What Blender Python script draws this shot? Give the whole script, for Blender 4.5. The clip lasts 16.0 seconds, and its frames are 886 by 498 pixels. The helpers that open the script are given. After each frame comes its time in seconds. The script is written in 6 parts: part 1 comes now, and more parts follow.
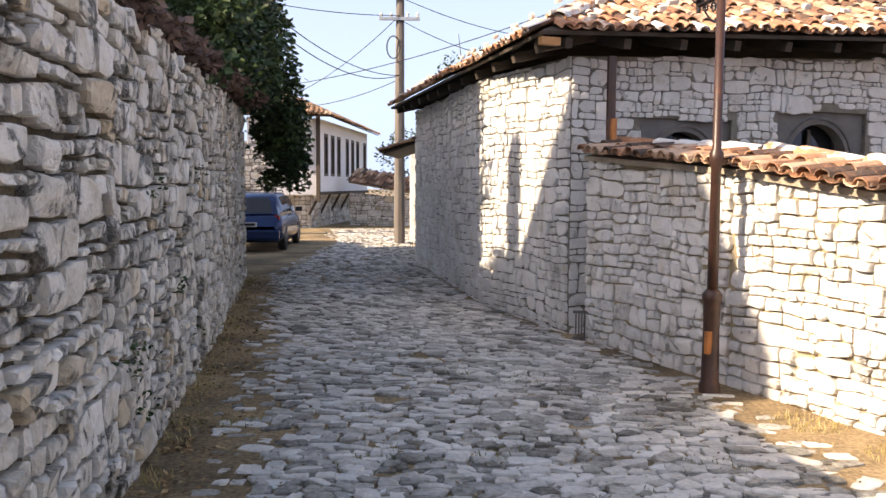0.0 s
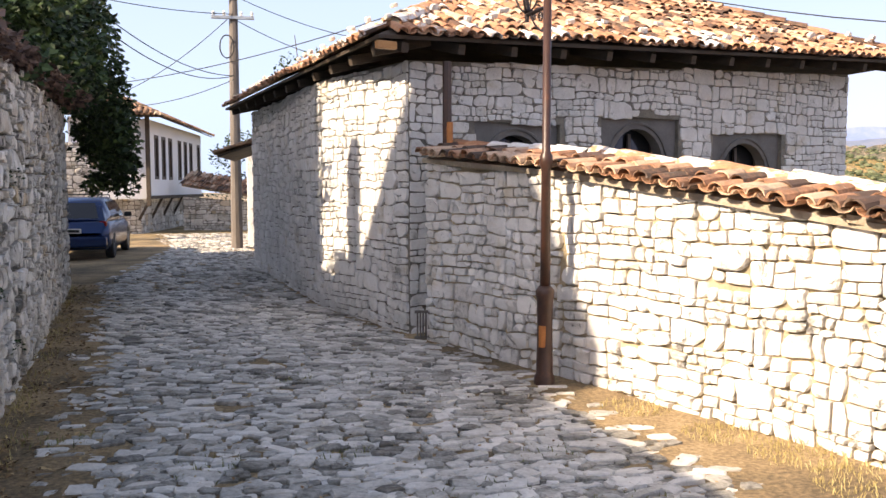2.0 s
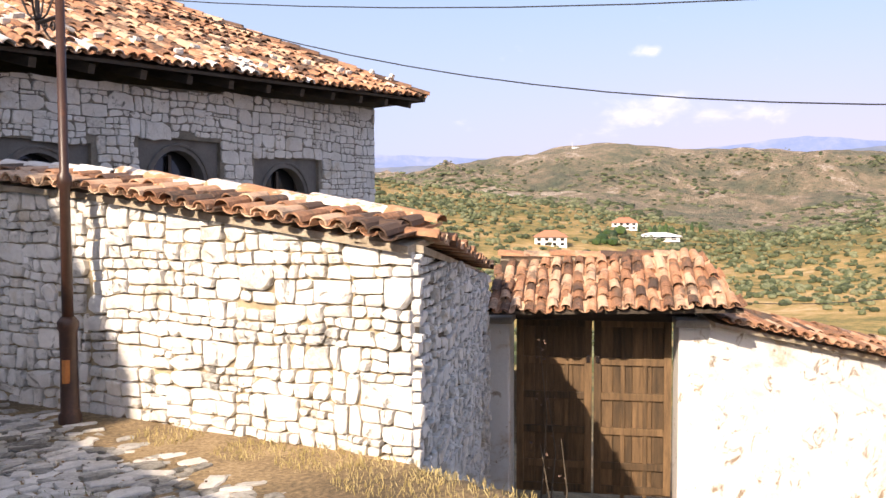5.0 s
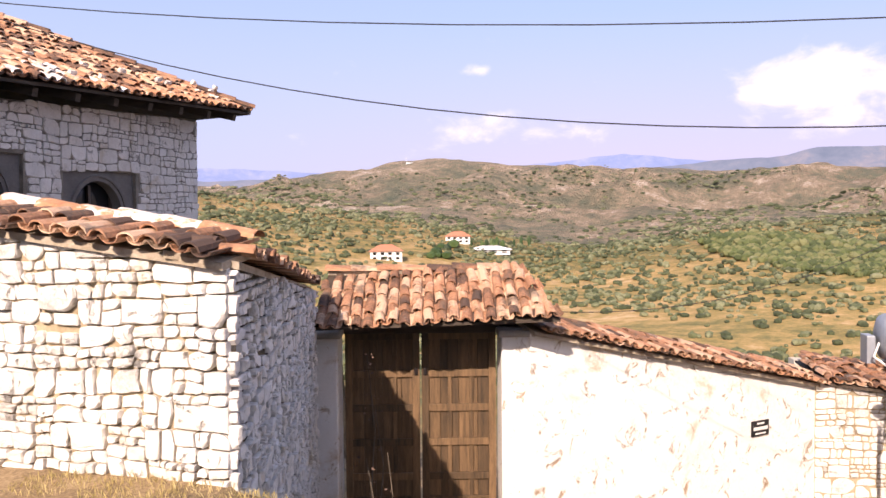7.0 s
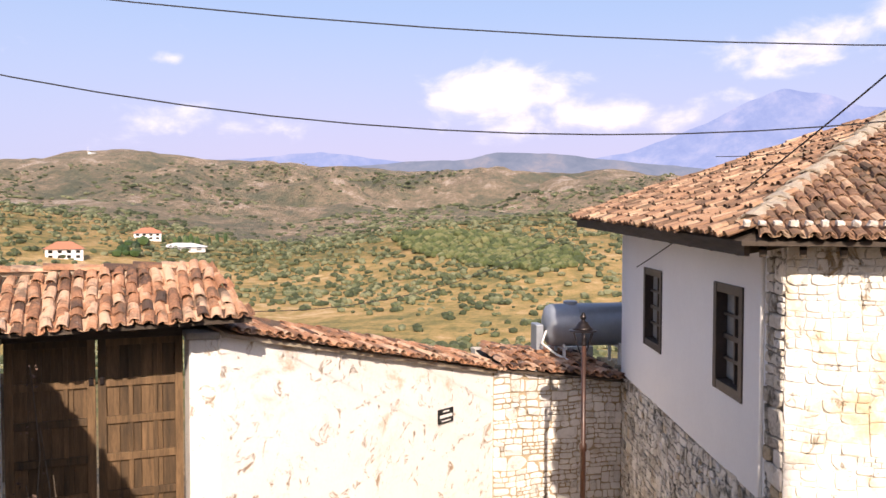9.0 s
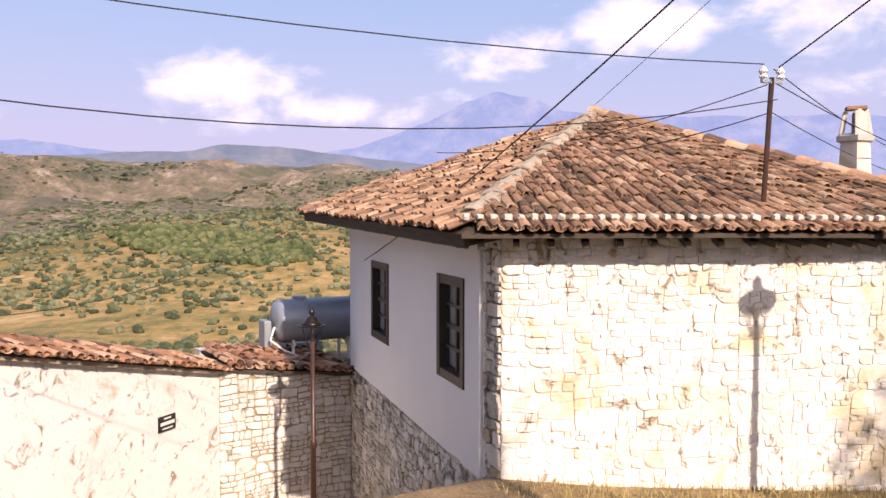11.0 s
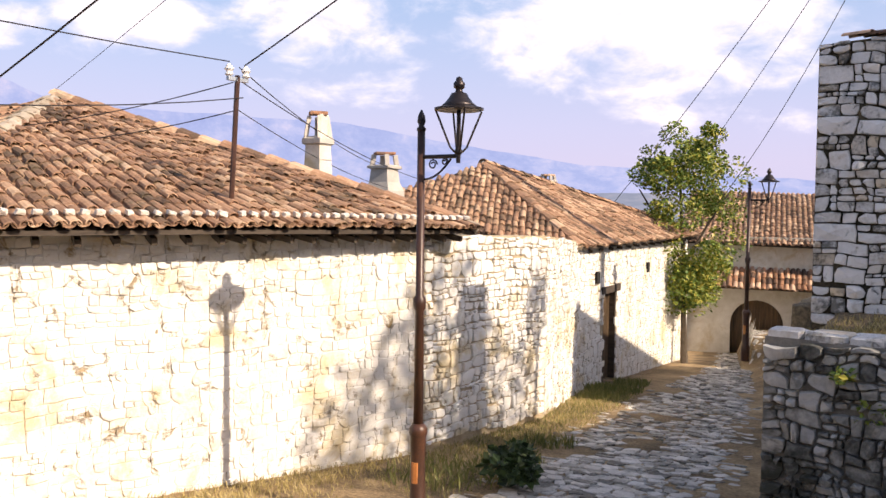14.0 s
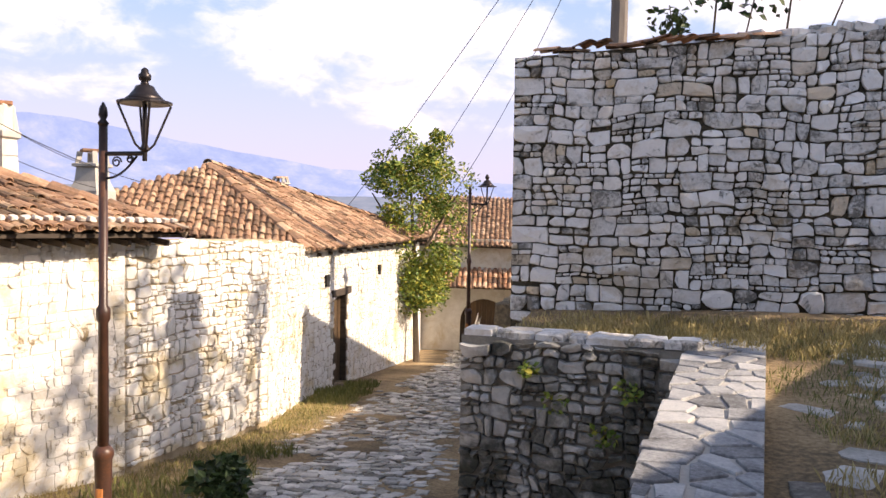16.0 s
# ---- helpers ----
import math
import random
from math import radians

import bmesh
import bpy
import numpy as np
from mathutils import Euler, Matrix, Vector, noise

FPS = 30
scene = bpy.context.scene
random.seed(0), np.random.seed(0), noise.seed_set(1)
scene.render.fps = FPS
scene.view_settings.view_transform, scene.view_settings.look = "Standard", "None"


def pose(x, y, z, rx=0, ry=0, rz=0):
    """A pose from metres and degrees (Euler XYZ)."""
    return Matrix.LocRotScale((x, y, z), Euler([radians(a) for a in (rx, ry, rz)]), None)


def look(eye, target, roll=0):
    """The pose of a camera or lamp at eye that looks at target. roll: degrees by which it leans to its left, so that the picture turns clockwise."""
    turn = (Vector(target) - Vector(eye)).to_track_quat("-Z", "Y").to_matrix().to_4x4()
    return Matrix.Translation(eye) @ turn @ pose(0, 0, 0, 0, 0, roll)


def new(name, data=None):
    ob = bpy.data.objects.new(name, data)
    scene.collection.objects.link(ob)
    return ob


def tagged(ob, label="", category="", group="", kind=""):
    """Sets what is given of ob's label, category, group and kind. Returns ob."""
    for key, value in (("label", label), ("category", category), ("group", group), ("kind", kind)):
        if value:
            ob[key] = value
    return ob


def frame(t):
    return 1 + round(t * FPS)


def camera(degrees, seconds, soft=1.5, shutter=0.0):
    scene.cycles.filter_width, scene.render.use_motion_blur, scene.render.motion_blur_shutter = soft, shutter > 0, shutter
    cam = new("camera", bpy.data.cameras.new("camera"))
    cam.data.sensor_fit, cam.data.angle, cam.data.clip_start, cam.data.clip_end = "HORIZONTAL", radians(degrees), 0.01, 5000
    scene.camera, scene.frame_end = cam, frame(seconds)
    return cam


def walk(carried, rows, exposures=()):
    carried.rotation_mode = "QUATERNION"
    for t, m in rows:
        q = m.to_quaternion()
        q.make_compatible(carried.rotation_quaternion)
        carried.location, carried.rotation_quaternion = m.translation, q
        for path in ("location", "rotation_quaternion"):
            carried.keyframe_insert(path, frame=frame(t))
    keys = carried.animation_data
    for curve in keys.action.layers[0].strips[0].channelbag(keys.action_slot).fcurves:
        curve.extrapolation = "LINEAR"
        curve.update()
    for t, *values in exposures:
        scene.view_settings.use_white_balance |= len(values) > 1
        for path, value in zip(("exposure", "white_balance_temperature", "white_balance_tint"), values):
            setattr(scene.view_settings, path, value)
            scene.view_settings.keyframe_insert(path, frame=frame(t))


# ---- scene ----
cam = camera(56.2, 16.0)
# seconds, eye x and y, yaw, pitch, roll; the eye stays 1.65 m above the street
A = """0 -0.148 0.544 0.00 -4.44 -0.32
0.5 -0.161 0.532 -2.22 -4.31 -0.36
1 -0.178 0.516 -4.69 -4.30 -0.27
1.5 -0.171 0.512 -7.72 -4.30 -0.16
2 -0.147 0.502 -10.97 -4.25 0.04
2.5 -0.121 0.464 -14.36 -4.32 0.19
3 -0.087 0.415 -17.63 -4.25 0.13
3.5 -0.052 0.386 -22.90 -4.08 0.01
4 0.001 0.384 -29.79 -3.74 -0.14
4.5 0.054 0.382 -36.17 -3.25 0.05
4.7 0.066 0.377 -38.04 -3.05 0.13
6.8 0.143 0.300 -50.45 -1.88 0.36
7 0.150 0.280 -51.70 -1.84 0.45
7.5 0.176 0.270 -54.86 -1.79 0.41
8 0.220 0.271 -59.92 -1.90 0.44
8.5 0.296 0.295 -67.20 -2.10 0.16
8.7 0.310 0.299 -69.39 -2.09 0.03
10.8 0.494 0.309 -88.65 -2.49 -0.16
11 0.503 0.296 -90.82 -2.48 -0.07
11.5 0.576 0.286 -97.12 -2.52 -0.37
12 0.639 0.281 -102.55 -2.50 -0.64
12.5 0.683 0.250 -108.12 -2.44 -0.90
13 0.702 0.172 -112.84 -2.44 -0.90
13.5 0.704 0.087 -119.28 -2.48 -0.93
14 0.681 -0.012 -124.76 -2.51 -0.69
14.5 0.656 -0.141 -130.18 -2.42 -0.62
15 0.625 -0.246 -134.04 -2.08 -0.85
15.5 0.585 -0.340 -137.08 -2.03 -0.94
16 0.548 -0.422 -142.06 -2.06 -0.83"""
EYE = 1.65
PATH = []
for line in A.split("\n"):
    t, ex, ey, yaw, pitch, roll = [float(v) for v in line.split()]
    PATH.append((t, pose(ex, ey, EYE, 90 + pitch, roll, yaw)))
walk(cam, PATH, [(0.0, 0.99, 7300, 19), (3.0, 0.93, 7200, 19), (4.5, 0.70, 6950, 19), (7.0, 0.52, 6850, 29), (8.5, 0.44, 6750, 23), (11.0, 0.27, 6800, 28), (13.0, 0.30, 6950, 20), (14.5, 0.50, 7000, 21), (16.0, 0.64, 7100, 21)])

# ---- sky and sun ----
SUN_AZ, SUN_EL = radians(22.7), radians(32.7)
SUN = Vector((-math.cos(SUN_AZ) * math.cos(SUN_EL), -math.sin(SUN_AZ) * math.cos(SUN_EL), math.sin(SUN_EL)))


def nodes_of(tree):
    tree.nodes.clear()

    def add(kind, inputs=None, **props):
        n = tree.nodes.new(kind)
        for k, v in props.items():
            setattr(n, k, v)
        for k, v in (inputs or {}).items():
            if isinstance(v, bpy.types.NodeSocket):
                tree.links.new(v, n.inputs[k])
            else:
                n.inputs[k].default_value = v
        return n
    return add


def ramp(add, fac, stops):
    n = add("ShaderNodeValToRGB", {"Fac": fac})
    e = n.color_ramp.elements
    while len(e) < len(stops):
        e.new(0.5)
    for el, (p, c) in zip(e, stops):
        el.position, el.color = p, (*c, 1) if len(c) == 3 else c
    return n.outputs["Color"]


world = bpy.data.worlds.new("world")
scene.world = world
world.use_nodes = True
add = nodes_of(world.node_tree)
sky = add("ShaderNodeTexSky", sky_type="NISHITA", sun_disc=False, sun_elevation=SUN_EL,
          sun_rotation=math.atan2(SUN.x, SUN.y), air_density=1.0, dust_density=2.5, ozone_density=2.0)
co = add("ShaderNodeTexCoord")
sep = add("ShaderNodeSeparateXYZ", {0: co.outputs["Generated"]})
def calc(op, a, b=0.0, c=0.0):
    return add("ShaderNodeMath", {0: a, 1: b, 2: c}, operation=op).outputs[0]


bearing = calc("MULTIPLY", calc("ARCTAN2", sep.outputs["X"], sep.outputs["Y"]), 57.3)
height = calc("MULTIPLY", calc("ARCSINE", sep.outputs["Z"]), 57.3)
# heaps of cumulus: bearing, height, half width, half height in degrees, density
HEAPS = [(104, 12.2, 5.0, 2.6, 1.0), (95.5, 11.0, 6.5, 2.0, 0.8), (76, 8.8, 5.0, 1.7, 0.9), (117, 12.6, 6.5, 2.6, 0.9), (117, 8.2, 8.0, 1.8, 0.55), (138, 12.5, 13, 5.2, 0.95), (55, 6.2, 12, 1.5, 0.34),
         (85, 7.0, 11, 1.7, 0.55), (54, 10.2, 1.6, 0.6, 0.7), (140, 6.5, 12, 2.2, 0.5), (124, 17, 9, 3.0, 0.8), (165, 16, 16, 6.0, 0.9), (-150, 24, 22, 7.0, 0.8)]
heap = None
for a0, e0, wa, we, dens in HEAPS:
    da = calc("MULTIPLY", calc("SUBTRACT", bearing, a0), 1.0 / wa)
    de = calc("MULTIPLY", calc("SUBTRACT", height, e0), 1.0 / we)
    q = calc("MULTIPLY_ADD", da, da, calc("MULTIPLY", de, de))
    q = calc("MULTIPLY", calc("POWER", 2.718, calc("MULTIPLY", q, -0.8)), dens)
    heap = q if heap is None else calc("MAXIMUM", heap, q)
flat = add("ShaderNodeVectorMath", {0: co.outputs["Generated"], 1: (1, 1, 1.9)}, operation="MULTIPLY")
big = add("ShaderNodeTexNoise", {"Vector": flat.outputs[0], "Scale": 11.0, "Detail": 10.0, "Roughness": 0.58, "Distortion": 0.25})
cl = calc("MULTIPLY_ADD", heap, 0.52, big.outputs["Fac"])
cloud = add("ShaderNodeMapRange", {"Value": cl, 1: 0.67, 2: 1.0, 3: 0.0, 4: 0.95}, interpolation_type="SMOOTHSTEP")
veil = add("ShaderNodeMapRange", {"Value": sep.outputs["Z"], 1: 0.5, 2: 0.10, 3: 0.3, 4: 0.92})
south = add("ShaderNodeMapRange", {"Value": bearing, 1: 10.0, 2: 60.0, 3: 0.0, 4: 1.0})
rise = add("ShaderNodeMapRange", {"Value": sep.outputs["Z"], 1: 0.06, 2: 0.24, 3: 0.0, 4: 1.0})
tone = add("ShaderNodeMix", {0: rise.outputs[0], 6: (4.7, 4.75, 6.5, 1), 7: (3.3, 4.7, 7.0, 1)}, data_type="RGBA")
low = add("ShaderNodeMix", {0: south.outputs[0], 6: (3.4, 4.6, 6.6, 1), 7: tone.outputs[2]}, data_type="RGBA")
hazy = add("ShaderNodeMix", {0: veil.outputs[0], 6: sky.outputs[0], 7: low.outputs[2]}, data_type="RGBA")
puff = add("ShaderNodeMix", {0: big.outputs["Fac"], 6: (6.2, 6.2, 7.4, 1), 7: (9.6, 9.3, 9.3, 1)}, data_type="RGBA")
mixed = add("ShaderNodeMix", {0: cloud.outputs[0], 6: hazy.outputs[2], 7: puff.outputs[2]}, data_type="RGBA")
bg = add("ShaderNodeBackground", {"Color": mixed.outputs[2], "Strength": 0.115})
add("ShaderNodeOutputWorld", {0: bg.outputs[0]})
sun = new("sun", bpy.data.lights.new("sun", "SUN"))
sun.data.energy, sun.data.angle, sun.data.color = 5.0, radians(0.6), (1.0, 0.89, 0.70)
sun.matrix_world = look((0, 0, 60), Vector((0, 0, 60)) - SUN)


# ---- materials ----
def material(name, stops, scale=3.0, fine=40.0, rough=0.85, bump=0.3, vary=0.0, hue=0.0, metal=0.0, stain=None, island=False, spread=0.02, squash=(1, 1, 1), odd=None, pit=None):
    """Two scales of noise drive the colour; vary shifts the value from piece to piece; stain: (colour, amount, scale)."""
    m = bpy.data.materials.new(name)
    m.use_nodes = True
    add = nodes_of(m.node_tree)
    co = add("ShaderNodeNewGeometry").outputs["Position"]
    co = add("ShaderNodeVectorMath", {0: co, 1: squash}, operation="MULTIPLY").outputs[0]
    n1 = add("ShaderNodeTexNoise", {"Vector": co, "Scale": scale, "Detail": 5.0, "Roughness": 0.6}).outputs["Fac"]
    n2 = add("ShaderNodeTexNoise", {"Vector": co, "Scale": fine, "Detail": 6.0, "Roughness": 0.65}).outputs["Fac"]
    mix = add("ShaderNodeMix", {0: 0.38, 2: n1, 3: n2}, data_type="FLOAT").outputs[0]
    if vary or hue:
        if island:
            rnd = add("ShaderNodeNewGeometry").outputs["Random Per Island"]
        else:
            rnd = add("ShaderNodeObjectInfo").outputs["Random"]
        sh = add("ShaderNodeMapRange", {"Value": rnd, 1: 0.0, 2: 1.0, 3: -vary, 4: vary}).outputs[0]
        mix = add("ShaderNodeMath", {0: mix, 1: sh}, operation="ADD").outputs[0]
    stretch = add("ShaderNodeMapRange", {"Value": mix, 1: 0.28, 2: 0.72, 3: 0.0, 4: 1.0}).outputs[0]
    col = ramp(add, stretch, stops)
    if odd:
        scat = add("ShaderNodeMath", {0: rnd, 1: 7.31}, operation="MULTIPLY").outputs[0]
        scat = add("ShaderNodeMath", {0: scat}, operation="FRACT").outputs[0]
        pick = add("ShaderNodeMapRange", {"Value": scat, 1: odd[1] - 0.08, 2: odd[1], 3: 0.8, 4: 0.0}).outputs[0]
        warm = add("ShaderNodeMix", {0: 1.0, 6: col, 7: (*odd[0], 1)}, data_type="RGBA", blend_type="MULTIPLY").outputs[2]
        col = add("ShaderNodeMix", {0: pick, 6: col, 7: warm}, data_type="RGBA").outputs[2]
    if stain:
        c, amount, s, edge = (*stain, 0.50)[:4]
        ns = add("ShaderNodeTexNoise", {"Vector": co, "Scale": s, "Detail": 8.0, "Roughness": 0.7, "Distortion": 0.4}).outputs["Fac"]
        f = add("ShaderNodeMapRange", {"Value": ns, 1: edge, 2: edge + 0.17, 3: 0.0, 4: amount}, interpolation_type="SMOOTHSTEP").outputs[0]
        col = add("ShaderNodeMix", {0: f, 6: col, 7: (*c, 1)}, data_type="RGBA").outputs[2]
    if pit:
        c, amount, s, edge = pit
        np_ = add("ShaderNodeTexNoise", {"Vector": co, "Scale": s, "Detail": 9.0, "Roughness": 0.75, "Distortion": 0.8}).outputs["Fac"]
        f = add("ShaderNodeMapRange", {"Value": np_, 1: edge, 2: edge + 0.10, 3: 0.0, 4: amount}, interpolation_type="SMOOTHSTEP").outputs[0]
        col = add("ShaderNodeMix", {0: f, 6: col, 7: (*c, 1)}, data_type="RGBA").outputs[2]
        dent = add("ShaderNodeMath", {0: f, 1: -0.5}, operation="MULTIPLY").outputs[0]
        mix = add("ShaderNodeMath", {0: mix, 1: dent}, operation="ADD").outputs[0]
    bs = {"Base Color": col, "Roughness": rough, "Metallic": metal}
    if bump:
        b = add("ShaderNodeBump", {"Height": mix, "Strength": bump, "Distance": spread})
        bs["Normal"] = b.outputs[0]
    s = add("ShaderNodeBsdfPrincipled", bs)
    add("ShaderNodeOutputMaterial", {0: s.outputs[0]})
    return m


def plain(name, c, rough=0.5, metal=0.0, fine=60.0, spread=0.15, bump=0.1):
    lo, hi = [v * (1 - spread) for v in c], [min(1, v * (1 + spread)) for v in c]
    return material(name, [(0, lo), (1, hi)], 6.0, fine, rough, bump, metal=metal, spread=0.004)


STONES = [(0.0, (0.20, 0.175, 0.14)), (0.22, (0.50, 0.465, 0.405)), (0.6, (0.71, 0.675, 0.615)), (1.0, (0.84, 0.81, 0.765))]
M_stone = material("limestone", STONES, 2.2, 24, 0.9, 1.0, 0.12, spread=0.05, stain=((0.40, 0.30, 0.17), 0.45, 2.3), odd=((0.82, 0.66, 0.44), 0.09), pit=((0.13, 0.12, 0.10), 0.85, 3.6, 0.535))
M_stone_j = material("limestone_small", STONES, 2.2, 24, 0.9, 1.0, 0.12, island=True, spread=0.05, stain=((0.40, 0.30, 0.17), 0.45, 2.3), odd=((0.82, 0.66, 0.44), 0.09), pit=((0.13, 0.12, 0.10), 0.85, 3.6, 0.535))
PALE = [(0.0, (0.34, 0.33, 0.31)), (0.25, (0.66, 0.64, 0.605)), (0.7, (0.80, 0.78, 0.75)), (1.0, (0.86, 0.845, 0.82))]
M_pale = material("pale_limestone", PALE, 2.0, 26, 0.9, 0.9, 0.09, spread=0.04, stain=((0.46, 0.36, 0.20), 0.5, 1.9, 0.54), pit=((0.14, 0.13, 0.11), 0.6, 6.5, 0.575))
M_pale_j = material("pale_limestone_small", PALE, 2.0, 26, 0.9, 0.9, 0.09, island=True, spread=0.04, stain=((0.46, 0.36, 0.20), 0.5, 1.9, 0.54), pit=((0.14, 0.13, 0.11), 0.6, 6.5, 0.575))
# moss and algae, plus extra darkening painted in for the shaded terrace pit
MOSSY_SHADED = [(0.0, (0.05, 0.048, 0.04)), (0.3, (0.22, 0.215, 0.195)), (0.6, (0.44, 0.43, 0.40)), (1.0, (0.62, 0.605, 0.575))]
M_mossy_shaded = material("mossy_limestone", MOSSY_SHADED, 2.4, 18, 0.95, 1.0, 0.14, spread=0.05, stain=((0.03, 0.032, 0.02), 0.9, 1.1, 0.455))
M_mossy_shaded_j = material("mossy_limestone_small", MOSSY_SHADED, 2.4, 18, 0.95, 1.0, 0.14, island=True, spread=0.05, stain=((0.03, 0.032, 0.02), 0.9, 1.1, 0.455))
M_ochre = material("ochre_mortar", [(0, (0.26, 0.20, 0.12)), (1, (0.55, 0.46, 0.32))], 4, 40, 0.95, 0.9, spread=0.03)
GREY = [(0.0, (0.20, 0.195, 0.18)), (0.22, (0.60, 0.59, 0.565)), (0.55, (0.79, 0.775, 0.75)), (1.0, (0.86, 0.85, 0.825))]
M_grey = material("grey_limestone", GREY, 3.0, 30, 0.9, 1.0, 0.18, spread=0.03, stain=((0.38, 0.27, 0.12), 0.5, 1.6), odd=((0.82, 0.66, 0.44), 0.09), pit=((0.13, 0.12, 0.10), 0.65, 7.0, 0.57))
M_grey_j = material("grey_limestone_small", GREY, 3.0, 30, 0.9, 1.0, 0.18, island=True, spread=0.03, stain=((0.38, 0.27, 0.12), 0.5, 1.6), odd=((0.82, 0.66, 0.44), 0.09), pit=((0.13, 0.12, 0.10), 0.65, 7.0, 0.57))
WASH = [(0.0, (0.62, 0.58, 0.50)), (0.35, (0.78, 0.76, 0.71)), (1.0, (0.86, 0.85, 0.82))]
M_wash = material("whitewashed_stone", WASH, 1.6, 30, 0.9, 0.8, 0.12, spread=0.03, stain=((0.58, 0.45, 0.20), 0.65, 1.4, 0.49), pit=((0.40, 0.29, 0.15), 0.9, 4.2, 0.565))
M_wash_j = material("whitewashed_stone_small", WASH, 1.6, 30, 0.9, 0.8, 0.12, island=True, spread=0.03, stain=((0.58, 0.45, 0.20), 0.65, 1.4, 0.49), pit=((0.40, 0.29, 0.15), 0.9, 4.2, 0.565))
M_mortar = material("earth_mortar", [(0, (0.10, 0.09, 0.075)), (1, (0.34, 0.31, 0.26))], 5, 50, 0.95, 0.8, spread=0.03)
M_washj = material("limewashed_mortar", WASH, 1.6, 24, 0.9, 0.9, spread=0.03, stain=((0.50, 0.37, 0.17), 0.8, 1.4, 0.50), pit=((0.40, 0.29, 0.15), 0.9, 4.2, 0.55))
M_joint = material("mossy_earth_mortar", [(0, (0.025, 0.024, 0.016)), (0.5, (0.08, 0.065, 0.042)), (1, (0.24, 0.19, 0.12))], 2.5, 40, 0.95, 0.9, spread=0.04)
M_lime = material("lime_mortar", [(0, (0.48, 0.43, 0.34)), (1, (0.76, 0.73, 0.66))], 3, 50, 0.95, 0.7, spread=0.02, stain=((0.46, 0.36, 0.2), 0.7, 1.5))
M_plaster = material("white_limewash", [(0, (0.66, 0.65, 0.63)), (0.4, (0.80, 0.79, 0.77)), (1, (0.85, 0.85, 0.83))], 1.0, 22, 0.9, 0.8, spread=0.02, stain=((0.46, 0.32, 0.18), 0.8, 1.2, 0.56), pit=((0.34, 0.23, 0.13), 0.9, 4.0, 0.56))
M_smooth = material("smooth_white_plaster", [(0, (0.74, 0.74, 0.75)), (1, (0.83, 0.83, 0.83))], 0.8, 20, 0.85, 0.25, spread=0.008)
TILE = [(0.0, (0.09, 0.055, 0.04)), (0.3, (0.29, 0.145, 0.08)), (0.6, (0.46, 0.235, 0.13)), (1.0, (0.60, 0.41, 0.28))]
M_tile = material("clay_tile", TILE, 2.5, 30, 0.85, 0.6, 0.26, spread=0.02, stain=((0.10, 0.08, 0.06), 0.75, 3.0), pit=((0.60, 0.55, 0.48), 0.6, 3.4, 0.60))
M_tile_j = material("clay_tile_small", TILE, 2.5, 30, 0.85, 0.6, 0.26, island=True, spread=0.02, stain=((0.10, 0.08, 0.06), 0.75, 3.0), pit=((0.60, 0.55, 0.48), 0.6, 3.4, 0.60))
OLDT = [(0.0, (0.11, 0.07, 0.045)), (0.35, (0.27, 0.155, 0.095)), (0.7, (0.40, 0.24, 0.145)), (1.0, (0.55, 0.39, 0.26))]
M_oldt = material("weathered_tile", OLDT, 1.2, 25, 0.9, 0.6, 0.2, spread=0.01, stain=((0.12, 0.10, 0.06), 0.6, 2.0))
M_oldt_j = material("weathered_tile_small", OLDT, 1.2, 25, 0.9, 0.6, 0.2, island=True, spread=0.01, stain=((0.12, 0.10, 0.06), 0.6, 2.0))
M_limed = material("limed_tile", [(0, (0.34, 0.15, 0.08)), (0.45, (0.50, 0.27, 0.15)), (0.62, (0.66, 0.60, 0.54)), (1, (0.80, 0.78, 0.75))], 3.5, 14, 0.9, 0.6, 0.15, spread=0.01)
M_dab = material("lime_dabs", [(0, (0.40, 0.33, 0.26)), (0.4, (0.62, 0.57, 0.50)), (1, (0.76, 0.73, 0.69))], 5, 30, 0.95, 0.8, spread=0.02)
M_bed = material("roof_mortar", [(0, (0.22, 0.17, 0.11)), (0.6, (0.42, 0.36, 0.28)), (1, (0.56, 0.51, 0.43))], 4, 40, 0.95, 0.8, spread=0.02)
M_wood = material("dark_wood", [(0, (0.025, 0.018, 0.013)), (1, (0.10, 0.075, 0.055))], 3, 30, 0.8, 0.5, spread=0.006, squash=(1, 1, 6))
M_gatew = material("gate_wood", [(0, (0.035, 0.022, 0.011)), (0.5, (0.10, 0.06, 0.028)), (1, (0.21, 0.125, 0.06))], 3, 18, 0.65, 0.5, 0.12, spread=0.006, squash=(6, 6, 0.6))
M_neww = material("fresh_wood", [(0, (0.36, 0.16, 0.05)), (1, (0.55, 0.29, 0.11))], 3, 20, 0.6, 0.3, spread=0.004)
M_frame = material("window_paint", [(0, (0.03, 0.022, 0.018)), (1, (0.075, 0.055, 0.045))], 3, 30, 0.5, 0.3, spread=0.004)
# near-black painted in for the unlit inside of vents and far windows
M_dark = plain("dark_room", (0.012, 0.011, 0.01), 0.9)
M_iron = plain("lamp_iron", (0.035, 0.028, 0.028), 0.38, 0.6)
M_brown = material("brown_post_paint", [(0, (0.03, 0.015, 0.011)), (0.6, (0.065, 0.03, 0.02)), (1, (0.14, 0.055, 0.025))], 4, 40, 0.4, 0.25, spread=0.003)
M_rust = material("orange_primer", [(0, (0.35, 0.12, 0.03)), (1, (0.60, 0.24, 0.07))], 8, 40, 0.6, 0.2)
M_steel = plain("galvanised_steel", (0.34, 0.38, 0.43), 0.42, 0.35)
M_cable = plain("cable_black", (0.02, 0.02, 0.022), 0.6)
M_porc = plain("porcelain", (0.72, 0.72, 0.70), 0.2)
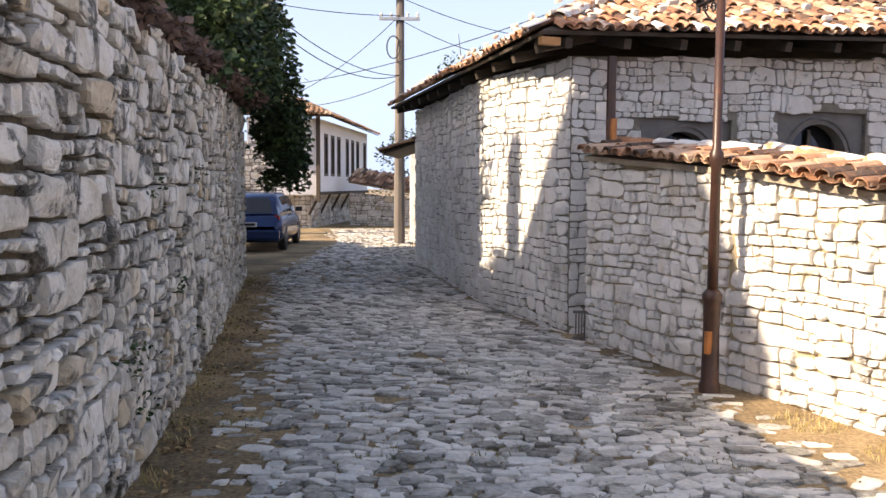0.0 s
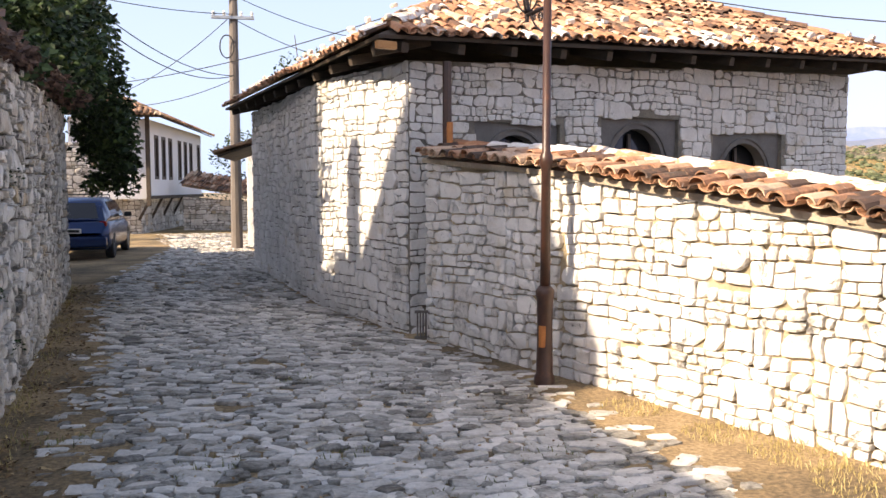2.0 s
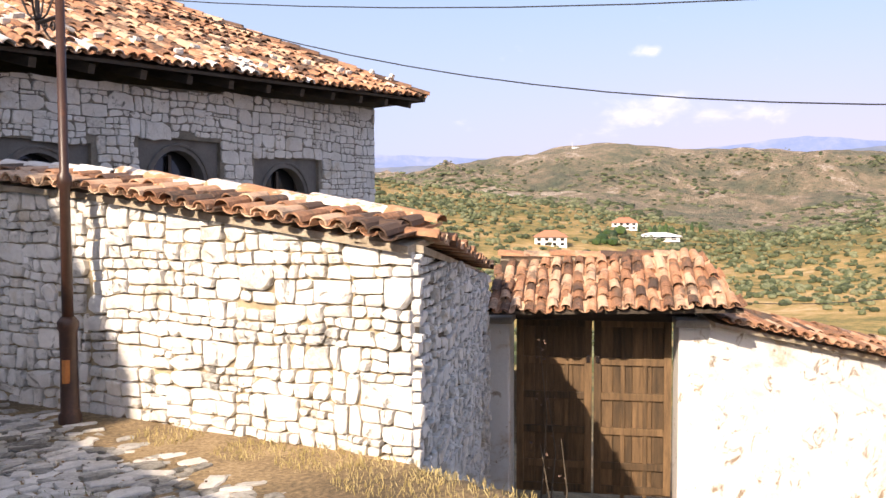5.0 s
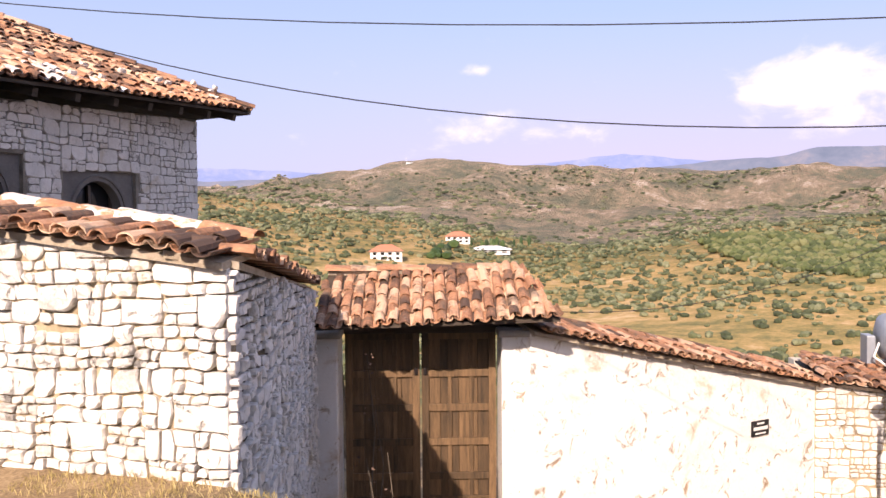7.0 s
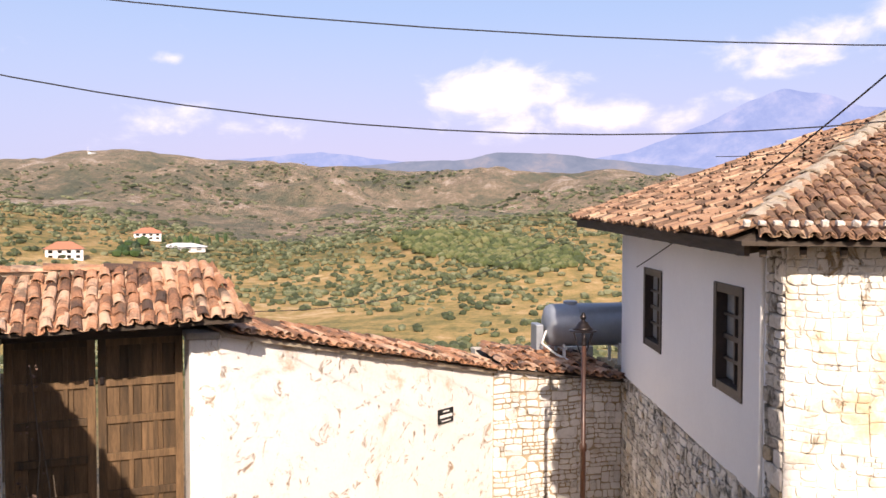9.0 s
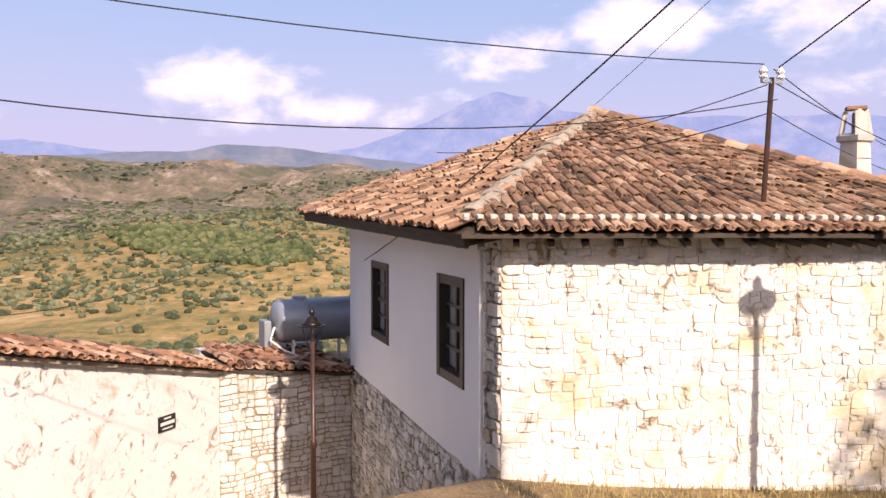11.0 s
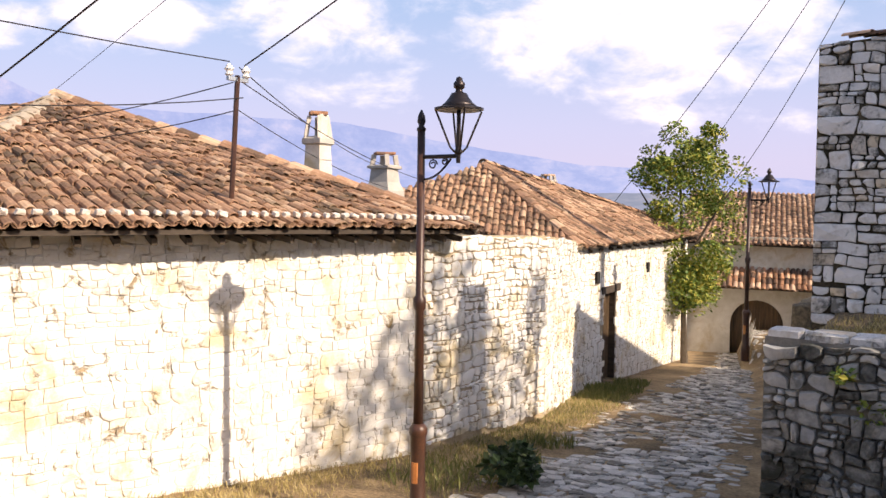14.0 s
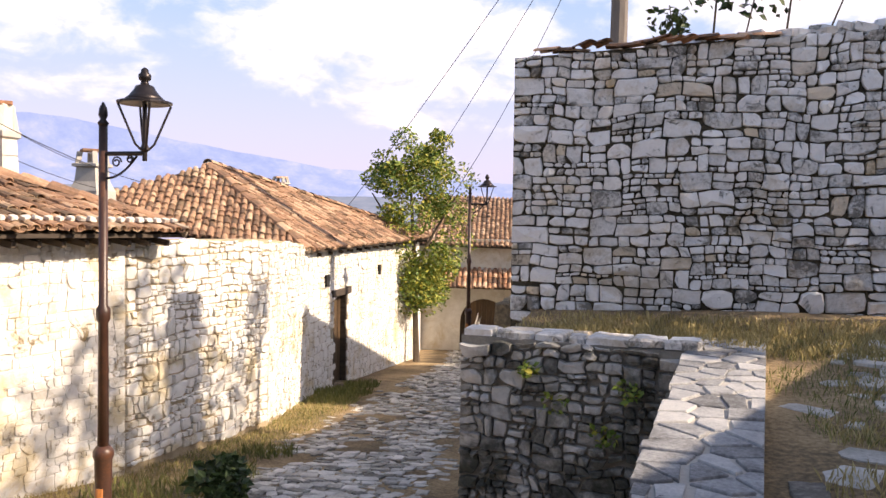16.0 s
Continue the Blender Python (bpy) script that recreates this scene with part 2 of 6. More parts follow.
M_conc = material("concrete", [(0, (0.30, 0.28, 0.25)), (1, (0.55, 0.52, 0.47))], 3, 40, 0.9, 0.6, spread=0.01)
M_polew = material("grey_pole", [(0, (0.10, 0.085, 0.075)), (1, (0.24, 0.21, 0.185))], 3, 40, 0.85, 0.4, spread=0.004, squash=(5, 5, 0.6))
M_earth = material("dry_earth", [(0, (0.14, 0.11, 0.07)), (0.5, (0.30, 0.24, 0.15)), (1, (0.45, 0.37, 0.24))], 1.5, 30, 0.95, 0.9, spread=0.04, stain=((0.12, 0.13, 0.04), 0.6, 0.8))
COB = [(0.0, (0.10, 0.09, 0.075)), (0.3, (0.31, 0.295, 0.26)), (0.65, (0.55, 0.525, 0.48)), (1.0, (0.74, 0.71, 0.66))]
M_cob = material("cobble", COB, 2.2, 30, 0.6, 0.9, 0.17, spread=0.03, stain=((0.09, 0.075, 0.045), 0.5, 1.3, 0.54))
M_cob_j = material("cobble_small", COB, 2.2, 30, 0.6, 0.9, 0.17, island=True, spread=0.03, stain=((0.09, 0.075, 0.045), 0.5, 1.3, 0.54))
M_leaf = material("dark_leaf", [(0, (0.008, 0.022, 0.006)), (0.6, (0.03, 0.065, 0.016)), (1, (0.075, 0.12, 0.03))], 1.5, 25, 0.6, 0, 0.2, island=True)
M_leafy = material("light_leaf", [(0, (0.06, 0.12, 0.015)), (0.5, (0.17, 0.25, 0.035)), (1, (0.40, 0.36, 0.05))], 0.8, 15, 0.6, 0, 0.25, island=True)
M_bark = material("bark", [(0, (0.04, 0.03, 0.02)), (1, (0.14, 0.11, 0.08))], 5, 40, 0.9, 0.6, spread=0.01)
M_dry = material("dry_grass", [(0, (0.24, 0.19, 0.07)), (0.6, (0.44, 0.35, 0.14)), (1, (0.58, 0.48, 0.24))], 1, 20, 0.8, 0, 0.2, island=True)
M_green = material("green_grass", [(0, (0.10, 0.12, 0.03)), (1, (0.29, 0.28, 0.09))], 1, 20, 0.8, 0, 0.2, island=True)
M_blue = plain("car_paint_blue", (0.008, 0.03, 0.105), 0.22, 0.35, spread=0.05, bump=0)
M_rubber = plain("tyre_rubber", (0.02, 0.02, 0.02), 0.8)
M_red = plain("tail_lamp_red", (0.30, 0.012, 0.01), 0.2)
M_black = plain("black_plastic", (0.015, 0.015, 0.016), 0.5)
M_white = plain("white_paint", (0.78, 0.78, 0.76), 0.6)
M_olive = material("olive_foliage", [(0, (0.04, 0.055, 0.025)), (0.5, (0.09, 0.11, 0.05)), (1, (0.19, 0.20, 0.11))], 0.05, 0.8, 0.9, 0, 0.28, island=True)


def glass_material():
    m = bpy.data.materials.new("window_glass")
    m.use_nodes = True
    add = nodes_of(m.node_tree)
    g = add("ShaderNodeBsdfPrincipled", {"Base Color": (0.02, 0.022, 0.025, 1), "Roughness": 0.06, "IOR": 1.5})
    add("ShaderNodeOutputMaterial", {0: g.outputs[0]})
    return m


M_glass = glass_material()
# smooth opaque panes in pale grey
M_grey_pane = plain("pale_grey_pane", (0.30, 0.31, 0.31), 0.12, bump=0)


# ---- mesh helpers ----
class MB:
    """Collects vertices and faces for one mesh."""

    def __init__(self):
        self.v, self.f = [], []

    def add(self, v, f, m=None):
        o = len(self.v)
        self.v += [tuple(m @ Vector(p)) for p in v] if m is not None else [tuple(p) for p in v]
        self.f += [tuple(i + o for i in q) for q in f]
        return self

    def box(self, size, m, bevel=0.0):
        x, y, z = [s / 2 for s in size]
        b = min(bevel, x * 0.9, y * 0.9, z * 0.9)
        if b <= 0:
            v = [(sx * x, sy * y, sz * z) for sz in (-1, 1) for sx, sy in ((-1, -1), (1, -1), (1, 1), (-1, 1))]
            return self.add(v, [(3, 2, 1, 0), (4, 5, 6, 7), (0, 1, 5, 4), (1, 2, 6, 5), (2, 3, 7, 6), (3, 0, 4, 7)], m)
        bm = bmesh.new()
        bmesh.ops.create_cube(bm, size=1)
        bmesh.ops.scale(bm, verts=bm.verts, vec=size)
        bmesh.ops.bevel(bm, geom=bm.edges[:], offset=b, segments=2, affect="EDGES", profile=0.6)
        return self.bm(bm, m)

    def bm(self, bm, m=None):
        bm.verts.index_update()
        self.add([p.co for p in bm.verts], [[p.index for p in q.verts] for q in bm.faces], m)
        bm.free()
        return self

    def ring(self, profile, m=None, n=12):
        """A turned shape about z: profile of (radius, z)."""
        v, f = [], []
        for r, z in profile:
            v += [(r * math.cos(2 * math.pi * k / n), r * math.sin(2 * math.pi * k / n), z) for k in range(n)]
        for j in range(len(profile) - 1):
            f += [(j * n + k, j * n + (k + 1) % n, (j + 1) * n + (k + 1) % n, (j + 1) * n + k) for k in range(n)]
        f += [tuple(reversed(range(n))), tuple(range(len(v) - n, len(v)))]
        return self.add(v, f, m)

    def tube(self, pts, radius, n=6, r2=None):
        """A round bar along points."""
        pts = [Vector(p) for p in pts]
        v, f = [], []
        for i, p in enumerate(pts):
            d = (pts[min(i + 1, len(pts) - 1)] - pts[max(i - 1, 0)]).normalized()
            a = d.orthogonal().normalized()
            b = d.cross(a)
            r = radius if r2 is None else radius + (r2 - radius) * i / (len(pts) - 1)
            if i:
                a = (last - d * last.dot(d)).normalized()
                b = d.cross(a)
            last = a
            v += [tuple(p + (a * math.cos(2 * math.pi * k / n) + b * math.sin(2 * math.pi * k / n)) * r) for k in range(n)]
        for j in range(len(pts) - 1):
            f += [(j * n + k, j * n + (k + 1) % n, (j + 1) * n + (k + 1) % n, (j + 1) * n + k) for k in range(n)]
        f += [tuple(reversed(range(n))), tuple(range(len(v) - n, len(v)))]
        return self.add(v, f)

    def mesh(self, name, mat, smooth=False):
        me = bpy.data.meshes.new(name)
        me.from_pydata(self.v, [], self.f)
        if name.startswith(("wall", "roof")):
            bm = bmesh.new()
            bm.from_mesh(me)
            bmesh.ops.remove_doubles(bm, verts=bm.verts, dist=0.002)
            bm.to_mesh(me)
            bm.free()
        me.materials.append(mat)
        if smooth:
            me.polygons.foreach_set("use_smooth", [True] * len(me.polygons))
        me.update()
        return me


def part(name, mb, mat, parent=None, label="", smooth=False):
    ob = new(name, mb.mesh(name, mat, smooth) if isinstance(mb, MB) else mb)
    if parent:
        ob.parent = parent
    return tagged(ob, label)


def thing(name, label, category, group="", kind="", m=None):
    ob = new(name)
    if m is not None:
        ob.matrix_world = m
    return tagged(ob, label, category, group, kind)


T3 = Matrix.Translation


def frame_of(x, y=None, z=None):
    """A matrix from axis vectors."""
    m = Matrix.Identity(4)
    for k, a in enumerate((x, y, z)):
        for r in range(3):
            m[r][k] = a[r]
    return m


# ---- ground shape ----
def clamp01(v):
    return min(1.0, max(0.0, v))


def ease(a, b, v):
    v = clamp01((v - a) / (b - a))
    return v * v * (3 - 2 * v)


def seg_dist(x, y, ax, ay, bx, by):
    """Distance to the segment, and the side on which the point lies (positive to the left of a to b)."""
    dx, dy = bx - ax, by - ay
    k = clamp01(((x - ax) * dx + (y - ay) * dy) / (dx * dx + dy * dy))
    return math.hypot(x - ax - k * dx, y - ay - k * dy), dx * (y - ay) - dy * (x - ax)


EDGE = [(9.6, 12.5), (8.8, 12.0), (3.3, 4.5), (3.5, 3.55), (7.2, 0.75), (8.5, -0.28), (8.8, -0.5), (15.6, 1.45), (40, 9)]


def yard_side(x, y):
    """How far a place lies beyond the edge above the sunken yard; negative on the street's side."""
    best, side = 1e9, -1
    for a, b in zip(EDGE, EDGE[1:]):
        d, s = seg_dist(x, y, *a, *b)
        if d < best - 1e-9:
            best, side = d, s
    return best if side > 0 else -best


def street_z(x, y):
    u = 0.7 * x - 0.7 * y
    z = -0.15 * max(0.0, min(u, 7.0)) - 0.088 * max(0.0, u - 7.0)
    if u > 33:
        z += 0.04 * (u - 33)
    return z


PARAPET = [(4.83, -6.2), (3.0, -6.75), (2.15, -3.9), (0.9, -1.6)]


def terrace_side(x, y):
    """Positive on the raised terrace beyond the parapet."""
    pts = [(5.55, -8.2), PARAPET[0], PARAPET[1], PARAPET[2], PARAPET[3]]
    best, side = 1e9, -1
    for a, b in zip(pts, pts[1:]):
        d, s = seg_dist(x, y, *a, *b)
        if d < best:
            best, side = d, s
    if y < -8.2 and x < 6 + (-8.2 - y) * 0.15:
        return 1.0
    if y > -1.6:
        return -1.0
    return best if side > 0 else -best


def terrain(x, y):
    """The valley and the hills across it."""
    r, az = math.hypot(x, y), math.degrees(math.atan2(x, y))
    mid = np.interp(az, [0, 35, 43, 51, 58, 62, 67, 72, 80, 95, 120, 180], [2.4, 1.95, 1.0, 0.0, -1.45, -1.85, -1.2, -0.3, 0.4, 0.2, -0.6, -1.0])
    top = np.interp(az, [0, 30, 35, 38.5, 44.6, 49, 55, 60, 65, 70, 76, 84, 92, 120, 180], [2.0, 2.1, 2.2, 2.3, 3.3, 4.2, 4.05, 3.7, 3.5, 3.2, 3.1, 3.0, 2.6, 2.0, 1.5])
    k = math.tan(radians(1))
    knots = [18, 45, 120, 260, 480, 720, 900, 1300, 2300, 2700, 4900]
    zs = [-4.6, -9.5, -21, -38, -0.55 * 22 + 480 * k * mid - 10, 720 * k * mid, 900 * k * (mid - 0.55), 1300 * k * (mid * 0.5 + top * 0.25 - 0.2), 2300 * k * top, 2700 * k * (top - 0.5), 3900 * k * 2.6]
    z = float(np.interp(r, knots, zs)) + EYE * clamp01((r - 300) / 400)
    if r > 60:
        p = Vector((x * 0.004, y * 0.004, 0.3))
        a = noise.fractal(p, 1.0, 2.0, 5)
        rid = noise.ridged_multi_fractal(Vector((x * 0.0036, y * 0.0036, 1.7)), 0.9, 2.1, 5, 1.0, 2.0)
        w = ease(60, 700, r)
        z += a * (2 + 16 * w * ease(200, 2000, r)) + (rid - 1.0) * 36 * ease(850, 1800, r) * (1 - 0.75 * ease(1900, 2300, r))
    return z


def ground(x, y):
    r, az = math.hypot(x, y), math.degrees(math.atan2(x, y))
    z = street_z(x, y)
    t = terrace_side(x, y)
    if t > -0.3 and y < -1.2:
        z = z + (clamp01(-0.115 * (y + 0.4)) * 0.75 - z) * ease(-0.02, 0.18, t)
    elif y <= 0 and x < 1.2:
        z = z * ease(-0.5, 1.2, x)
    if y < -7.5 and t < 0:
        d, s = seg_dist(x, y, 5.9, -8.3, 14.2, -19.5)
        if s < 0:
            z += 0.85 * ease(0.0, 1.0, d)
    e = yard_side(x, y)
    if e > 0:
        low = -1.95 - 0.29 * max(0.0, x - 7.2)
        z = z + (min(z, low) - z) * ease(0.0, 0.75 - 0.4 * ease(7, 8.5, x), e)
    if 20 < az < 125:
        w = ease(19, 30, r) * ease(20, 30, az) * (1 - ease(112, 125, az))
        if w > 0:
            z = z + (terrain(x, y) - z) * w
    elif r > 60:
        w = ease(60, 400, r)
        z = z * (1 - w) + w * (-30 + 12 * noise.fractal(Vector((x * 0.004, y * 0.004, 2)), 1.0, 2.0, 4))
    return z


# ---- pieces: stones, tiles, leaves ----
def unit_stone(seed):
    """A rough stone: an uneven ten-sided outline, worn edges and a nearly flat broken face."""
    rnd = random.Random(seed)
    base = [(-0.5, -0.5), (-0.15, -0.5), (0.2, -0.5), (0.5, -0.5), (0.5, 0.05), (0.5, 0.5), (0.15, 0.5), (-0.2, 0.5), (-0.5, 0.5), (-0.5, -0.05)]
    n, out = len(base), []
    for i, (x, z) in enumerate(base):
        k = rnd.choice((0.78, 0.88, 0.95, 1.0)) if i in (0, 3, 5, 8) else rnd.uniform(0.90, 1.03)
        out.append((x * k + rnd.uniform(-0.05, 0.05), z * k + rnd.uniform(-0.05, 0.05)))
    tx, tz = rnd.uniform(-0.3, 0.3), rnd.uniform(-0.35, 0.25)
    v = [(x, 0.3, z) for x, z in out] + [(x, -0.62 - rnd.uniform(0, 0.2), z) for x, z in out]
    v += [(x * 0.88 + rnd.uniform(-0.03, 0.03), -0.95 + tx * x + tz * z + rnd.uniform(-0.12, 0.12), z * 0.85 + rnd.uniform(-0.03, 0.03)) for x, z in out]
    v.append((rnd.uniform(-0.2, 0.2), -1.05 - rnd.uniform(-0.1, 0.15), rnd.uniform(-0.15, 0.15)))
    f = []
    for o in (0, n):
        f += [(o + i, o + (i + 1) % n, o + n + (i + 1) % n, o + n + i) for i in range(n)]
    f += [(2 * n + i, 2 * n + (i + 1) % n, 3 * n) for i in range(n)]
    return v, f


STONE_UNITS = [unit_stone(k) for k in range(28)]


def unit_tile(seed, up=1.0):
    rnd = random.Random(seed)
    n, v, f = 5, [], []
    for y, r in ((0.0, 0.56), (1.0, 0.46)):
        for rad in (r, r - 0.10):
            for k in range(n + 1):
                a = math.pi * k / n
                v.append((-rad * math.cos(a) * (1 + rnd.uniform(-0.05, 0.05)), y + rnd.uniform(-0.02, 0.02), up * (rad * math.sin(a) * 0.85 + rnd.uniform(-0.02, 0.02))))
    m = n + 1
    for k in range(n):
        f += [(k, k + 1, 2 * m + k + 1, 2 * m + k), (m + k + 1, m + k, 3 * m + k, 3 * m + k + 1), (k + 1, k, m + k, m + k + 1)]
    f += [(0, 2 * m, 3 * m, m), (n, m + n, 3 * m + n, 2 * m + n)]
    return v, f


TILE_UNITS = [unit_tile(50 + k) for k in range(8)]
PAN_UNITS = [unit_tile(70 + k, -1.0) for k in range(4)]
MESHES = {}


def unit_mesh(key, unit, mat, smooth=False):
    if (key, mat.name) not in MESHES:
        MESHES[(key, mat.name)] = MB().add(*unit).mesh(key.rstrip("0123456789_"), mat, smooth)
    return MESHES[(key, mat.name)]


def bulk(name, units, rows, mat, parent=None, smooth=False, label=""):
    """Many pieces joined into one mesh: rows of (unit number, matrix)."""
    vs, fs, o = [], [], 0
    arr = [np.array([(*p, 1.0) for p in v]) for v, _ in units]
    for k, m in rows:
        vs.append((arr[k] @ np.array(m).T)[:, :3])
        fs += [tuple(i + o for i in q) for q in units[k][1]]
        o += len(arr[k])
    me = bpy.data.meshes.new(name)
    me.from_pydata(np.concatenate(vs).tolist() if vs else [], [], fs)
    me.materials.append(mat)
    if smooth:
        me.polygons.foreach_set("use_smooth", [True] * len(me.polygons))
    ob = new(name, me)
    if parent:
        ob.parent = parent
    return tagged(ob, label, kind="stuff")


LATER = []


def pieces(name, prefix, units, rows, mat, mat_j, parent, budget, near, smooth=False):
    """The nearest pieces become parts, the rest one joined part; laid at the end of the script."""
    LATER.append((name, prefix, units, rows, mat, mat_j, parent, budget, Vector(near), smooth))


def lay_pieces():
    for name, prefix, units, rows, mat, mat_j, parent, budget, near, smooth in LATER:
        rows = sorted(rows, key=lambda r: (r[1].translation - near).length)
        for k, m in rows[:budget]:
            ob = new(name, unit_mesh(f"{prefix}_{k}", units[k], mat, smooth))
            ob.parent = parent
            ob.matrix_world = m
        if rows[budget:]:
            bulk({"stone": "rubble_infill", "roof_tile": "tile_field", "cobble": "cobble_field"}.get(name, name + "_rest"), units, rows[budget:], mat_j, parent, smooth)


def facing(p, q, eye=(0.3, 0.2)):
    """Ends put in order from left to right as seen from the street, the direction, and the way the face looks."""
    p, q = Vector((*p[:2], 0)), Vector((*q[:2], 0))
    d = (q - p).normalized()
    n = Vector((d.y, -d.x, 0))
    return p, q, d, n, n.dot(Vector((*eye, 0)) - p) < 0


def wall_body(mb, p, q, zb, zt, thick, holes=()):
    """Backing of a wall from p to q (its face) with real openings (s0, s1, z0, z1)."""
    P, Q, d, n, flip = facing(p, q)
    if flip:
        n = -n
    length = (Q - P).length
    cuts = sorted({0.0, length, *[h[0] for h in holes], *[h[1] for h in holes]})
    for a, b in zip(cuts, cuts[1:]):
        mid = (a + b) / 2
        zs = [None] + sorted(z for h in holes if h[0] <= mid <= h[1] for z in h[2:4]) + [None]
        for lo, hi in zip(zs[::2], zs[1::2]):
            def lerp(e, s):
                return e[0] + (e[1] - e[0]) * s / length
            v = []
            for s in (a, b):
                for back in (0, thick):
                    base = P + d * s - n * back
                    v += [(base.x, base.y, lerp(zb, s) if lo is None else lo), (base.x, base.y, lerp(zt, s) if hi is None else hi)]
            mb.add(v, [(0, 4, 5, 1), (2, 3, 7, 6), (1, 5, 7, 3), (0, 2, 6, 4), (0, 1, 3, 2), (4, 6, 7, 5)])


def coursed(p, q, zb, zt, course=0.19, wide=0.32, depth=0.06, holes=(), seed=1, gap=0.02, rough=1.0):
    """Rows for the stones of a rubble face laid in uneven courses."""
    P, Q, d, n, flip = facing(p, q)
    if flip:
        P, Q, d, n, zb, zt = Q, P, -d, -n, zb[::-1], zt[::-1]
    L, rnd, rows = (Q - P).length, random.Random(seed), []
    if flip:
        holes = [(L - h[1], L - h[0], h[2], h[3]) for h in holes]

    def split(a, b, z0, z1, cells):
        w, h = b - a, z1 - z0
        if h > course * 1.45 or (h > course * 0.8 and rnd.random() < 0.28):
            k = z0 + h * rnd.uniform(0.28, 0.72)
            split(a, b, z0, k, cells)
            split(a, b, k, z1, cells)
        elif w > wide * 1.75 or w > h * 2.5 or (w > wide * 0.8 and rnd.random() < 0.3):
            k = a + w * rnd.uniform(0.32, 0.68)
            split(a, k, z0, z1, cells)
            split(k, b, z0, z1, cells)
        else:
            cells.append((a, b, z0, z1))
    z, cells = min(zb), []
    while z < max(zt):
        H = course * rnd.uniform(1.5, 2.9)
        s = -rnd.random() * wide
        while s < L:
            w = wide * rnd.uniform(0.9, 2.8)
            split(max(0, s), min(L, s + w), z, z + H, cells) if min(L, s + w) - max(0, s) > 0.06 else None
            s += w
        z += H
    units = []

    def bend(x, z):
        """One warp for the whole face, so that neighbours keep fitting."""
        hold = clamp01(min(x, L - x) / 0.12)
        p = Vector((x * 1.1, z * 1.3, seed * 3.7))
        q = Vector((x * 4.6, z * 5.6, seed * 1.9))
        return (x + rough * hold * (0.035 * noise.noise(p) + 0.030 * noise.noise(q)),
                z + rough * (0.055 * noise.noise(p + Vector((9, 4, 0))) + 0.026 * noise.noise(q + Vector((5, 7, 0)))))
    for a, b, z0, z1 in cells:
        c = (a + b) / 2
        bot, top = zb[0] + (zb[1] - zb[0]) * c / L, zt[0] + (zt[1] - zt[0]) * c / L
        z0, z1 = max(z0, bot), min(z1, top)
        if z1 - z0 < 0.04 or b - a < 0.04:
            continue
        cz = (z0 + z1) / 2
        if any(h0 - 0.02 < c < h1 + 0.02 and g0 - 0.02 < cz < g1 + 0.02 for h0, h1, g0, g1 in holes):
            continue
        w, h = b - a, z1 - z0
        g = gap * rnd.uniform(0.4, 1.5)
        kw, kh = max(0.5, 1 - g / w), max(0.5, 1 - g / h)
        small = min(w, h)
        ring = []
        for (fx, fz) in ((0, 0), (0.33, 0), (0.68, 0), (1, 0), (1, 0.5), (1, 1), (0.66, 1), (0.32, 1), (0, 1), (0, 0.5)):
            x, z = bend(a + w * fx, z0 + h * fz)
            corner = fx in (0, 1) and fz in (0, 1)
            cut = rnd.choice((0.0, 0.02, 0.05, 0.08, 0.20)) * small if corner else rnd.uniform(-0.035, 0.03) * small
            x += cut * (0.5 - fx) * (1.6 if corner else 0.8)
            z += cut * (0.5 - fz) * 2.0
            ring.append(((x - c) * kw, (z - cz) * kh))
        dep = depth * rnd.uniform(0.55, 1.35)
        tx, tz = rnd.gauss(0, 0.16) * dep / w, rnd.gauss(-0.06, 0.22) * dep / h
        n0, v = len(ring), [(x, 0.02, z) for x, z in ring]
        v += [(x, -dep * rnd.uniform(0.6, 0.9), z) for x, z in ring]
        v += [(x * (1 - 0.13 * small / w) + rnd.uniform(-0.05, 0.05) * small, -dep * rnd.uniform(0.88, 1.06) + tx * x + tz * z, z * (1 - 0.13 * small / h) + rnd.uniform(-0.05, 0.05) * small) for x, z in ring]
        v.append((rnd.uniform(-0.2, 0.2) * w, -dep * rnd.uniform(0.95, 1.25), rnd.uniform(-0.2, 0.2) * h))
        f = []
        for o in (0, n0):
            f += [(o + i, o + (i + 1) % n0, o + n0 + (i + 1) % n0, o + n0 + i) for i in range(n0)]
        f += [(2 * n0 + i, 2 * n0 + (i + 1) % n0, 3 * n0) for i in range(n0)]
        rows.append((len(units), T3(P + d * c + Vector((0, 0, cz))) @ frame_of(d, -n, Vector((0, 0, 1)))))
        units.append((v, f))
    return units, rows


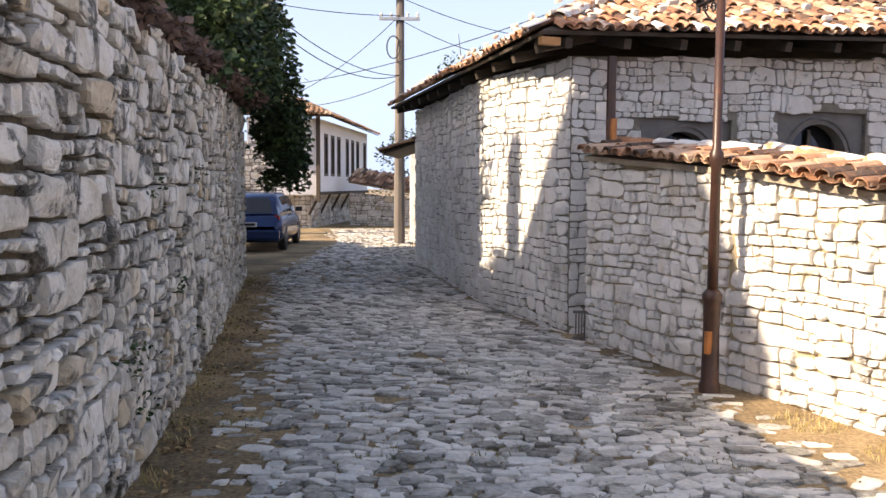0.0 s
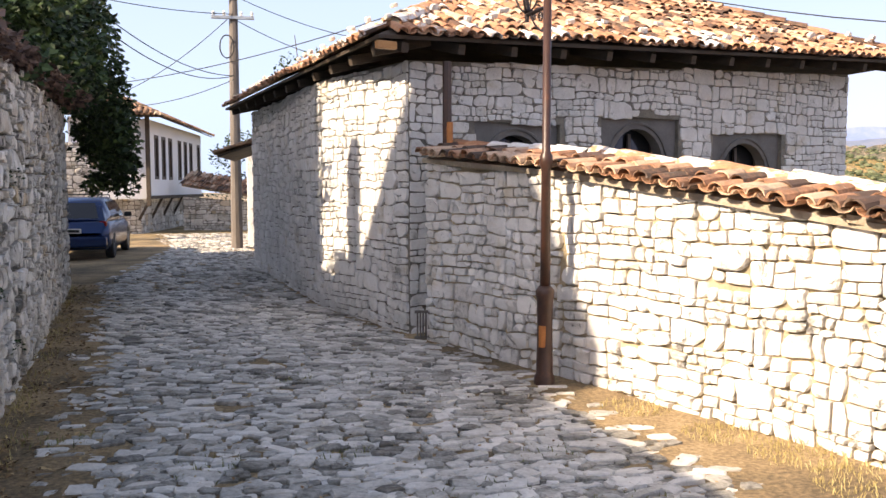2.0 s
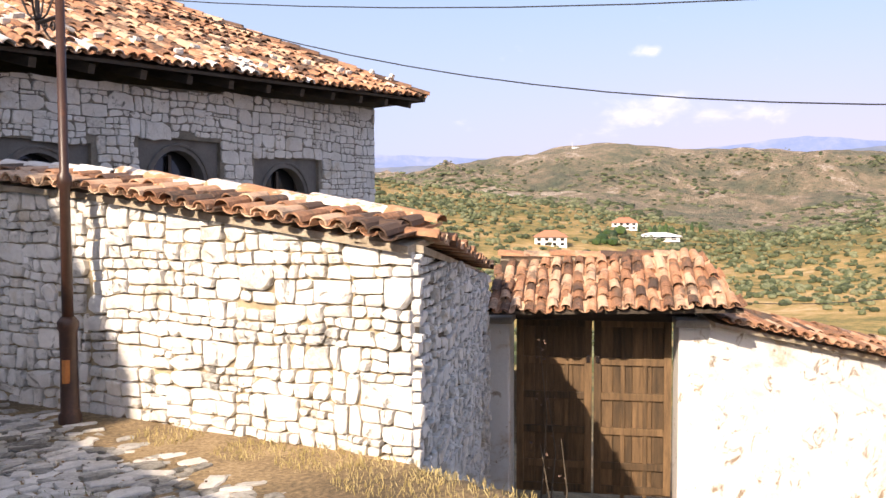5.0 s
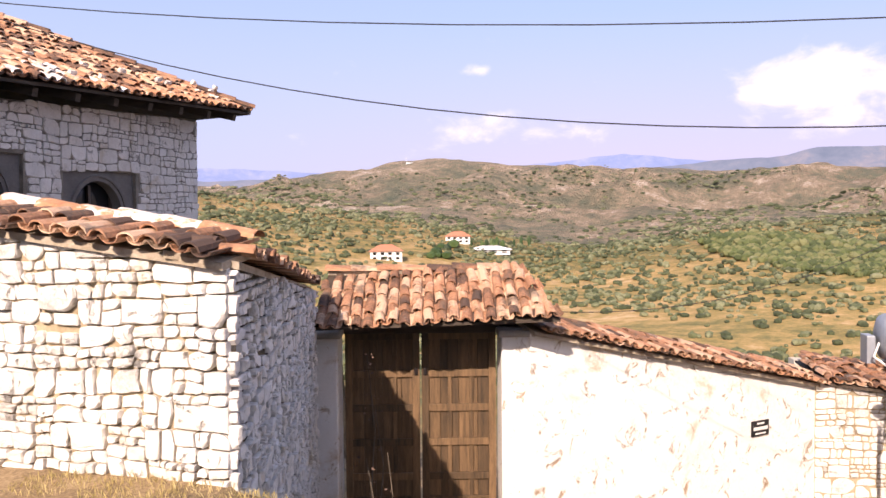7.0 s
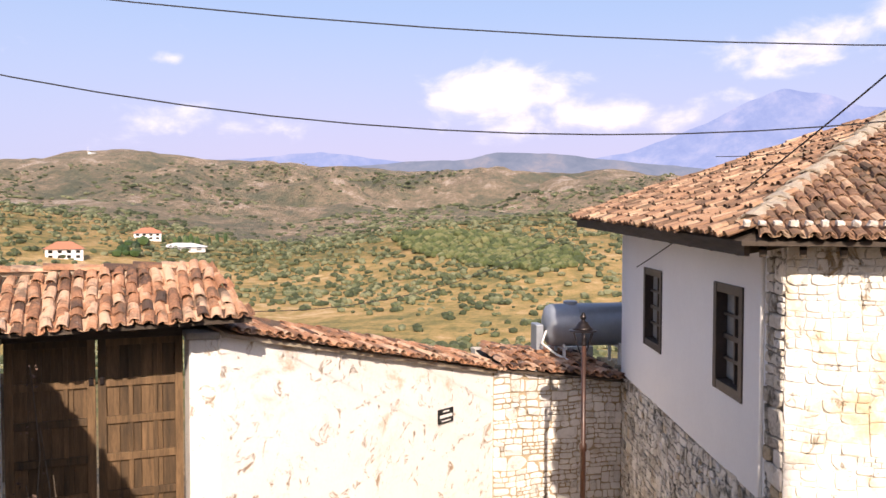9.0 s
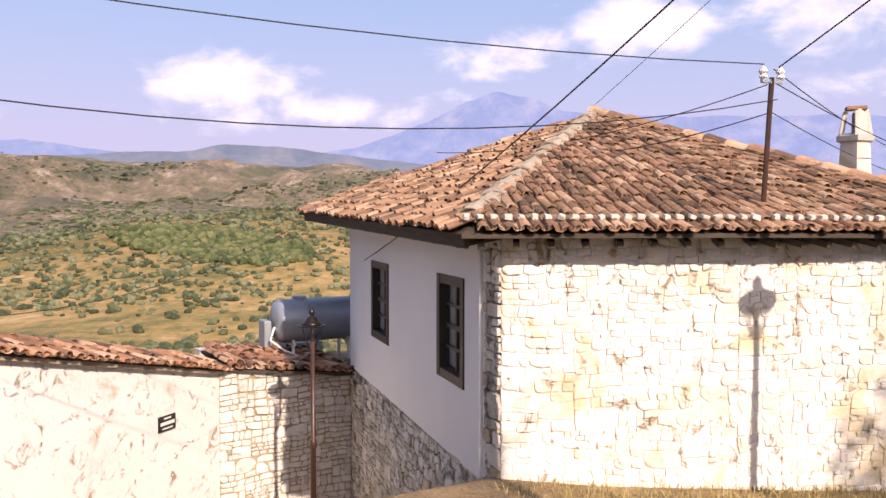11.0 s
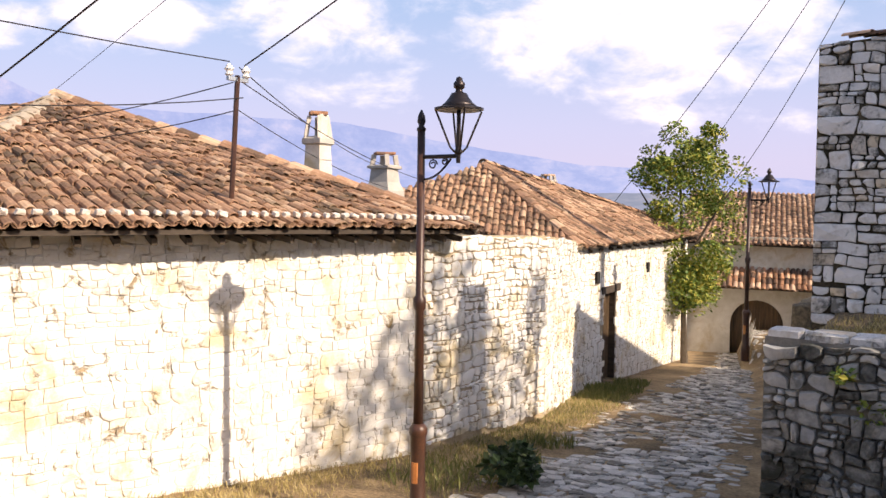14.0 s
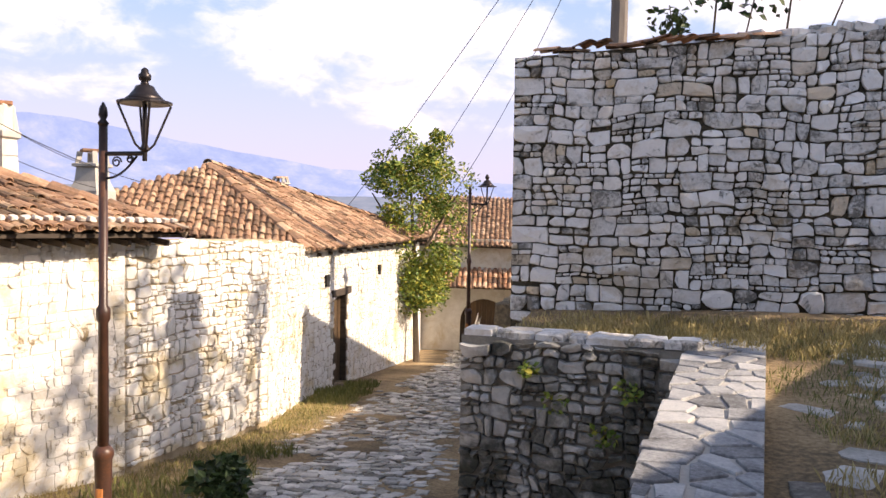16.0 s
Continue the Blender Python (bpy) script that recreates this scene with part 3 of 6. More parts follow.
def rubble_wall(name, label, pts, tops, bots, thick=0.5, budget=250, near=(0, 0, 1.5), mats=None, mortar=None, parent=None, holes=None, seed=1, trim=0.0, trim_end=0.0, **kw):
    """A wall of separate stones along points; tops and bots are heights at the points."""
    mb, units, rows = MB(), [], []
    for i, (p, q) in enumerate(zip(pts, pts[1:])):
        hs = (holes or {}).get(i, ())
        p0 = Vector(p).lerp(Vector(q), trim / (Vector(q) - Vector(p)).length) if trim and i == 0 else p
        q0 = Vector(q).lerp(Vector(p), trim_end / (Vector(q) - Vector(p)).length) if trim_end and i == len(pts) - 2 else q
        wall_body(mb, p0, q0, (bots[i] - 0.3, bots[i + 1] - 0.3), (tops[i], tops[i + 1]), thick, hs)
        u, more = coursed(p, q, (bots[i] - 0.12, bots[i + 1] - 0.12), (tops[i], tops[i + 1]), holes=hs, seed=seed + i, **kw)
        rows += [(k + len(units), m) for k, m in more]
        units += u
    ob = part(name, mb, mortar or M_mortar, parent, "" if parent else label)
    if not parent:
        tagged(ob, label, "wall", kind="structure")
    a, b = mats or (M_stone, M_stone_j)
    pieces("stone", f"stone_{seed}", units, rows, a, b, ob, budget, near)
    return ob


def tile_field(e0, e1, r1, r0, pitch=0.21, expo=0.30, seed=1, jit=1.0):
    """Cover and pan tiles on the plane with eave e0 to e1 and ridge r0 to r1."""
    e0, e1, r0, r1 = [Vector(p) for p in (e0, e1, r0, r1)]
    u = (e1 - e0).normalized()
    nrm = (e1 - e0).cross((r0 + r1) / 2 - e0).normalized()
    if nrm.z < 0:
        nrm = -nrm
    v = nrm.cross(u)
    if v.z < 0:
        v = -v
    right = v.cross(nrm)
    poly = [((p - e0).dot(u), (p - e0).dot(v)) for p in (e0, e1, r1, r0)]
    L, H = max(p[0] for p in poly), max(p[1] for p in poly)
    lo = min(p[0] for p in poly)
    rnd, covers, pans = random.Random(seed), [], []

    def inside(a, b):
        ok = False
        for (x1, y1), (x2, y2) in zip(poly, poly[1:] + poly[:1]):
            if (y1 > b) != (y2 > b) and a < x1 + (b - y1) * (x2 - x1) / (y2 - y1):
                ok = not ok
        return ok
    for j in range(int(H / expo) + 1):
        b = j * expo
        for i in range(int((L - lo) / pitch) + 1):
            a = lo + (i + 0.5) * pitch
            if not inside(a, b + 0.12):
                continue
            yaw, drop = rnd.uniform(-0.06, 0.06) * jit, rnd.uniform(-0.012, 0.014) * jit
            sag = 0.03 * noise.noise(Vector((a * 0.6, b * 0.6, seed))) * jit
            X = right * math.cos(yaw) + v * math.sin(yaw)
            Y = (v * math.cos(yaw) - right * math.sin(yaw)) * 1.0 - nrm * 0.07
            o = e0 + u * a + v * (b - 0.06 + rnd.uniform(-0.025, 0.025) * jit)
            covers.append((rnd.randrange(8), T3(o + nrm * (0.065 + drop + sag)) @ frame_of(X * pitch * 0.80, Y * expo * 1.3, nrm * pitch * 0.75)))
            pans.append((rnd.randrange(4), T3(o + u * pitch * 0.5 + nrm * (0.085 + sag)) @ frame_of(X * pitch * 0.80, Y * expo * 1.3, nrm * pitch * 0.6)))
    return covers, pans, nrm


def slab(mb, pts, thick):
    """A sheet with thickness under the given corner points."""
    n = len(pts)
    v = [Vector(p) for p in pts] + [Vector(p) - Vector((0, 0, thick)) for p in pts]
    f = [tuple(range(n)), tuple(reversed(range(n, 2 * n)))] + [(i, (i + 1) % n, n + (i + 1) % n, n + i) for i in range(n)]
    mb.add(v, f)


def roof(parent, planes, budget=250, near=(0, 0, 2), mats=None, pitch=0.178, expo=0.25, seed=1, jit=1.4, deck=0.04, hip=None):
    """A tiled roof of several planes (e0, e1, r1, r0); along the eaves and the hip (two points) some tiles are limed."""
    mb, cov, pan = MB(), [], []
    for i, (e0, e1, r1, r0, *hid) in enumerate(planes):
        pts = [e0, e1, r1] + ([r0] if (Vector(r0) - Vector(r1)).length > 0.05 else [])
        slab(mb, pts, deck)
        if not hid:
            c, q, _ = tile_field(e0, e1, r1, r0, pitch, expo, seed + i, jit)
            cov += c
            pan += q
    ob = part("roof", mb, M_wood, parent)
    a, b = mats or (M_tile, M_tile_j)
    if hip:
        rnd, h0, h1 = random.Random(seed + 7), Vector(hip[0]), Vector(hip[1])
        hd, limed, rest = (h1 - h0).normalized(), [], []
        for row in cov:
            o = row[1].translation - h0
            off, rise = (o - hd * o.dot(hd)).length, o.z - 0.04 * max(0.0, o.x)
            chance = max(0.85 - off * 0.8, 0.75 if rise < 0.12 else 0.3 if rise < 0.28 else 0.0)
            (limed if rnd.random() < chance else rest).append(row)
        cov = rest
        pieces("roof_tile", "tile", TILE_UNITS, limed, M_limed, M_limed, ob, 150, near)
    pieces("roof_tile", "tile", TILE_UNITS, cov, a, b, ob, budget, near)
    bulk("pan_layer", PAN_UNITS, pan, b, ob)
    return ob


def ridge_tiles(parent, a, b, mat, bed=True, step=0.33, width=0.26, seed=3, name="ridge_tile", low=0.0):
    """Cap tiles laid end over end along a hip or ridge, bedded in mortar."""
    a, b = Vector(a), Vector(b)
    d, L = (b - a).normalized(), (b - a).length
    side = d.cross(Vector((0, 0, 1))).normalized()
    nrm = side.cross(d)
    rnd = random.Random(seed)
    rows = []
    for i in range(int(L / step)):
        o = a + d * (i * step - 0.03) + nrm * (0.06 + rnd.uniform(-0.01, 0.015) - low)
        yaw = rnd.uniform(-0.07, 0.07)
        rows.append((rnd.randrange(8), T3(o) @ frame_of((side * math.cos(yaw) + d * math.sin(yaw)) * width, (d * math.cos(yaw) - side * math.sin(yaw) - nrm * 0.05) * step * 1.25, nrm * width * 0.7)))
    pieces(name, "tile", TILE_UNITS, rows, mat, mat, parent, 60, (0, 0, 2))
    if bed:
        mb = MB()
        k = int(L / 0.25) + 1
        pts = [a + d * L * i / k + nrm * (0.02 + 0.02 * rnd.random()) for i in range(k + 1)]
        mb.tube(pts, width * 0.30, 8)
        part("mortar_bed", mb, M_bed, parent)


def wall_cap(parent, p, q, zp, zq, out=0.18, back=0.4, rise=0.16, pitch=0.165, seed=5, mats=None, budget=120, near=(0, 0, 1.5), rows=2, ridge=None):
    """A tiled coping that slopes to the street side of a wall, with cap tiles along its crest."""
    P, Q, d, n, flip = facing(p, q)
    if flip:
        P, Q, d, n, zp, zq = Q, P, -d, -n, zq, zp
    e0, e1 = P + n * out + Vector((0, 0, zp)), Q + n * out + Vector((0, 0, zq))
    r0, r1 = P - n * back + Vector((0, 0, zp + rise)), Q - n * back + Vector((0, 0, zq + rise))
    expo = (Vector((out + back, rise, 0)).length) / rows
    c, pn, _ = tile_field(e0, e1, r1, r0, pitch, expo, seed, 1.3)
    a, b = mats or (M_tile, M_tile_j)
    pieces("coping_tile", "tile", TILE_UNITS, c, a, b, parent, budget, near)
    bulk("pan_layer", PAN_UNITS, pn, b, parent)
    mb = MB()
    slab(mb, [e0 - n * 0.05, e1 - n * 0.05, r1, r0], 0.05)
    part("coping_bed", mb, M_bed, parent)
    if ridge:
        ridge_tiles(parent, r0 + Vector((0, 0, 0.04)), r1 + Vector((0, 0, 0.04)), ridge, seed=seed, name="crest_tile", bed=False, width=0.2, low=0.03)


LEAF = [([(0, 0, 0), (0.32, 0.45, 0.10), (0, 1, 0), (-0.32, 0.45, 0.10)], [(0, 1, 2), (0, 2, 3)])]
BLADE = [([(-0.035, 0, 0), (0.035, 0, 0), (0.02, 0.12, 0.6), (0.0, 0.38, 1.0)], [(0, 1, 2), (0, 2, 3)])]


def leaf_rows(centers, count, spread, size, seed, flat=0.6):
    rnd, rows = random.Random(seed), []
    for _ in range(count):
        c, k = rnd.choice(centers)
        while True:
            o = Vector((rnd.uniform(-1, 1), rnd.uniform(-1, 1), rnd.uniform(-1, 1)))
            if 0.02 < o.length < 1:
                break
        o = o.normalized() * o.length ** 0.6
        e = Euler((rnd.uniform(-1.2, 1.2), rnd.uniform(-1.2, 1.2), rnd.uniform(0, 6.3))).to_matrix().to_4x4()
        s = size * rnd.uniform(0.6, 1.4)
        rows.append((0, T3(Vector(c) + Vector((o.x, o.y, o.z * flat)) * spread * k) @ e @ Matrix.Scale(s, 4)))
    return rows


def grass(name, spots, mat, seed, label, size=0.16):
    """Tufts: spots of (x, y, radius, count)."""
    rnd, rows = random.Random(seed), []
    for x, y, r, count in spots:
        for _ in range(count):
            a, k = rnd.uniform(0, 6.28), r * math.sqrt(rnd.random())
            px, py = x + k * math.cos(a), y + k * math.sin(a)
            s = size * rnd.uniform(0.4, 1.3)
            rows.append((0, T3((px, py, ground(px, py) - 0.01)) @ Euler((rnd.uniform(-0.35, 0.35), 0, rnd.uniform(0, 6.3))).to_matrix().to_4x4() @ Matrix.Diagonal((s * 1.3, s, s, 1))))
    ob = bulk(name, BLADE, rows, mat)
    return tagged(ob, label, "grass", kind="stuff")


# ---- ground sheet ----
def ground_sheet():
    v, f = [(0, 0, ground(0, 0))], []
    radii, r = [], 0.35
    while r < 34:
        radii.append(r)
        r += 0.16 if r < 12 else 0.26
    while r < 4800:
        radii.append(r)
        r *= 1.032
    n = 640
    for r in radii:
        v += [(r * math.sin(2 * math.pi * k / n), r * math.cos(2 * math.pi * k / n), 0) for k in range(n)]
    v = [(x, y, ground(x, y)) for x, y, _ in v]
    f += [(0, 1 + (k + 1) % n, 1 + k) for k in range(n)]
    for j in range(len(radii) - 1):
        a, b = 1 + j * n, 1 + (j + 1) * n
        f += [(a + k, a + (k + 1) % n, b + (k + 1) % n, b + k) for k in range(n)]
    mb = MB()
    mb.v, mb.f = v, f
    return mb


def ground_material():
    m = bpy.data.materials.new("earth_and_hills")
    m.use_nodes = True
    add = nodes_of(m.node_tree)
    co = add("ShaderNodeNewGeometry").outputs["Position"]
    dist = add("ShaderNodeVectorMath", {0: co}, operation="LENGTH").outputs["Value"]

    def nz(scale, detail=6.0, rough=0.6):
        return add("ShaderNodeTexNoise", {"Vector": co, "Scale": scale, "Detail": detail, "Roughness": rough}).outputs["Fac"]
    near = ramp(add, add("ShaderNodeMix", {0: 0.4, 2: nz(0.9), 3: nz(28)}, data_type="FLOAT").outputs[0],
                [(0.3, (0.05, 0.045, 0.026)), (0.43, (0.14, 0.10, 0.055)), (0.54, (0.32, 0.225, 0.12)), (0.66, (0.54, 0.41, 0.24))])
    field = ramp(add, add("ShaderNodeMix", {0: 0.55, 2: nz(0.011), 3: nz(0.12, 8, 0.75)}, data_type="FLOAT").outputs[0],
                 [(0.36, (0.07, 0.10, 0.028)), (0.44, (0.16, 0.145, 0.045)), (0.50, (0.29, 0.215, 0.07)), (0.56, (0.43, 0.285, 0.11)), (0.64, (0.56, 0.42, 0.25))])
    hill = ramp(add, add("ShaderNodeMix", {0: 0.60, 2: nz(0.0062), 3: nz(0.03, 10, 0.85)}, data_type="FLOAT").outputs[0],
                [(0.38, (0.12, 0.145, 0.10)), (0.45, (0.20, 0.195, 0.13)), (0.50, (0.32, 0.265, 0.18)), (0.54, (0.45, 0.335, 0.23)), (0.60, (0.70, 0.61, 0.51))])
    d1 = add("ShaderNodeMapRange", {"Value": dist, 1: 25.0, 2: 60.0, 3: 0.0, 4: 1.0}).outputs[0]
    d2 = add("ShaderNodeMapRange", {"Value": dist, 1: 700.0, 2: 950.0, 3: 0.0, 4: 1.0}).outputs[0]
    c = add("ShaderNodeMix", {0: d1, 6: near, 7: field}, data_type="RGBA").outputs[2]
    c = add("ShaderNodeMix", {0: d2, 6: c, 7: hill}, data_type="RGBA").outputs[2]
    b = add("ShaderNodeBump", {"Height": nz(22, 8, 0.7), "Strength": 0.7, "Distance": 0.03})
    far_b = add("ShaderNodeMapRange", {"Value": dist, 1: 250.0, 2: 900.0, 3: 0.0, 4: 1.0}).outputs[0]
    b = add("ShaderNodeBump", {"Height": nz(0.014, 10, 0.75), "Strength": far_b, "Distance": 45.0, "Normal": b.outputs[0]})
    s = add("ShaderNodeBsdfPrincipled", {"Base Color": c, "Roughness": 0.95, "Normal": b.outputs[0]})
    add("ShaderNodeOutputMaterial", {0: s.outputs[0]})
    return m


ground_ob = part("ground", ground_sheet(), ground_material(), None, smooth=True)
tagged(ground_ob, "dry earth and grassy hillsides falling to an olive valley", "ground", kind="structure")


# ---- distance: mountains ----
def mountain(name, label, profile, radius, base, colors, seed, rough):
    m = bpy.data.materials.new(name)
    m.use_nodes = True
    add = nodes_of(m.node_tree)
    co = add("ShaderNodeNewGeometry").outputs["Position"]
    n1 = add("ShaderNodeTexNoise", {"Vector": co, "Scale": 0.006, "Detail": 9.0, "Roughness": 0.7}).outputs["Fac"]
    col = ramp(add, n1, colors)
    # haze is painted into this emission colour; sun and sky don't light the range
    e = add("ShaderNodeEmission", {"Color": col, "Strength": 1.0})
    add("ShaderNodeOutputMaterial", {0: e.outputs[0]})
    az = [p[0] for p in profile]
    el = [p[1] for p in profile]
    v, f, steps = [], [], 14
    count = int((az[-1] - az[0]) * 4)
    for i in range(count + 1):
        a = az[0] + (az[-1] - az[0]) * i / count
        top = float(np.interp(a, az, el)) + rough * noise.fractal(Vector((a * 0.22, seed, 0)), 0.9, 2.0, 6)
        for j in range(steps + 1):
            k = j / steps
            r = radius - 900 * (1 - k) ** 1.3 + 60 * noise.noise(Vector((a * 0.6, k * 6, seed)))
            z = base + (EYE + radius * math.tan(radians(top)) - base) * k
            v.append((r * math.sin(radians(a)), r * math.cos(radians(a)), z))
    s = steps + 1
    for i in range(count):
        f += [(i * s + j, (i + 1) * s + j, (i + 1) * s + j + 1, i * s + j + 1) for j in range(steps)]
    mb = MB()
    mb.v, mb.f = v, f
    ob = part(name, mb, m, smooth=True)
    tagged(ob, label, "mountain", kind="structure")


mountain("backdrop_mountain", "mountain range with bare rocky summit, haze painted in as glowing pale blue", [(20, 2.6), (31, 3.3), (36, 3.7), (42, 3.5), (50, 3.2), (60, 4.1), (64, 4.5), (72, 3.6), (80, 3.6), (84.8, 4.4), (89.9, 6.3), (92.5, 7.6), (94.6, 8.2), (96.5, 7.9), (99, 6.9), (103, 6.5), (110, 6.3), (118, 6.0), (125.6, 4.7), (134, 3.4), (150, 2.2)],
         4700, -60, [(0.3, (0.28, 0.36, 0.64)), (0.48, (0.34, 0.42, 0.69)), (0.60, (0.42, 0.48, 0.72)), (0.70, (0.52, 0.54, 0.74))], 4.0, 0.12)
mountain("backdrop_ridge", "wooded ridge beyond the valley hills, haze painted in as glowing grey-blue", [(22, 2.2), (33, 3.0), (36, 2.8), (42, 3.0), (58, 3.4), (66, 3.5), (70, 3.9), (73, 4.0), (76, 4.5), (79.5, 4.5), (83, 4.05), (87, 3.6), (92, 3.0), (100, 2.4), (120, 1.8), (150, 1.2)],
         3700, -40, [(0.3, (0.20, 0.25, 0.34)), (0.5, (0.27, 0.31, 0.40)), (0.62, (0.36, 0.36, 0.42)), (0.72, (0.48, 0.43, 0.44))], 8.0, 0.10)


# ---- left street wall ----
# first stretch runs on unseen behind the eye, raised to shade the terrace
LEFT = [(-1.2, -11.0), (-1.45, 1.2), (-1.87, 4.78), (-2.16, 6.58), (-2.66, 9.6), (-3.7, 15.2)]
rubble_wall("wall_street", "tall dry-laid limestone street wall with mossy joints", LEFT, [3.0, 2.65, 2.62, 2.65, 2.75, 2.95], [0.0] * 6,
            0.6, 300, (-1.8, 4.5, 1.4), seed=11, course=0.17, wide=0.29, depth=0.06, rough=1.0, gap=0.026, mortar=M_joint)

# ---- stone house on the corner ----
house = thing("stone_house", "grey stone corner house with arched windows and hipped tile roof", "house")
K, KR, KF = (1.25, 9.70), (8.56, 12.18), (-0.72, 18.5)
MIDW = (0.42, 12.0)
Lf = math.hypot(KR[0] - K[0], KR[1] - K[1])
WINS = [(0.86, 2.10, 2.42), (2.76, 4.11, 2.56), (4.77, 6.21, 2.42)]
rubble_wall("wall", "", [K, KR], [3.05, 3.4], [0, -1.5], 0.45, 220, (3, 9.5, 2.5), parent=house, holes={0: [(a, b, 1.35, c) for a, b, c in WINS]},
            seed=21, course=0.165, wide=0.25, depth=0.024, rough=0.9, gap=0.011, mats=(M_pale, M_pale_j))
rubble_wall("wall", "", [K, MIDW, KF], [3.05, 3.1, 3.2], [0, 0, 0], 0.45, 220, (1, 10, 1.5), parent=house, seed=31, course=0.16, wide=0.26, depth=0.035, rough=1.1, gap=0.014, mats=(M_pale, M_pale_j))
mb = MB()
wall_body(mb, (8.02, 12.05), (6.4, 17.4), (-2, -2), (3.3, 3.3), 0.45)
wall_body(mb, (-0.2, 18.78), (3.0, 20.5), (-1, -1), (3.2, 3.2), 0.45)
wall_body(mb, (6.9, 17.5), (3.0, 20.5), (-1, -1), (3.2, 3.2), 0.45)
part("wall", mb, M_lime, house)
EK, ER, EF, EB = (0.84, 9.0, 3.2), (9.25, 11.62, 3.54), (-1.3, 18.9, 3.33), (7.4, 19.5, 3.4)
APEX, APEX2 = (4.3, 14.6, 5.45), (4.0, 15.4, 5.45)
r = roof(house, [(EK, ER, APEX, APEX), (EF, EK, APEX, APEX2), (ER, EB, APEX2, APEX, 1), (EB, EF, APEX2, APEX2, 1)], 300, (3, 9.2, 3), seed=41, hip=(EK, APEX), pitch=0.158, expo=0.23)
ridge_tiles(r, (1.04, 9.32, 3.33), APEX, M_limed, seed=4)
ridge_tiles(r, ER, APEX, M_tile, seed=5)

# ---- courtyard wall ----
CW = [(1.40, 9.3), (2.25, 7.35), (3.41, 4.575)]
court = rubble_wall("wall_courtyard", "sunlit limestone courtyard wall with tiled coping", CW, [1.93, 1.76, 1.38], [0, 0, 0], 0.45, 520, (2.8, 6, 0.9), seed=51, course=0.15, wide=0.25, depth=0.045, gap=0.013, rough=0.95, mortar=M_ochre, mats=(M_pale, M_pale_j), trim_end=0.25)
rubble_wall("wall_courtyard_return", "shaded limestone wall running to the gate", [(3.40, 4.565), (7.0, 7.69)], [1.38, 0.85], [-0.3, -1.9], 0.45, 300, (4, 5, 0.5), seed=55, trim=0.2, course=0.12, wide=0.2, depth=0.045, gap=0.022, rough=1.1, mats=(M_pale, M_pale_j), mortar=M_joint)
part("corner_core", MB().box((0.16, 0.16, 1.9), T3((3.46, 4.735, 0.43)) @ Matrix.Rotation(radians(-60), 4, "Z")), M_ochre, court)
wall_cap(court, CW[0], CW[1], 1.96, 1.79, rise=0.08, seed=61, out=0.13, ridge=M_limed, budget=80)
wall_cap(court, CW[1], CW[2], 1.79, 1.41, rise=0.08, seed=62, out=0.13, ridge=M_limed, budget=80)
wall_cap(court, (3.42, 4.6), (6.95, 7.78), 1.41, 0.88, rise=0.08, seed=63, out=0.12, budget=60)

# ---- gate ----
gate = thing("courtyard_gate", "weathered double plank gate under a small tiled roof", "gate")
GL, GR = Vector((7.80, 8.03, 0)), Vector((9.13, 6.44, 0))
gd = (GR - GL).normalized()
gn = Vector((gd.y, -gd.x, 0))
if gn.dot(-GL) < 0:
    gn = -gn
GM = frame_of(gd, -gn, Vector((0, 0, 1)))
for k in (0, 1):
    o = T3(GL + gd * (0.04 + k * 1.0) - Vector((0, 0, 0.04))) @ GM @ Matrix.Diagonal((1.035, 1, 1.03, 1))
    leaf = part("gate_leaf", MB().box((0.94, 0.02, 2.2), o @ T3((0.475, 0.05, -0.85)), 0.003), M_gatew, gate)
    for i in range(4):
        part("board", MB().box((0.232, 0.03, 2.25), o @ T3((0.12 + i * 0.237, 0.03, -0.85)), 0.004), M_gatew, leaf)
    for z in (0.2, -0.28, -0.72, -1.16, -1.6, -1.9):
        part("rail", MB().box((0.94, 0.035, 0.09), o @ T3((0.475, -0.003, z)), 0.006), M_gatew, leaf)
    for x in (0.05, 0.9):
        part("stile", MB().box((0.09, 0.04, 2.2), o @ T3((x, -0.006, -0.85)), 0.006), M_gatew, leaf)
    for j in range(5):
        for x in (0.36, 0.63):
            part("muntin", MB().box((0.05, 0.033, 0.42), o @ T3((x, -0.002, -0.04 - j * 0.44)), 0.005), M_gatew, leaf)
    part("latch", MB().box((0.05, 0.04, 0.09), o @ T3((0.9 - 0.85 * k, -0.03, -0.25)), 0.01), M_iron, leaf)
mb = MB()
mb.box((2.6, 0.2, 0.24), T3(GL + gd * 1.02 + Vector((0, 0, 0.33)) - gn * 0.0) @ GM, 0.01)
part("lintel", mb, M_wood, gate)
for s in (-0.20, 2.25):
    mb = MB().box((0.40, 0.62, 3.2), T3(GL + gd * s + Vector((0, 0, -1.40)) + gn * 0.16) @ GM, 0.03)
    post = part("post", mb, M_plaster, gate)
    part("capital", MB().box((0.48, 0.70, 0.09), T3(GL + gd * s + Vector((0, 0, 0.245)) + gn * 0.16) @ GM, 0.03), M_conc, post)
FL, FR, RL, RR = (6.86, 7.55, 0.42), (8.72, 5.28, 0.5), (7.75, 8.2, 0.98), (9.35, 6.35, 0.98)
r = roof(gate, [(FL, FR, RR, RL), ((9.98, 7.42, 0.5), (8.64, 8.85, 0.5), RL, RR, 1)], 120, (8, 6.5, 1), seed=71, pitch=0.145, expo=0.21, jit=1.9)
ridge_tiles(r, RL, RR, M_tile, seed=7, width=0.22)

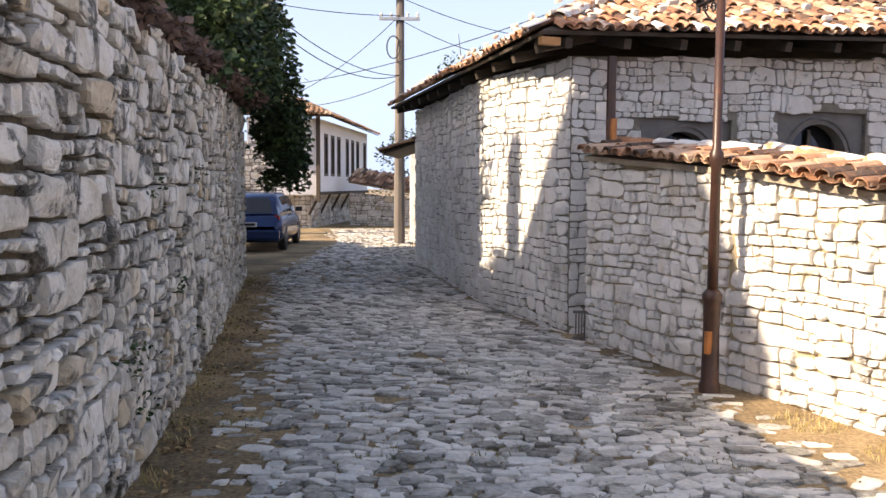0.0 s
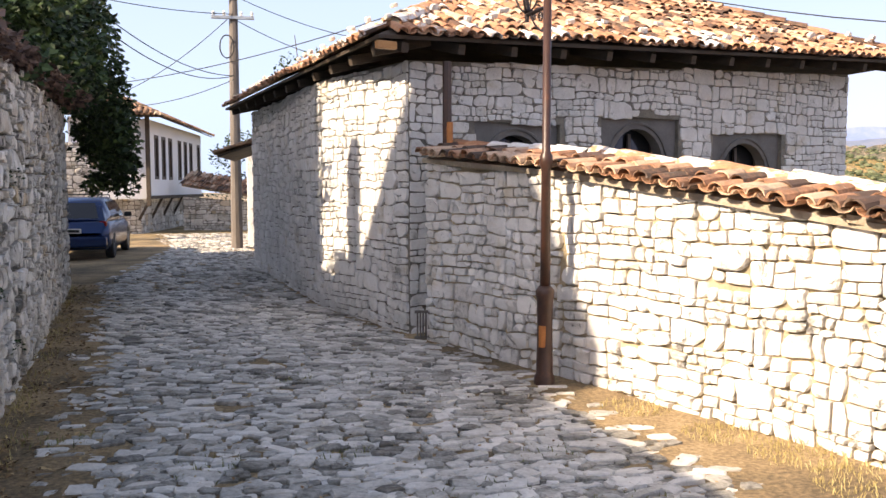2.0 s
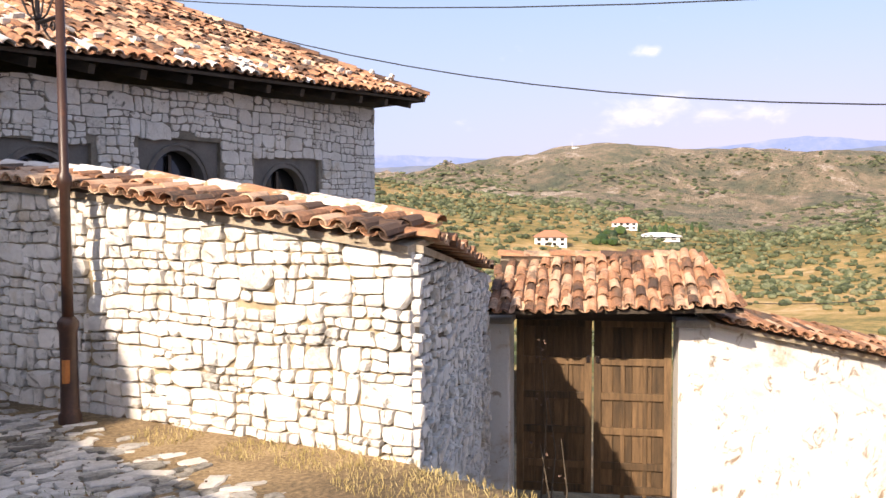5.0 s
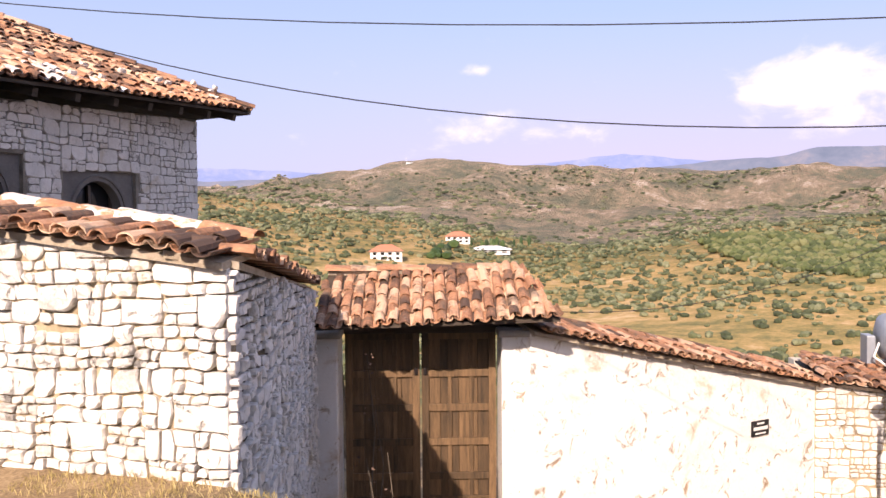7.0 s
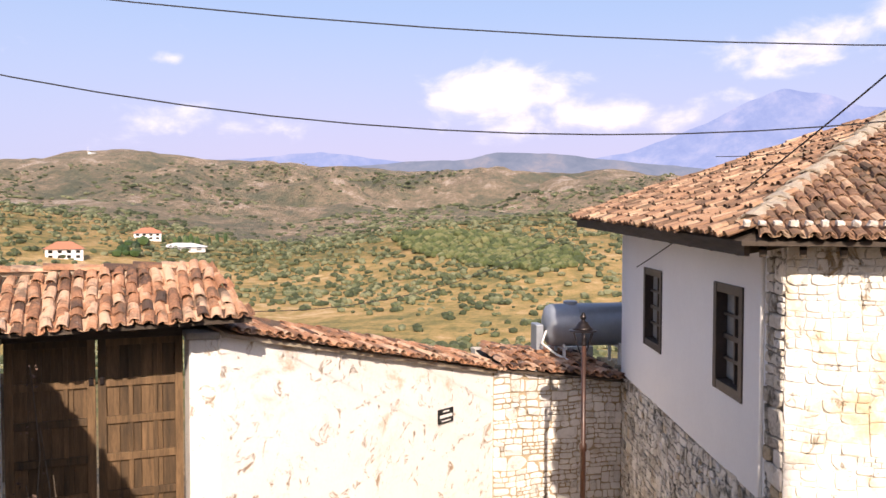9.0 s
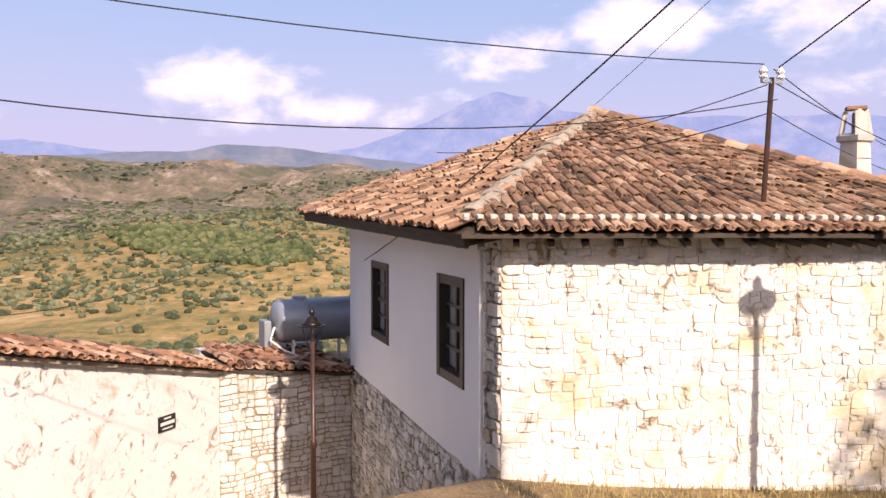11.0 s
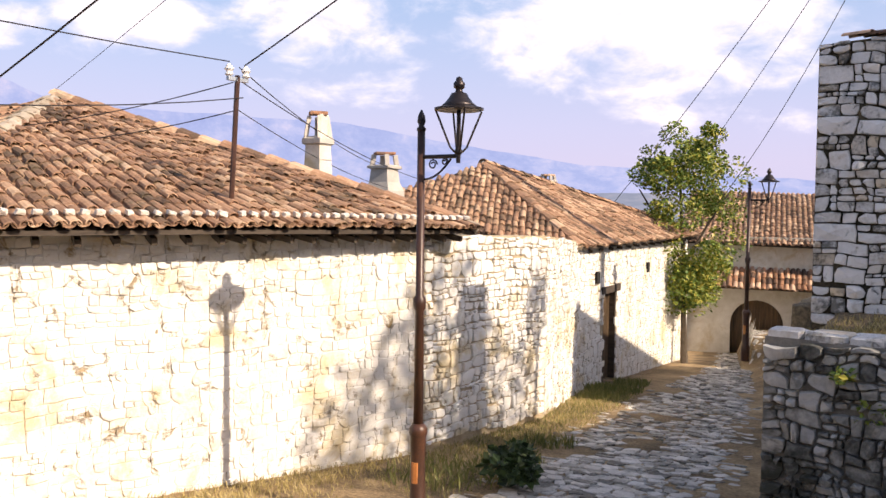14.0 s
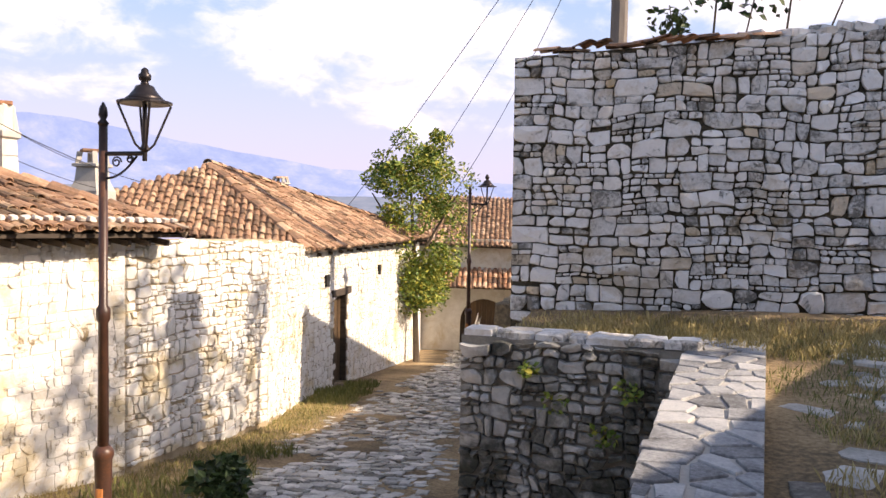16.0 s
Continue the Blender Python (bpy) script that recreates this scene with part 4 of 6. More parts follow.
# ---- white wall below ----
WW = [(8.95, 5.85), (13.95, 3.75)]
mb = MB()
wall_body(mb, WW[0], WW[1], (-3, -5), (0.25, -0.95), 0.45)
white = part("wall_white", mb, M_plaster)
tagged(white, "whitewashed lower street wall with flaking plaster and tile coping", "wall", kind="structure")
wall_cap(white, WW[0], WW[1], 0.28, -0.92, seed=73, out=0.15, back=0.45, rise=0.14, ridge=M_tile)
rubble_wall("wall_lower", "grey limestone wall below the water tank", [(13.95, 3.75), (15.4, 1.75)], [-0.85, -1.25], [-4.5, -5.0], 0.5, 120, (14, 3, -1), seed=75, course=0.16, wide=0.24, depth=0.03, gap=0.022, mortar=M_ochre, mats=(M_pale, M_pale_j))

# ---- house beside the lower lane ----
lane = thing("plastered_house", "whitewashed stone house with plastered gable and brown tile roof", "house")
C = (8.45, -0.38)
WL = (15.4, 1.75)
H2 = [C, (8.78, -2.8), (9.22, -5.65), (10.6, -8.9), (12.9, -11.9)]
rubble_wall("wall", "", H2[2:], [1.36, 1.3, 1.1], [-1.15, -1.45, -1.9], 0.5, 200, (9.5, -6, 0), parent=lane, seed=83, course=0.15, wide=0.24, depth=0.04, gap=0.018, rough=1.3, mats=(M_wash, M_wash_j), mortar=M_ochre)
rubble_wall("wall", "", H2[:3], [1.4, 1.4, 1.36], [-1.1, -1.1, -1.15], 0.5, 300, (8.8, -2, 0), parent=lane, seed=81, course=0.15, wide=0.25, depth=0.017, gap=0.006, rough=0.9,
            mats=(M_wash, M_wash_j), mortar=M_washj)
wd = Vector((WL[0] - C[0], WL[1] - C[1], 0))
wl = wd.length
wd.normalize()
WINB = [(1.07, 2.03, -0.28, 0.94), (4.43, 5.53, -0.31, 0.9)]
mb = MB()
CP = (C[0] + wd.x * 0.40, C[1] + wd.y * 0.40)
wall_body(mb, CP, WL, (-1.12, -1.1), (1.45, 1.5), 0.4, [(a - 0.40, b - 0.40, c, e) for a, b, c, e in WINB])
part("wall", mb, M_smooth, lane)
rubble_wall("wall", "", [(C[0] + 0.02, C[1] - 0.03), (WL[0] + 0.02, WL[1] - 0.03)], [-1.12, -1.1], [-2.5, -5.2], 0.5, 120, (10, 0, -1.5), parent=lane, seed=85, course=0.16, wide=0.25, depth=0.03, gap=0.014)
rubble_wall("wall", "", [C, CP], [1.42, 1.42], [-1.2, -1.2], 0.42, 40, (8.5, -0.4, 0), parent=lane, seed=87, course=0.19, wide=0.3, depth=0.03, gap=0.014)
EC, EL, EM, EE = (7.98, 0.02, 1.46), (15.6, 2.7, 1.66), (8.36, -2.98, 1.46), (8.98, -6.30, 1.43)
A1, A2, BK = (13.3, -2.2, 3.15), (14.7, -6.0, 2.6), (19.5, 0.5, 1.6)
r = roof(lane, [(EC, EM, A1, A1), (EM, EE, A1, A1), (EL, EC, A1, A1), (EE, (19.0, -5.5, 1.35), A1, A1, 1), (BK, EL, A1, A1, 1)], 300, (8.5, -2, 1.5), mats=(M_oldt, M_oldt_j), seed=91, pitch=0.128, expo=0.20)
ridge_tiles(r, (8.45, -0.09, 1.60), A1, M_bed, seed=8, width=0.26, low=0.03)
ridge_tiles(r, A1, EE, M_oldt, seed=10)

# ---- farther house with the door ----
far = thing("lane_house", "low stone house with wooden door and worn tile roof", "house")
rubble_wall("wall", "", [(12.9, -11.9), (16.8, -19.5), (17.4, -20.8)], [1.0, 0.95, 0.95], [-1.95, -2.7, -2.8], 0.5, 120, (13, -12, 0), parent=far, seed=95, course=0.18, wide=0.30, depth=0.025, gap=0.012, rough=1.3, mats=(M_wash, M_wash_j), mortar=M_ochre,
            holes={0: [(1.6, 2.6, -3.0, -0.1)]})
F0, F1, FA, FB, FV = (12.5, -11.5, 0.98), (17.3, -21.4, 1.05), (15.8, -11.6, 2.75), (20.0, -19.5, 2.3), (12.1, -8.7, 1.28)
r = roof(far, [(F0, F1, FA, FA), ((15.6, -7.6, 1.6), F0, FA, FA)], 150, (13, -12, 1), mats=(M_oldt, M_oldt_j), seed=97, pitch=0.135, expo=0.21)
ridge_tiles(r, FA, F1, M_oldt, seed=11)
ridge_tiles(r, F0, FA, M_oldt, seed=12)

# ---- terrace and its walls ----
P0, P1, P2, P3 = PARAPET
rubble_wall("wall_terrace", "mossy limestone terrace wall above the lower lane", [P0, P1], [0.65, 0.63], [-1.3, -1.0], 0.5, 150, (4, -6.5, 0.2), mats=(M_mossy_shaded, M_mossy_shaded_j), seed=101, course=0.13, wide=0.19, depth=0.07, rough=1.8)
rubble_wall("wall_upper", "high grey limestone wall with broken tile coping", [(5.6, -8.15), (-1.5, -11.2)], [3.43, 3.82], [0.66, 0.9], 0.6, 300, (4, -8.5, 2), mats=(M_grey, M_grey_j), seed=105, course=0.155, wide=0.25, depth=0.06, rough=1.1, gap=0.014, mortar=M_joint)
# unseen walls added behind the high wall, only to shade the lower lane
lane_shade_house = thing("unseen_upper_house", "plain stone house standing behind the high wall", "house")
mb = MB()
wall_body(mb, (6.1, -13.9), (5.9, -22.5), (-2.4, -3.2), (4.1, 4.3), 0.5)
wall_body(mb, (6.1, -13.9), (-2.0, -16.2), (-1.8, 0), (4.1, 4.1), 0.5)
part("wall", mb, M_lime, lane_shade_house)
# hidden house added as shadow caster; its near corner cuts the sun patch's left edge
vine_shade_house = thing("vine_shade_house", "unseen plain house added behind the vine to shade street and corner house", "house")
mb = MB()
wall_body(mb, (-6.3, 9.36), (-6.6, 20.0), (-0.3, -0.3), (7.7, 7.4), 0.4)
wall_body(mb, (-6.72, 9.4), (-10.5, 9.3), (-0.3, -0.3), (7.7, 7.7), 0.4)
part("wall", mb, M_lime, vine_shade_house)
# out-of-view gable and link wall, outlined to cast the sun patch's edges
street_shade = thing("unseen_street_house", "unseen plain house added behind the street wall to shape the sun patch", "house")
mb = MB()
gable = [(3.25, -0.3), (3.25, 6.4), (5.65, 9.4), (7.75, 5.9), (7.75, -0.3)]
mb.add([(x, y, z) for x in (-6.3, -6.7) for y, z in gable], [(0, 1, 2, 3, 4), (9, 8, 7, 6, 5)] + [(i, i + 5, (i + 1) % 5 + 5, (i + 1) % 5) for i in range(5)])
wall_body(mb, (-6.7, 3.25), (-10.5, 3.25), (-0.3, -0.3), (6.4, 6.4), 0.4)
wall_body(mb, (-6.3, 7.78), (-6.3, 9.32), (-0.3, -0.3), (5.2, 5.2), 0.4)
# added post that casts the notch in the sun patch
part("chimney", MB().box((0.4, 0.27, 2.2), T3((-6.5, 7.99, 6.1)), 0.02), M_lime, street_shade)
part("wall", mb, M_lime, street_shade)

# ---- windows, doors and eaves of the houses ----
M_surround = material("grey_render", [(0, (0.11, 0.105, 0.10)), (1, (0.22, 0.21, 0.20))], 4, 40, 0.9, 0.5, spread=0.01)


def arched_window(parent, o, dvec, nvec, w, z0, z1):
    """A stone surround with an arched opening, set in a recess, with a dark frame behind."""
    m = T3(o) @ frame_of(dvec, -nvec, Vector((0, 0, 1)))
    mb, n = MB(), 12
    r, spring = w * 0.33, z1 - 0.14 - w * 0.33
    arc = [(w / 2 - r, z0)] + [(w / 2 - r * math.cos(math.pi * k / n), spring + r * math.sin(math.pi * k / n)) for k in range(n + 1)] + [(w / 2 + r, z0)]
    out = [(0, z0)] + [(w * k / n, z1) for k in range(n + 1)] + [(w, z0)]
    v = [(x, 0.06, z) for x, z in out] + [(x, 0.06, z) for x, z in arc] + [(x, 0.22, z) for x, z in arc]
    k = len(out)
    f = [(i, i + 1, k + i + 1, k + i) for i in range(k - 1)] + [(k + i, k + i + 1, 2 * k + i + 1, 2 * k + i) for i in range(k - 1)]
    win = part("window", mb.add(v, f, m), M_surround, parent)
    rim = MB()
    pts = [m @ Vector((w / 2 - (r + 0.07) * math.cos(math.pi * j / n), 0.05, spring + (r + 0.07) * math.sin(math.pi * j / n))) for j in range(n + 1)]
    part("arch_moulding", rim.tube(pts, 0.02, 5), M_surround, win)
    fr = MB()
    for x in (w / 2 - r + 0.03, w / 2, w / 2 + r - 0.03):
        fr.box((0.05, 0.04, z1 - z0 - 0.2), m @ T3((x, 0.24, (z0 + z1) / 2 - 0.1)), 0.005)
    for z in (spring, spring - 0.3):
        fr.box((2 * r, 0.03, 0.04), m @ T3((w / 2, 0.24, z)), 0.004)
    part("window_frame", fr, M_frame, win)
    part("pane", MB().box((w * 0.98, 0.012, z1 - z0 - 0.02), m @ T3((w / 2, 0.28, (z0 + z1) / 2))), M_glass, win)


fd = Vector((KR[0] - K[0], KR[1] - K[1], 0)).normalized()
fn = Vector((fd.y, -fd.x, 0))
for a, b, c in WINS:
    arched_window(house, Vector((*K, 0)) + fd * a, fd, fn, b - a, 1.35, c)


def sash_window(parent, o, dvec, nvec, w, z0, z1, glass=None):
    """A dark painted window of two by four panes in a deep frame."""
    m = T3(o) @ frame_of(dvec, -nvec, Vector((0, 0, 1)))
    h, zc = z1 - z0, (z0 + z1) / 2
    win = part("window", MB().box((w - 0.2, 0.012, h - 0.2), m @ T3((w / 2, 0.15, zc))), M_frame, parent)
    for x in (0.055, w - 0.055):
        part("frame_stile", MB().box((0.11, 0.16, h), m @ T3((x, 0.06, zc)), 0.008), M_frame, win)
    for z in (z0 + 0.055, z1 - 0.055):
        part("frame_rail", MB().box((w - 0.225, 0.15, 0.11), m @ T3((w / 2, 0.06, z)), 0.008), M_frame, win)
    part("glazing_bar", MB().box((0.045, 0.05, h - 0.23), m @ T3((w / 2, 0.09, zc)), 0.004), M_frame, win)
    for k in (1, 2, 3):
        part("glazing_bar", MB().box((w - 0.23, 0.04, 0.035 if k != 2 else 0.06), m @ T3((w / 2, 0.085, z0 + 0.11 + (h - 0.22) * k / 4)), 0.004), M_frame, win)
    dx, dz = (w - 0.27) / 2, (h - 0.38) / 4
    for i in (-1, 1):
        for k in range(4):
            part("pane", MB().box((dx, 0.01, dz), m @ T3((w / 2 + i * (dx / 2 + 0.023), 0.115, z0 + 0.11 + (h - 0.22) * (k + 0.5) / 4))), glass or M_glass, win)


wn = Vector((-wd.y, wd.x, 0))
for a, b, c, e in WINB:
    sash_window(lane, Vector((*C, 0)) + wd * b, -wd, wn, b - a, c, e, M_grey_pane)
mb = MB().tube([Vector((*C, 0)) + wd * 0.42 + wn * 0.05 + Vector((0, 0, z)) for z in (1.4, 0.2, -1.2)], 0.022, 6)
part("drain_pipe", mb, M_white, lane)


def rafters(parent, p, q, inward, count, z_in, size=(0.09, 0.11), mat=None, inset=0.08):
    """Rafter tails under an eave from p to q."""
    p, q = Vector(p), Vector(q)
    for i in range(count):
        a = p.lerp(q, (i + 0.5) / count)
        d = Vector((*inward, 0)).normalized()
        b = a + d * 0.75 + Vector((0, 0, z_in))
        a = a + d * inset
        mb = MB()
        x = (b - a).normalized()
        side = x.cross(Vector((0, 0, 1))).normalized()
        mb.box(((b - a).length, size[0], size[1]), T3((a + b) / 2 - Vector((0, 0, 0.11))) @ frame_of(x, side, side.cross(x)), 0.008)
        part("rafter", mb, mat or M_wood, parent)


rafters(house, EK, ER, (-0.36, 0.93), 13, 0.16)
rafters(house, EF, EK, (0.95, 0.3), 12, 0.16)
mb = MB().box((0.22, 0.08, 0.08), T3((0.92, 9.06, 3.10)) @ frame_of(Vector((0.93, 0.36, 0)), Vector((-0.36, 0.93, 0)), Vector((0, 0, 1))), 0.008)
part("eave_beam", mb, M_neww, house, "fresh orange timber at the eave corner")
mb = MB().tube([(1.62, 9.38, z) for z in (3.0, 2.3, 1.95)], 0.05, 8)
part("drain_pipe", mb, M_brown, house)
mb = MB().tube([(1.64, 9.33, z) for z in (2.35, 2.15, 1.98)], 0.035, 8)
part("pipe_sleeve", mb, M_rust, house, "yellow-orange pipe sleeve")
mb = MB()
for k in range(7):
    mb.box((0.014, 0.03, 0.3), T3((1.27 + k * 0.03, 9.26 - k * 0.004, 0.16)), 0.003)
mb.box((0.24, 0.02, 0.03), T3((1.36, 9.27, 0.03)), 0.003).box((0.24, 0.02, 0.03), T3((1.36, 9.27, 0.31)), 0.003)
part("drain_grate", mb, M_polew, house)
rafters(lane, EC, EM, (1, -0.1), 9, 0.12, (0.06, 0.07), inset=0.12)
rafters(lane, EM, EE, (0.9, 0.4), 12, 0.12, (0.06, 0.07), inset=0.12)
rafters(lane, EL, EC, (0.3, -0.95), 12, 0.12, (0.07, 0.08))
x = Vector(EC) - Vector(EL)
mb = MB().box((x.length - 0.3, 0.05, 0.12), T3((Vector(EC) + Vector(EL)) / 2 + Vector((0, -0.1, -0.08))) @ frame_of(x.normalized(), x.normalized().cross(Vector((0, 0, 1))) * -1, Vector((0, 0, 1))), 0.006)
part("eave_board", mb, M_wood, lane)
rafters(far, F0, F1, (0.9, 0.43), 16, 0.1, (0.06, 0.07), inset=0.1)
# limed ends along the eave
rnd = random.Random(3)
rows = []
for p, q in ((EC, EM), (EM, EE)):
    p, q = Vector(p), Vector(q)
    d, n = (q - p).normalized(), int((q - p).length / 0.128)
    for i in range(n):
        rows.append((rnd.randrange(28), T3(p + d * (i + 0.5) * 0.128 + Vector((0.10, 0.02, 0.16))) @ Euler((0.2, rnd.uniform(-0.3, 0.3), -1.45)).to_matrix().to_4x4() @ Matrix.Diagonal((rnd.uniform(0.06, 0.085), 0.05, rnd.uniform(0.04, 0.06), 1))))
pieces("mortar_lump", "lump", STONE_UNITS, rows, M_dab, M_dab, lane, 80, (8, 0, 1))
rows = []
for p, q in ((EF, EK), (EK, ER)):
    p, q = Vector(p), Vector(q)
    d, n = (q - p).normalized(), int((q - p).length / 0.178)
    up_in = Vector((-d.y, d.x, 0)) * 0.16 + Vector((0, 0, 0.19))
    for i in range(n):
        if rnd.random() < 0.6:
            rows.append((rnd.randrange(28), T3(p + d * (i + 0.5) * 0.178 + up_in * rnd.uniform(0.9, 2.2)) @ Euler((0.3, rnd.uniform(-0.3, 0.3), math.atan2(d.y, d.x))).to_matrix().to_4x4() @ Matrix.Diagonal((rnd.uniform(0.08, 0.16), 0.04, rnd.uniform(0.04, 0.08), 1))))
pieces("mortar_lump", "lump", STONE_UNITS, rows, M_dab, M_dab, house, 100, (1, 9, 3))
# door of the lane house
dd = Vector((3.9, -7.6, 0)).normalized()
dn = Vector((dd.y, -dd.x, 0))
o = Vector((12.9, -11.9, 0)) + dd * 1.6
m = T3(o) @ frame_of(dd, -dn, Vector((0, 0, 1)))
mb = MB()
for i in range(5):
    mb.box((0.17, 0.04, 2.0), m @ T3((0.16 + i * 0.172, 0.16, -1.1)), 0.006)
door = part("door", mb, M_gatew, far)
mb = MB()
for x in (0.04, 0.97):
    mb.box((0.09, 0.2, 2.05), m @ T3((x, 0.1, -1.1)), 0.008)
mb.box((1.35, 0.24, 0.16), m @ T3((0.5, 0.06, -0.02)), 0.01)
part("door_frame", mb, M_wood, door)
for s in (0.35, 4.6):
    part("vent", MB().box((0.2, 0.1, 0.26), T3(o + dd * (s - 0.9) + dn * 0.02 + Vector((0, 0, 0.3))) @ frame_of(dd, -dn, Vector((0, 0, 1))), 0.01), M_dark, far)


# ---- chimneys on the lane roofs ----
def chimney(x, y, z0, z1, w, label, vents=False):
    t = thing("chimney", label, "chimney", m=T3((x, y, z0)))
    h = z1 - z0
    r2 = math.sqrt(2) / 2
    rot = Matrix.Rotation(radians(45 + 25), 4, "Z")
    mb = MB().ring([(w * 1.25 * r2, -0.35), (w * 1.25 * r2, 0.0), (w * 0.95 * r2, 0.16), (w * 0.84 * r2, h * 0.56)], rot, 4)
    part("shaft", mb, M_lime if not vents else M_conc, t)
    part("collar", MB().ring([(w * 0.90 * r2, h * 0.56), (w * 1.08 * r2, h * 0.58), (w * 1.08 * r2, h * 0.64), (w * 0.85 * r2, h * 0.67)], rot, 4), M_conc, t)
    for k in range(4):
        a = Matrix.Rotation(radians(25 + 90 * k + 45), 4, "Z")
        part("hood_post", MB().box((w * 0.2, w * 0.2, h * 0.30), a @ T3((w * 0.5, 0, h * 0.78)) @ Matrix.Rotation(radians(-9), 4, "Y"), 0.01), M_lime if not vents else M_conc, t)
    if not vents:
        part("hood_panel", MB().box((w * 0.62, w * 0.08, h * 0.30), Matrix.Rotation(radians(25 + 90), 4, "Z") @ T3((0, w * 0.33, h * 0.80)), 0.01), M_lime, t)
        part("hood_panel", MB().box((w * 0.08, w * 0.62, h * 0.30), Matrix.Rotation(radians(25 + 90), 4, "Z") @ T3((-w * 0.33, 0, h * 0.80)), 0.01), M_lime, t)
    part("cap_tile", MB().box((w * 0.85, w * 0.7, 0.05), T3((0, 0, h * 0.965)) @ rot, 0.015), M_tile, t)


chimney(11.03, -5.1, 1.95, 3.02, 0.29, "tall whitewashed chimney with clay cap on a tile roof")
chimney(14.3, -8.1, 2.05, 2.78, 0.44, "squat stone chimney with open vents", True)
chimney(18.6, -16.1, 2.3, 2.78, 0.4, "small grey chimney behind the ridge", True)

# ---- sign on the white wall ----
sd = Vector((5.0, -2.1, 0)).normalized()
sn = Vector((sd.y, -sd.x, 0))
if sn.dot(Vector((-10, -5, 0))) < 0:
    sn = -sn
so = Vector((12.78, 4.24, -1.47)) + sn * 0.02
sm = T3(so) @ frame_of(sd, -sn, Vector((0, 0, 1)))
sign = thing("street_sign", "small black sign with white lettering on the white wall", "sign")
part("plate", MB().box((0.37, 0.02, 0.23), sm, 0.006), M_black, sign)
for z, w, h in ((0.075, 0.15, 0.025), (0.0, 0.30, 0.05), (-0.075, 0.22, 0.022)):
    part("text_bar", MB().box((w, 0.006, h), sm @ T3((0, -0.012, z))), M_white, sign)


# ---- street lamps ----
def street_lamp(x, y, z, turn, label):
    t = thing("street_lamp", label, "street lamp", "street lamps", m=pose(x, y, z, 0, 0, turn))
    part("base", MB().ring([(0.088, -0.25), (0.088, 0.06), (0.072, 0.09), (0.064, 0.5), (0.069, 0.72), (0.08, 0.745), (0.08, 0.79), (0.05, 0.83)], None, 14), M_brown, t, smooth=True)
    a = math.atan2(-y, 0.4 - x) - radians(turn) - 0.5
    px, py = 0.034 * math.cos(a), 0.034 * math.sin(a)
    part("primer_patch", MB().tube([(px, py, 0.32), (px * 1.05, py * 1.05, 0.40), (px, py, 0.50)], 0.04, 8), M_rust, t)
    part("pole", MB().ring([(0.043, 0.8), (0.038, 1.80), (0.054, 1.83), (0.056, 1.87), (0.054, 1.91), (0.035, 1.94), (0.033, 3.36)], None, 12), M_brown, t, smooth=True)
    part("finial", MB().ring([(0.036, 3.34), (0.042, 3.36), (0.022, 3.385), (0.036, 3.42), (0.030, 3.47), (0.006, 3.52)], None, 10), M_iron, t, smooth=True)
    arm = MB().tube([(0.02, 0, 3.12), (0.37, 0, 3.12)], 0.018, 8)
    arm.tube([(0.03 + 0.27 * k / 8, 0, 2.93 + 0.17 * (k / 8) ** 2) for k in range(9)], 0.009, 6)
    for cx, cz, r in ((0.12, 3.055, 0.045), (0.24, 3.075, 0.032)):
        arm.tube([(cx + r * (1 - k / 20) * math.cos(k * 0.7), 0, cz + r * (1 - k / 20) * math.sin(k * 0.7)) for k in range(14)], 0.007, 5)
    part("bracket", arm, M_iron, t)
    lan = T3((0.37, 0, 3.1)) @ Matrix.Diagonal((0.88, 0.88, 0.97, 1))
    part("lantern_seat", MB().ring([(0.02, -0.04), (0.022, 0.03), (0.045, 0.05), (0.03, 0.08), (0.02, 0.10)], lan, 10), M_iron, t)
    fr = MB()
    for k in range(4):
        a = math.pi / 4 + k * math.pi / 2
        p = [(0.37 + r * math.cos(a), r * math.sin(a), z) for r, z in ((0.03, 3.15), (0.07, 3.19), (0.195, 3.49))]
        fr.tube(p, 0.009, 6)
    part("lantern_frame", fr, M_iron, t)
    part("lamp_tube", MB().ring([(0.022, 0.1), (0.02, 0.42)], lan, 8), M_iron, t)
    part("lantern_rim", MB().ring([(0.215, 0.405), (0.235, 0.41), (0.235, 0.425), (0.19, 0.435)], lan, 16), M_iron, t)
    part("lantern_hood", MB().ring([(0.185, 0.43), (0.13, 0.475), (0.095, 0.515), (0.075, 0.55), (0.04, 0.56), (0.03, 0.585), (0.052, 0.60), (0.055, 0.635), (0.035, 0.655), (0.03, 0.68), (0.005, 0.695)], lan, 16), M_iron, t, smooth=True)
    return t


street_lamp(2.0, 7.1, 0.0, 100, "tall brown street lamp against the courtyard wall")
street_lamp(6.62, -3.90, -1.0, -157, "brown street lamp with glass lantern on a grass verge")
street_lamp(11.25, -15.1, -1.13, -145, "street lamp on the raised verge of the lower lane")
street_lamp(12.2, 1.97, -3.5, 10, "street lamp rising from the sunken lane")


# ---- poles and cables ----
def cable(name, a, b, sag, radius=0.012, n=24, label="black overhead cable between the houses"):
    a, b = Vector(a), Vector(b)
    pts = [a.lerp(b, k / n) - Vector((0, 0, sag * 4 * (k / n) * (1 - k / n))) for k in range(n + 1)]
    ob = part(name, MB().tube(pts, radius, 5), M_cable)
    return tagged(ob, label, "cable", "overhead cables")


def insulator(parent, x, y, z):
    part("insulator", MB().ring([(0.02, 0), (0.045, 0.02), (0.03, 0.05), (0.048, 0.075), (0.03, 0.11), (0.01, 0.13)], T3((x, y, z)), 10), M_porc, parent)


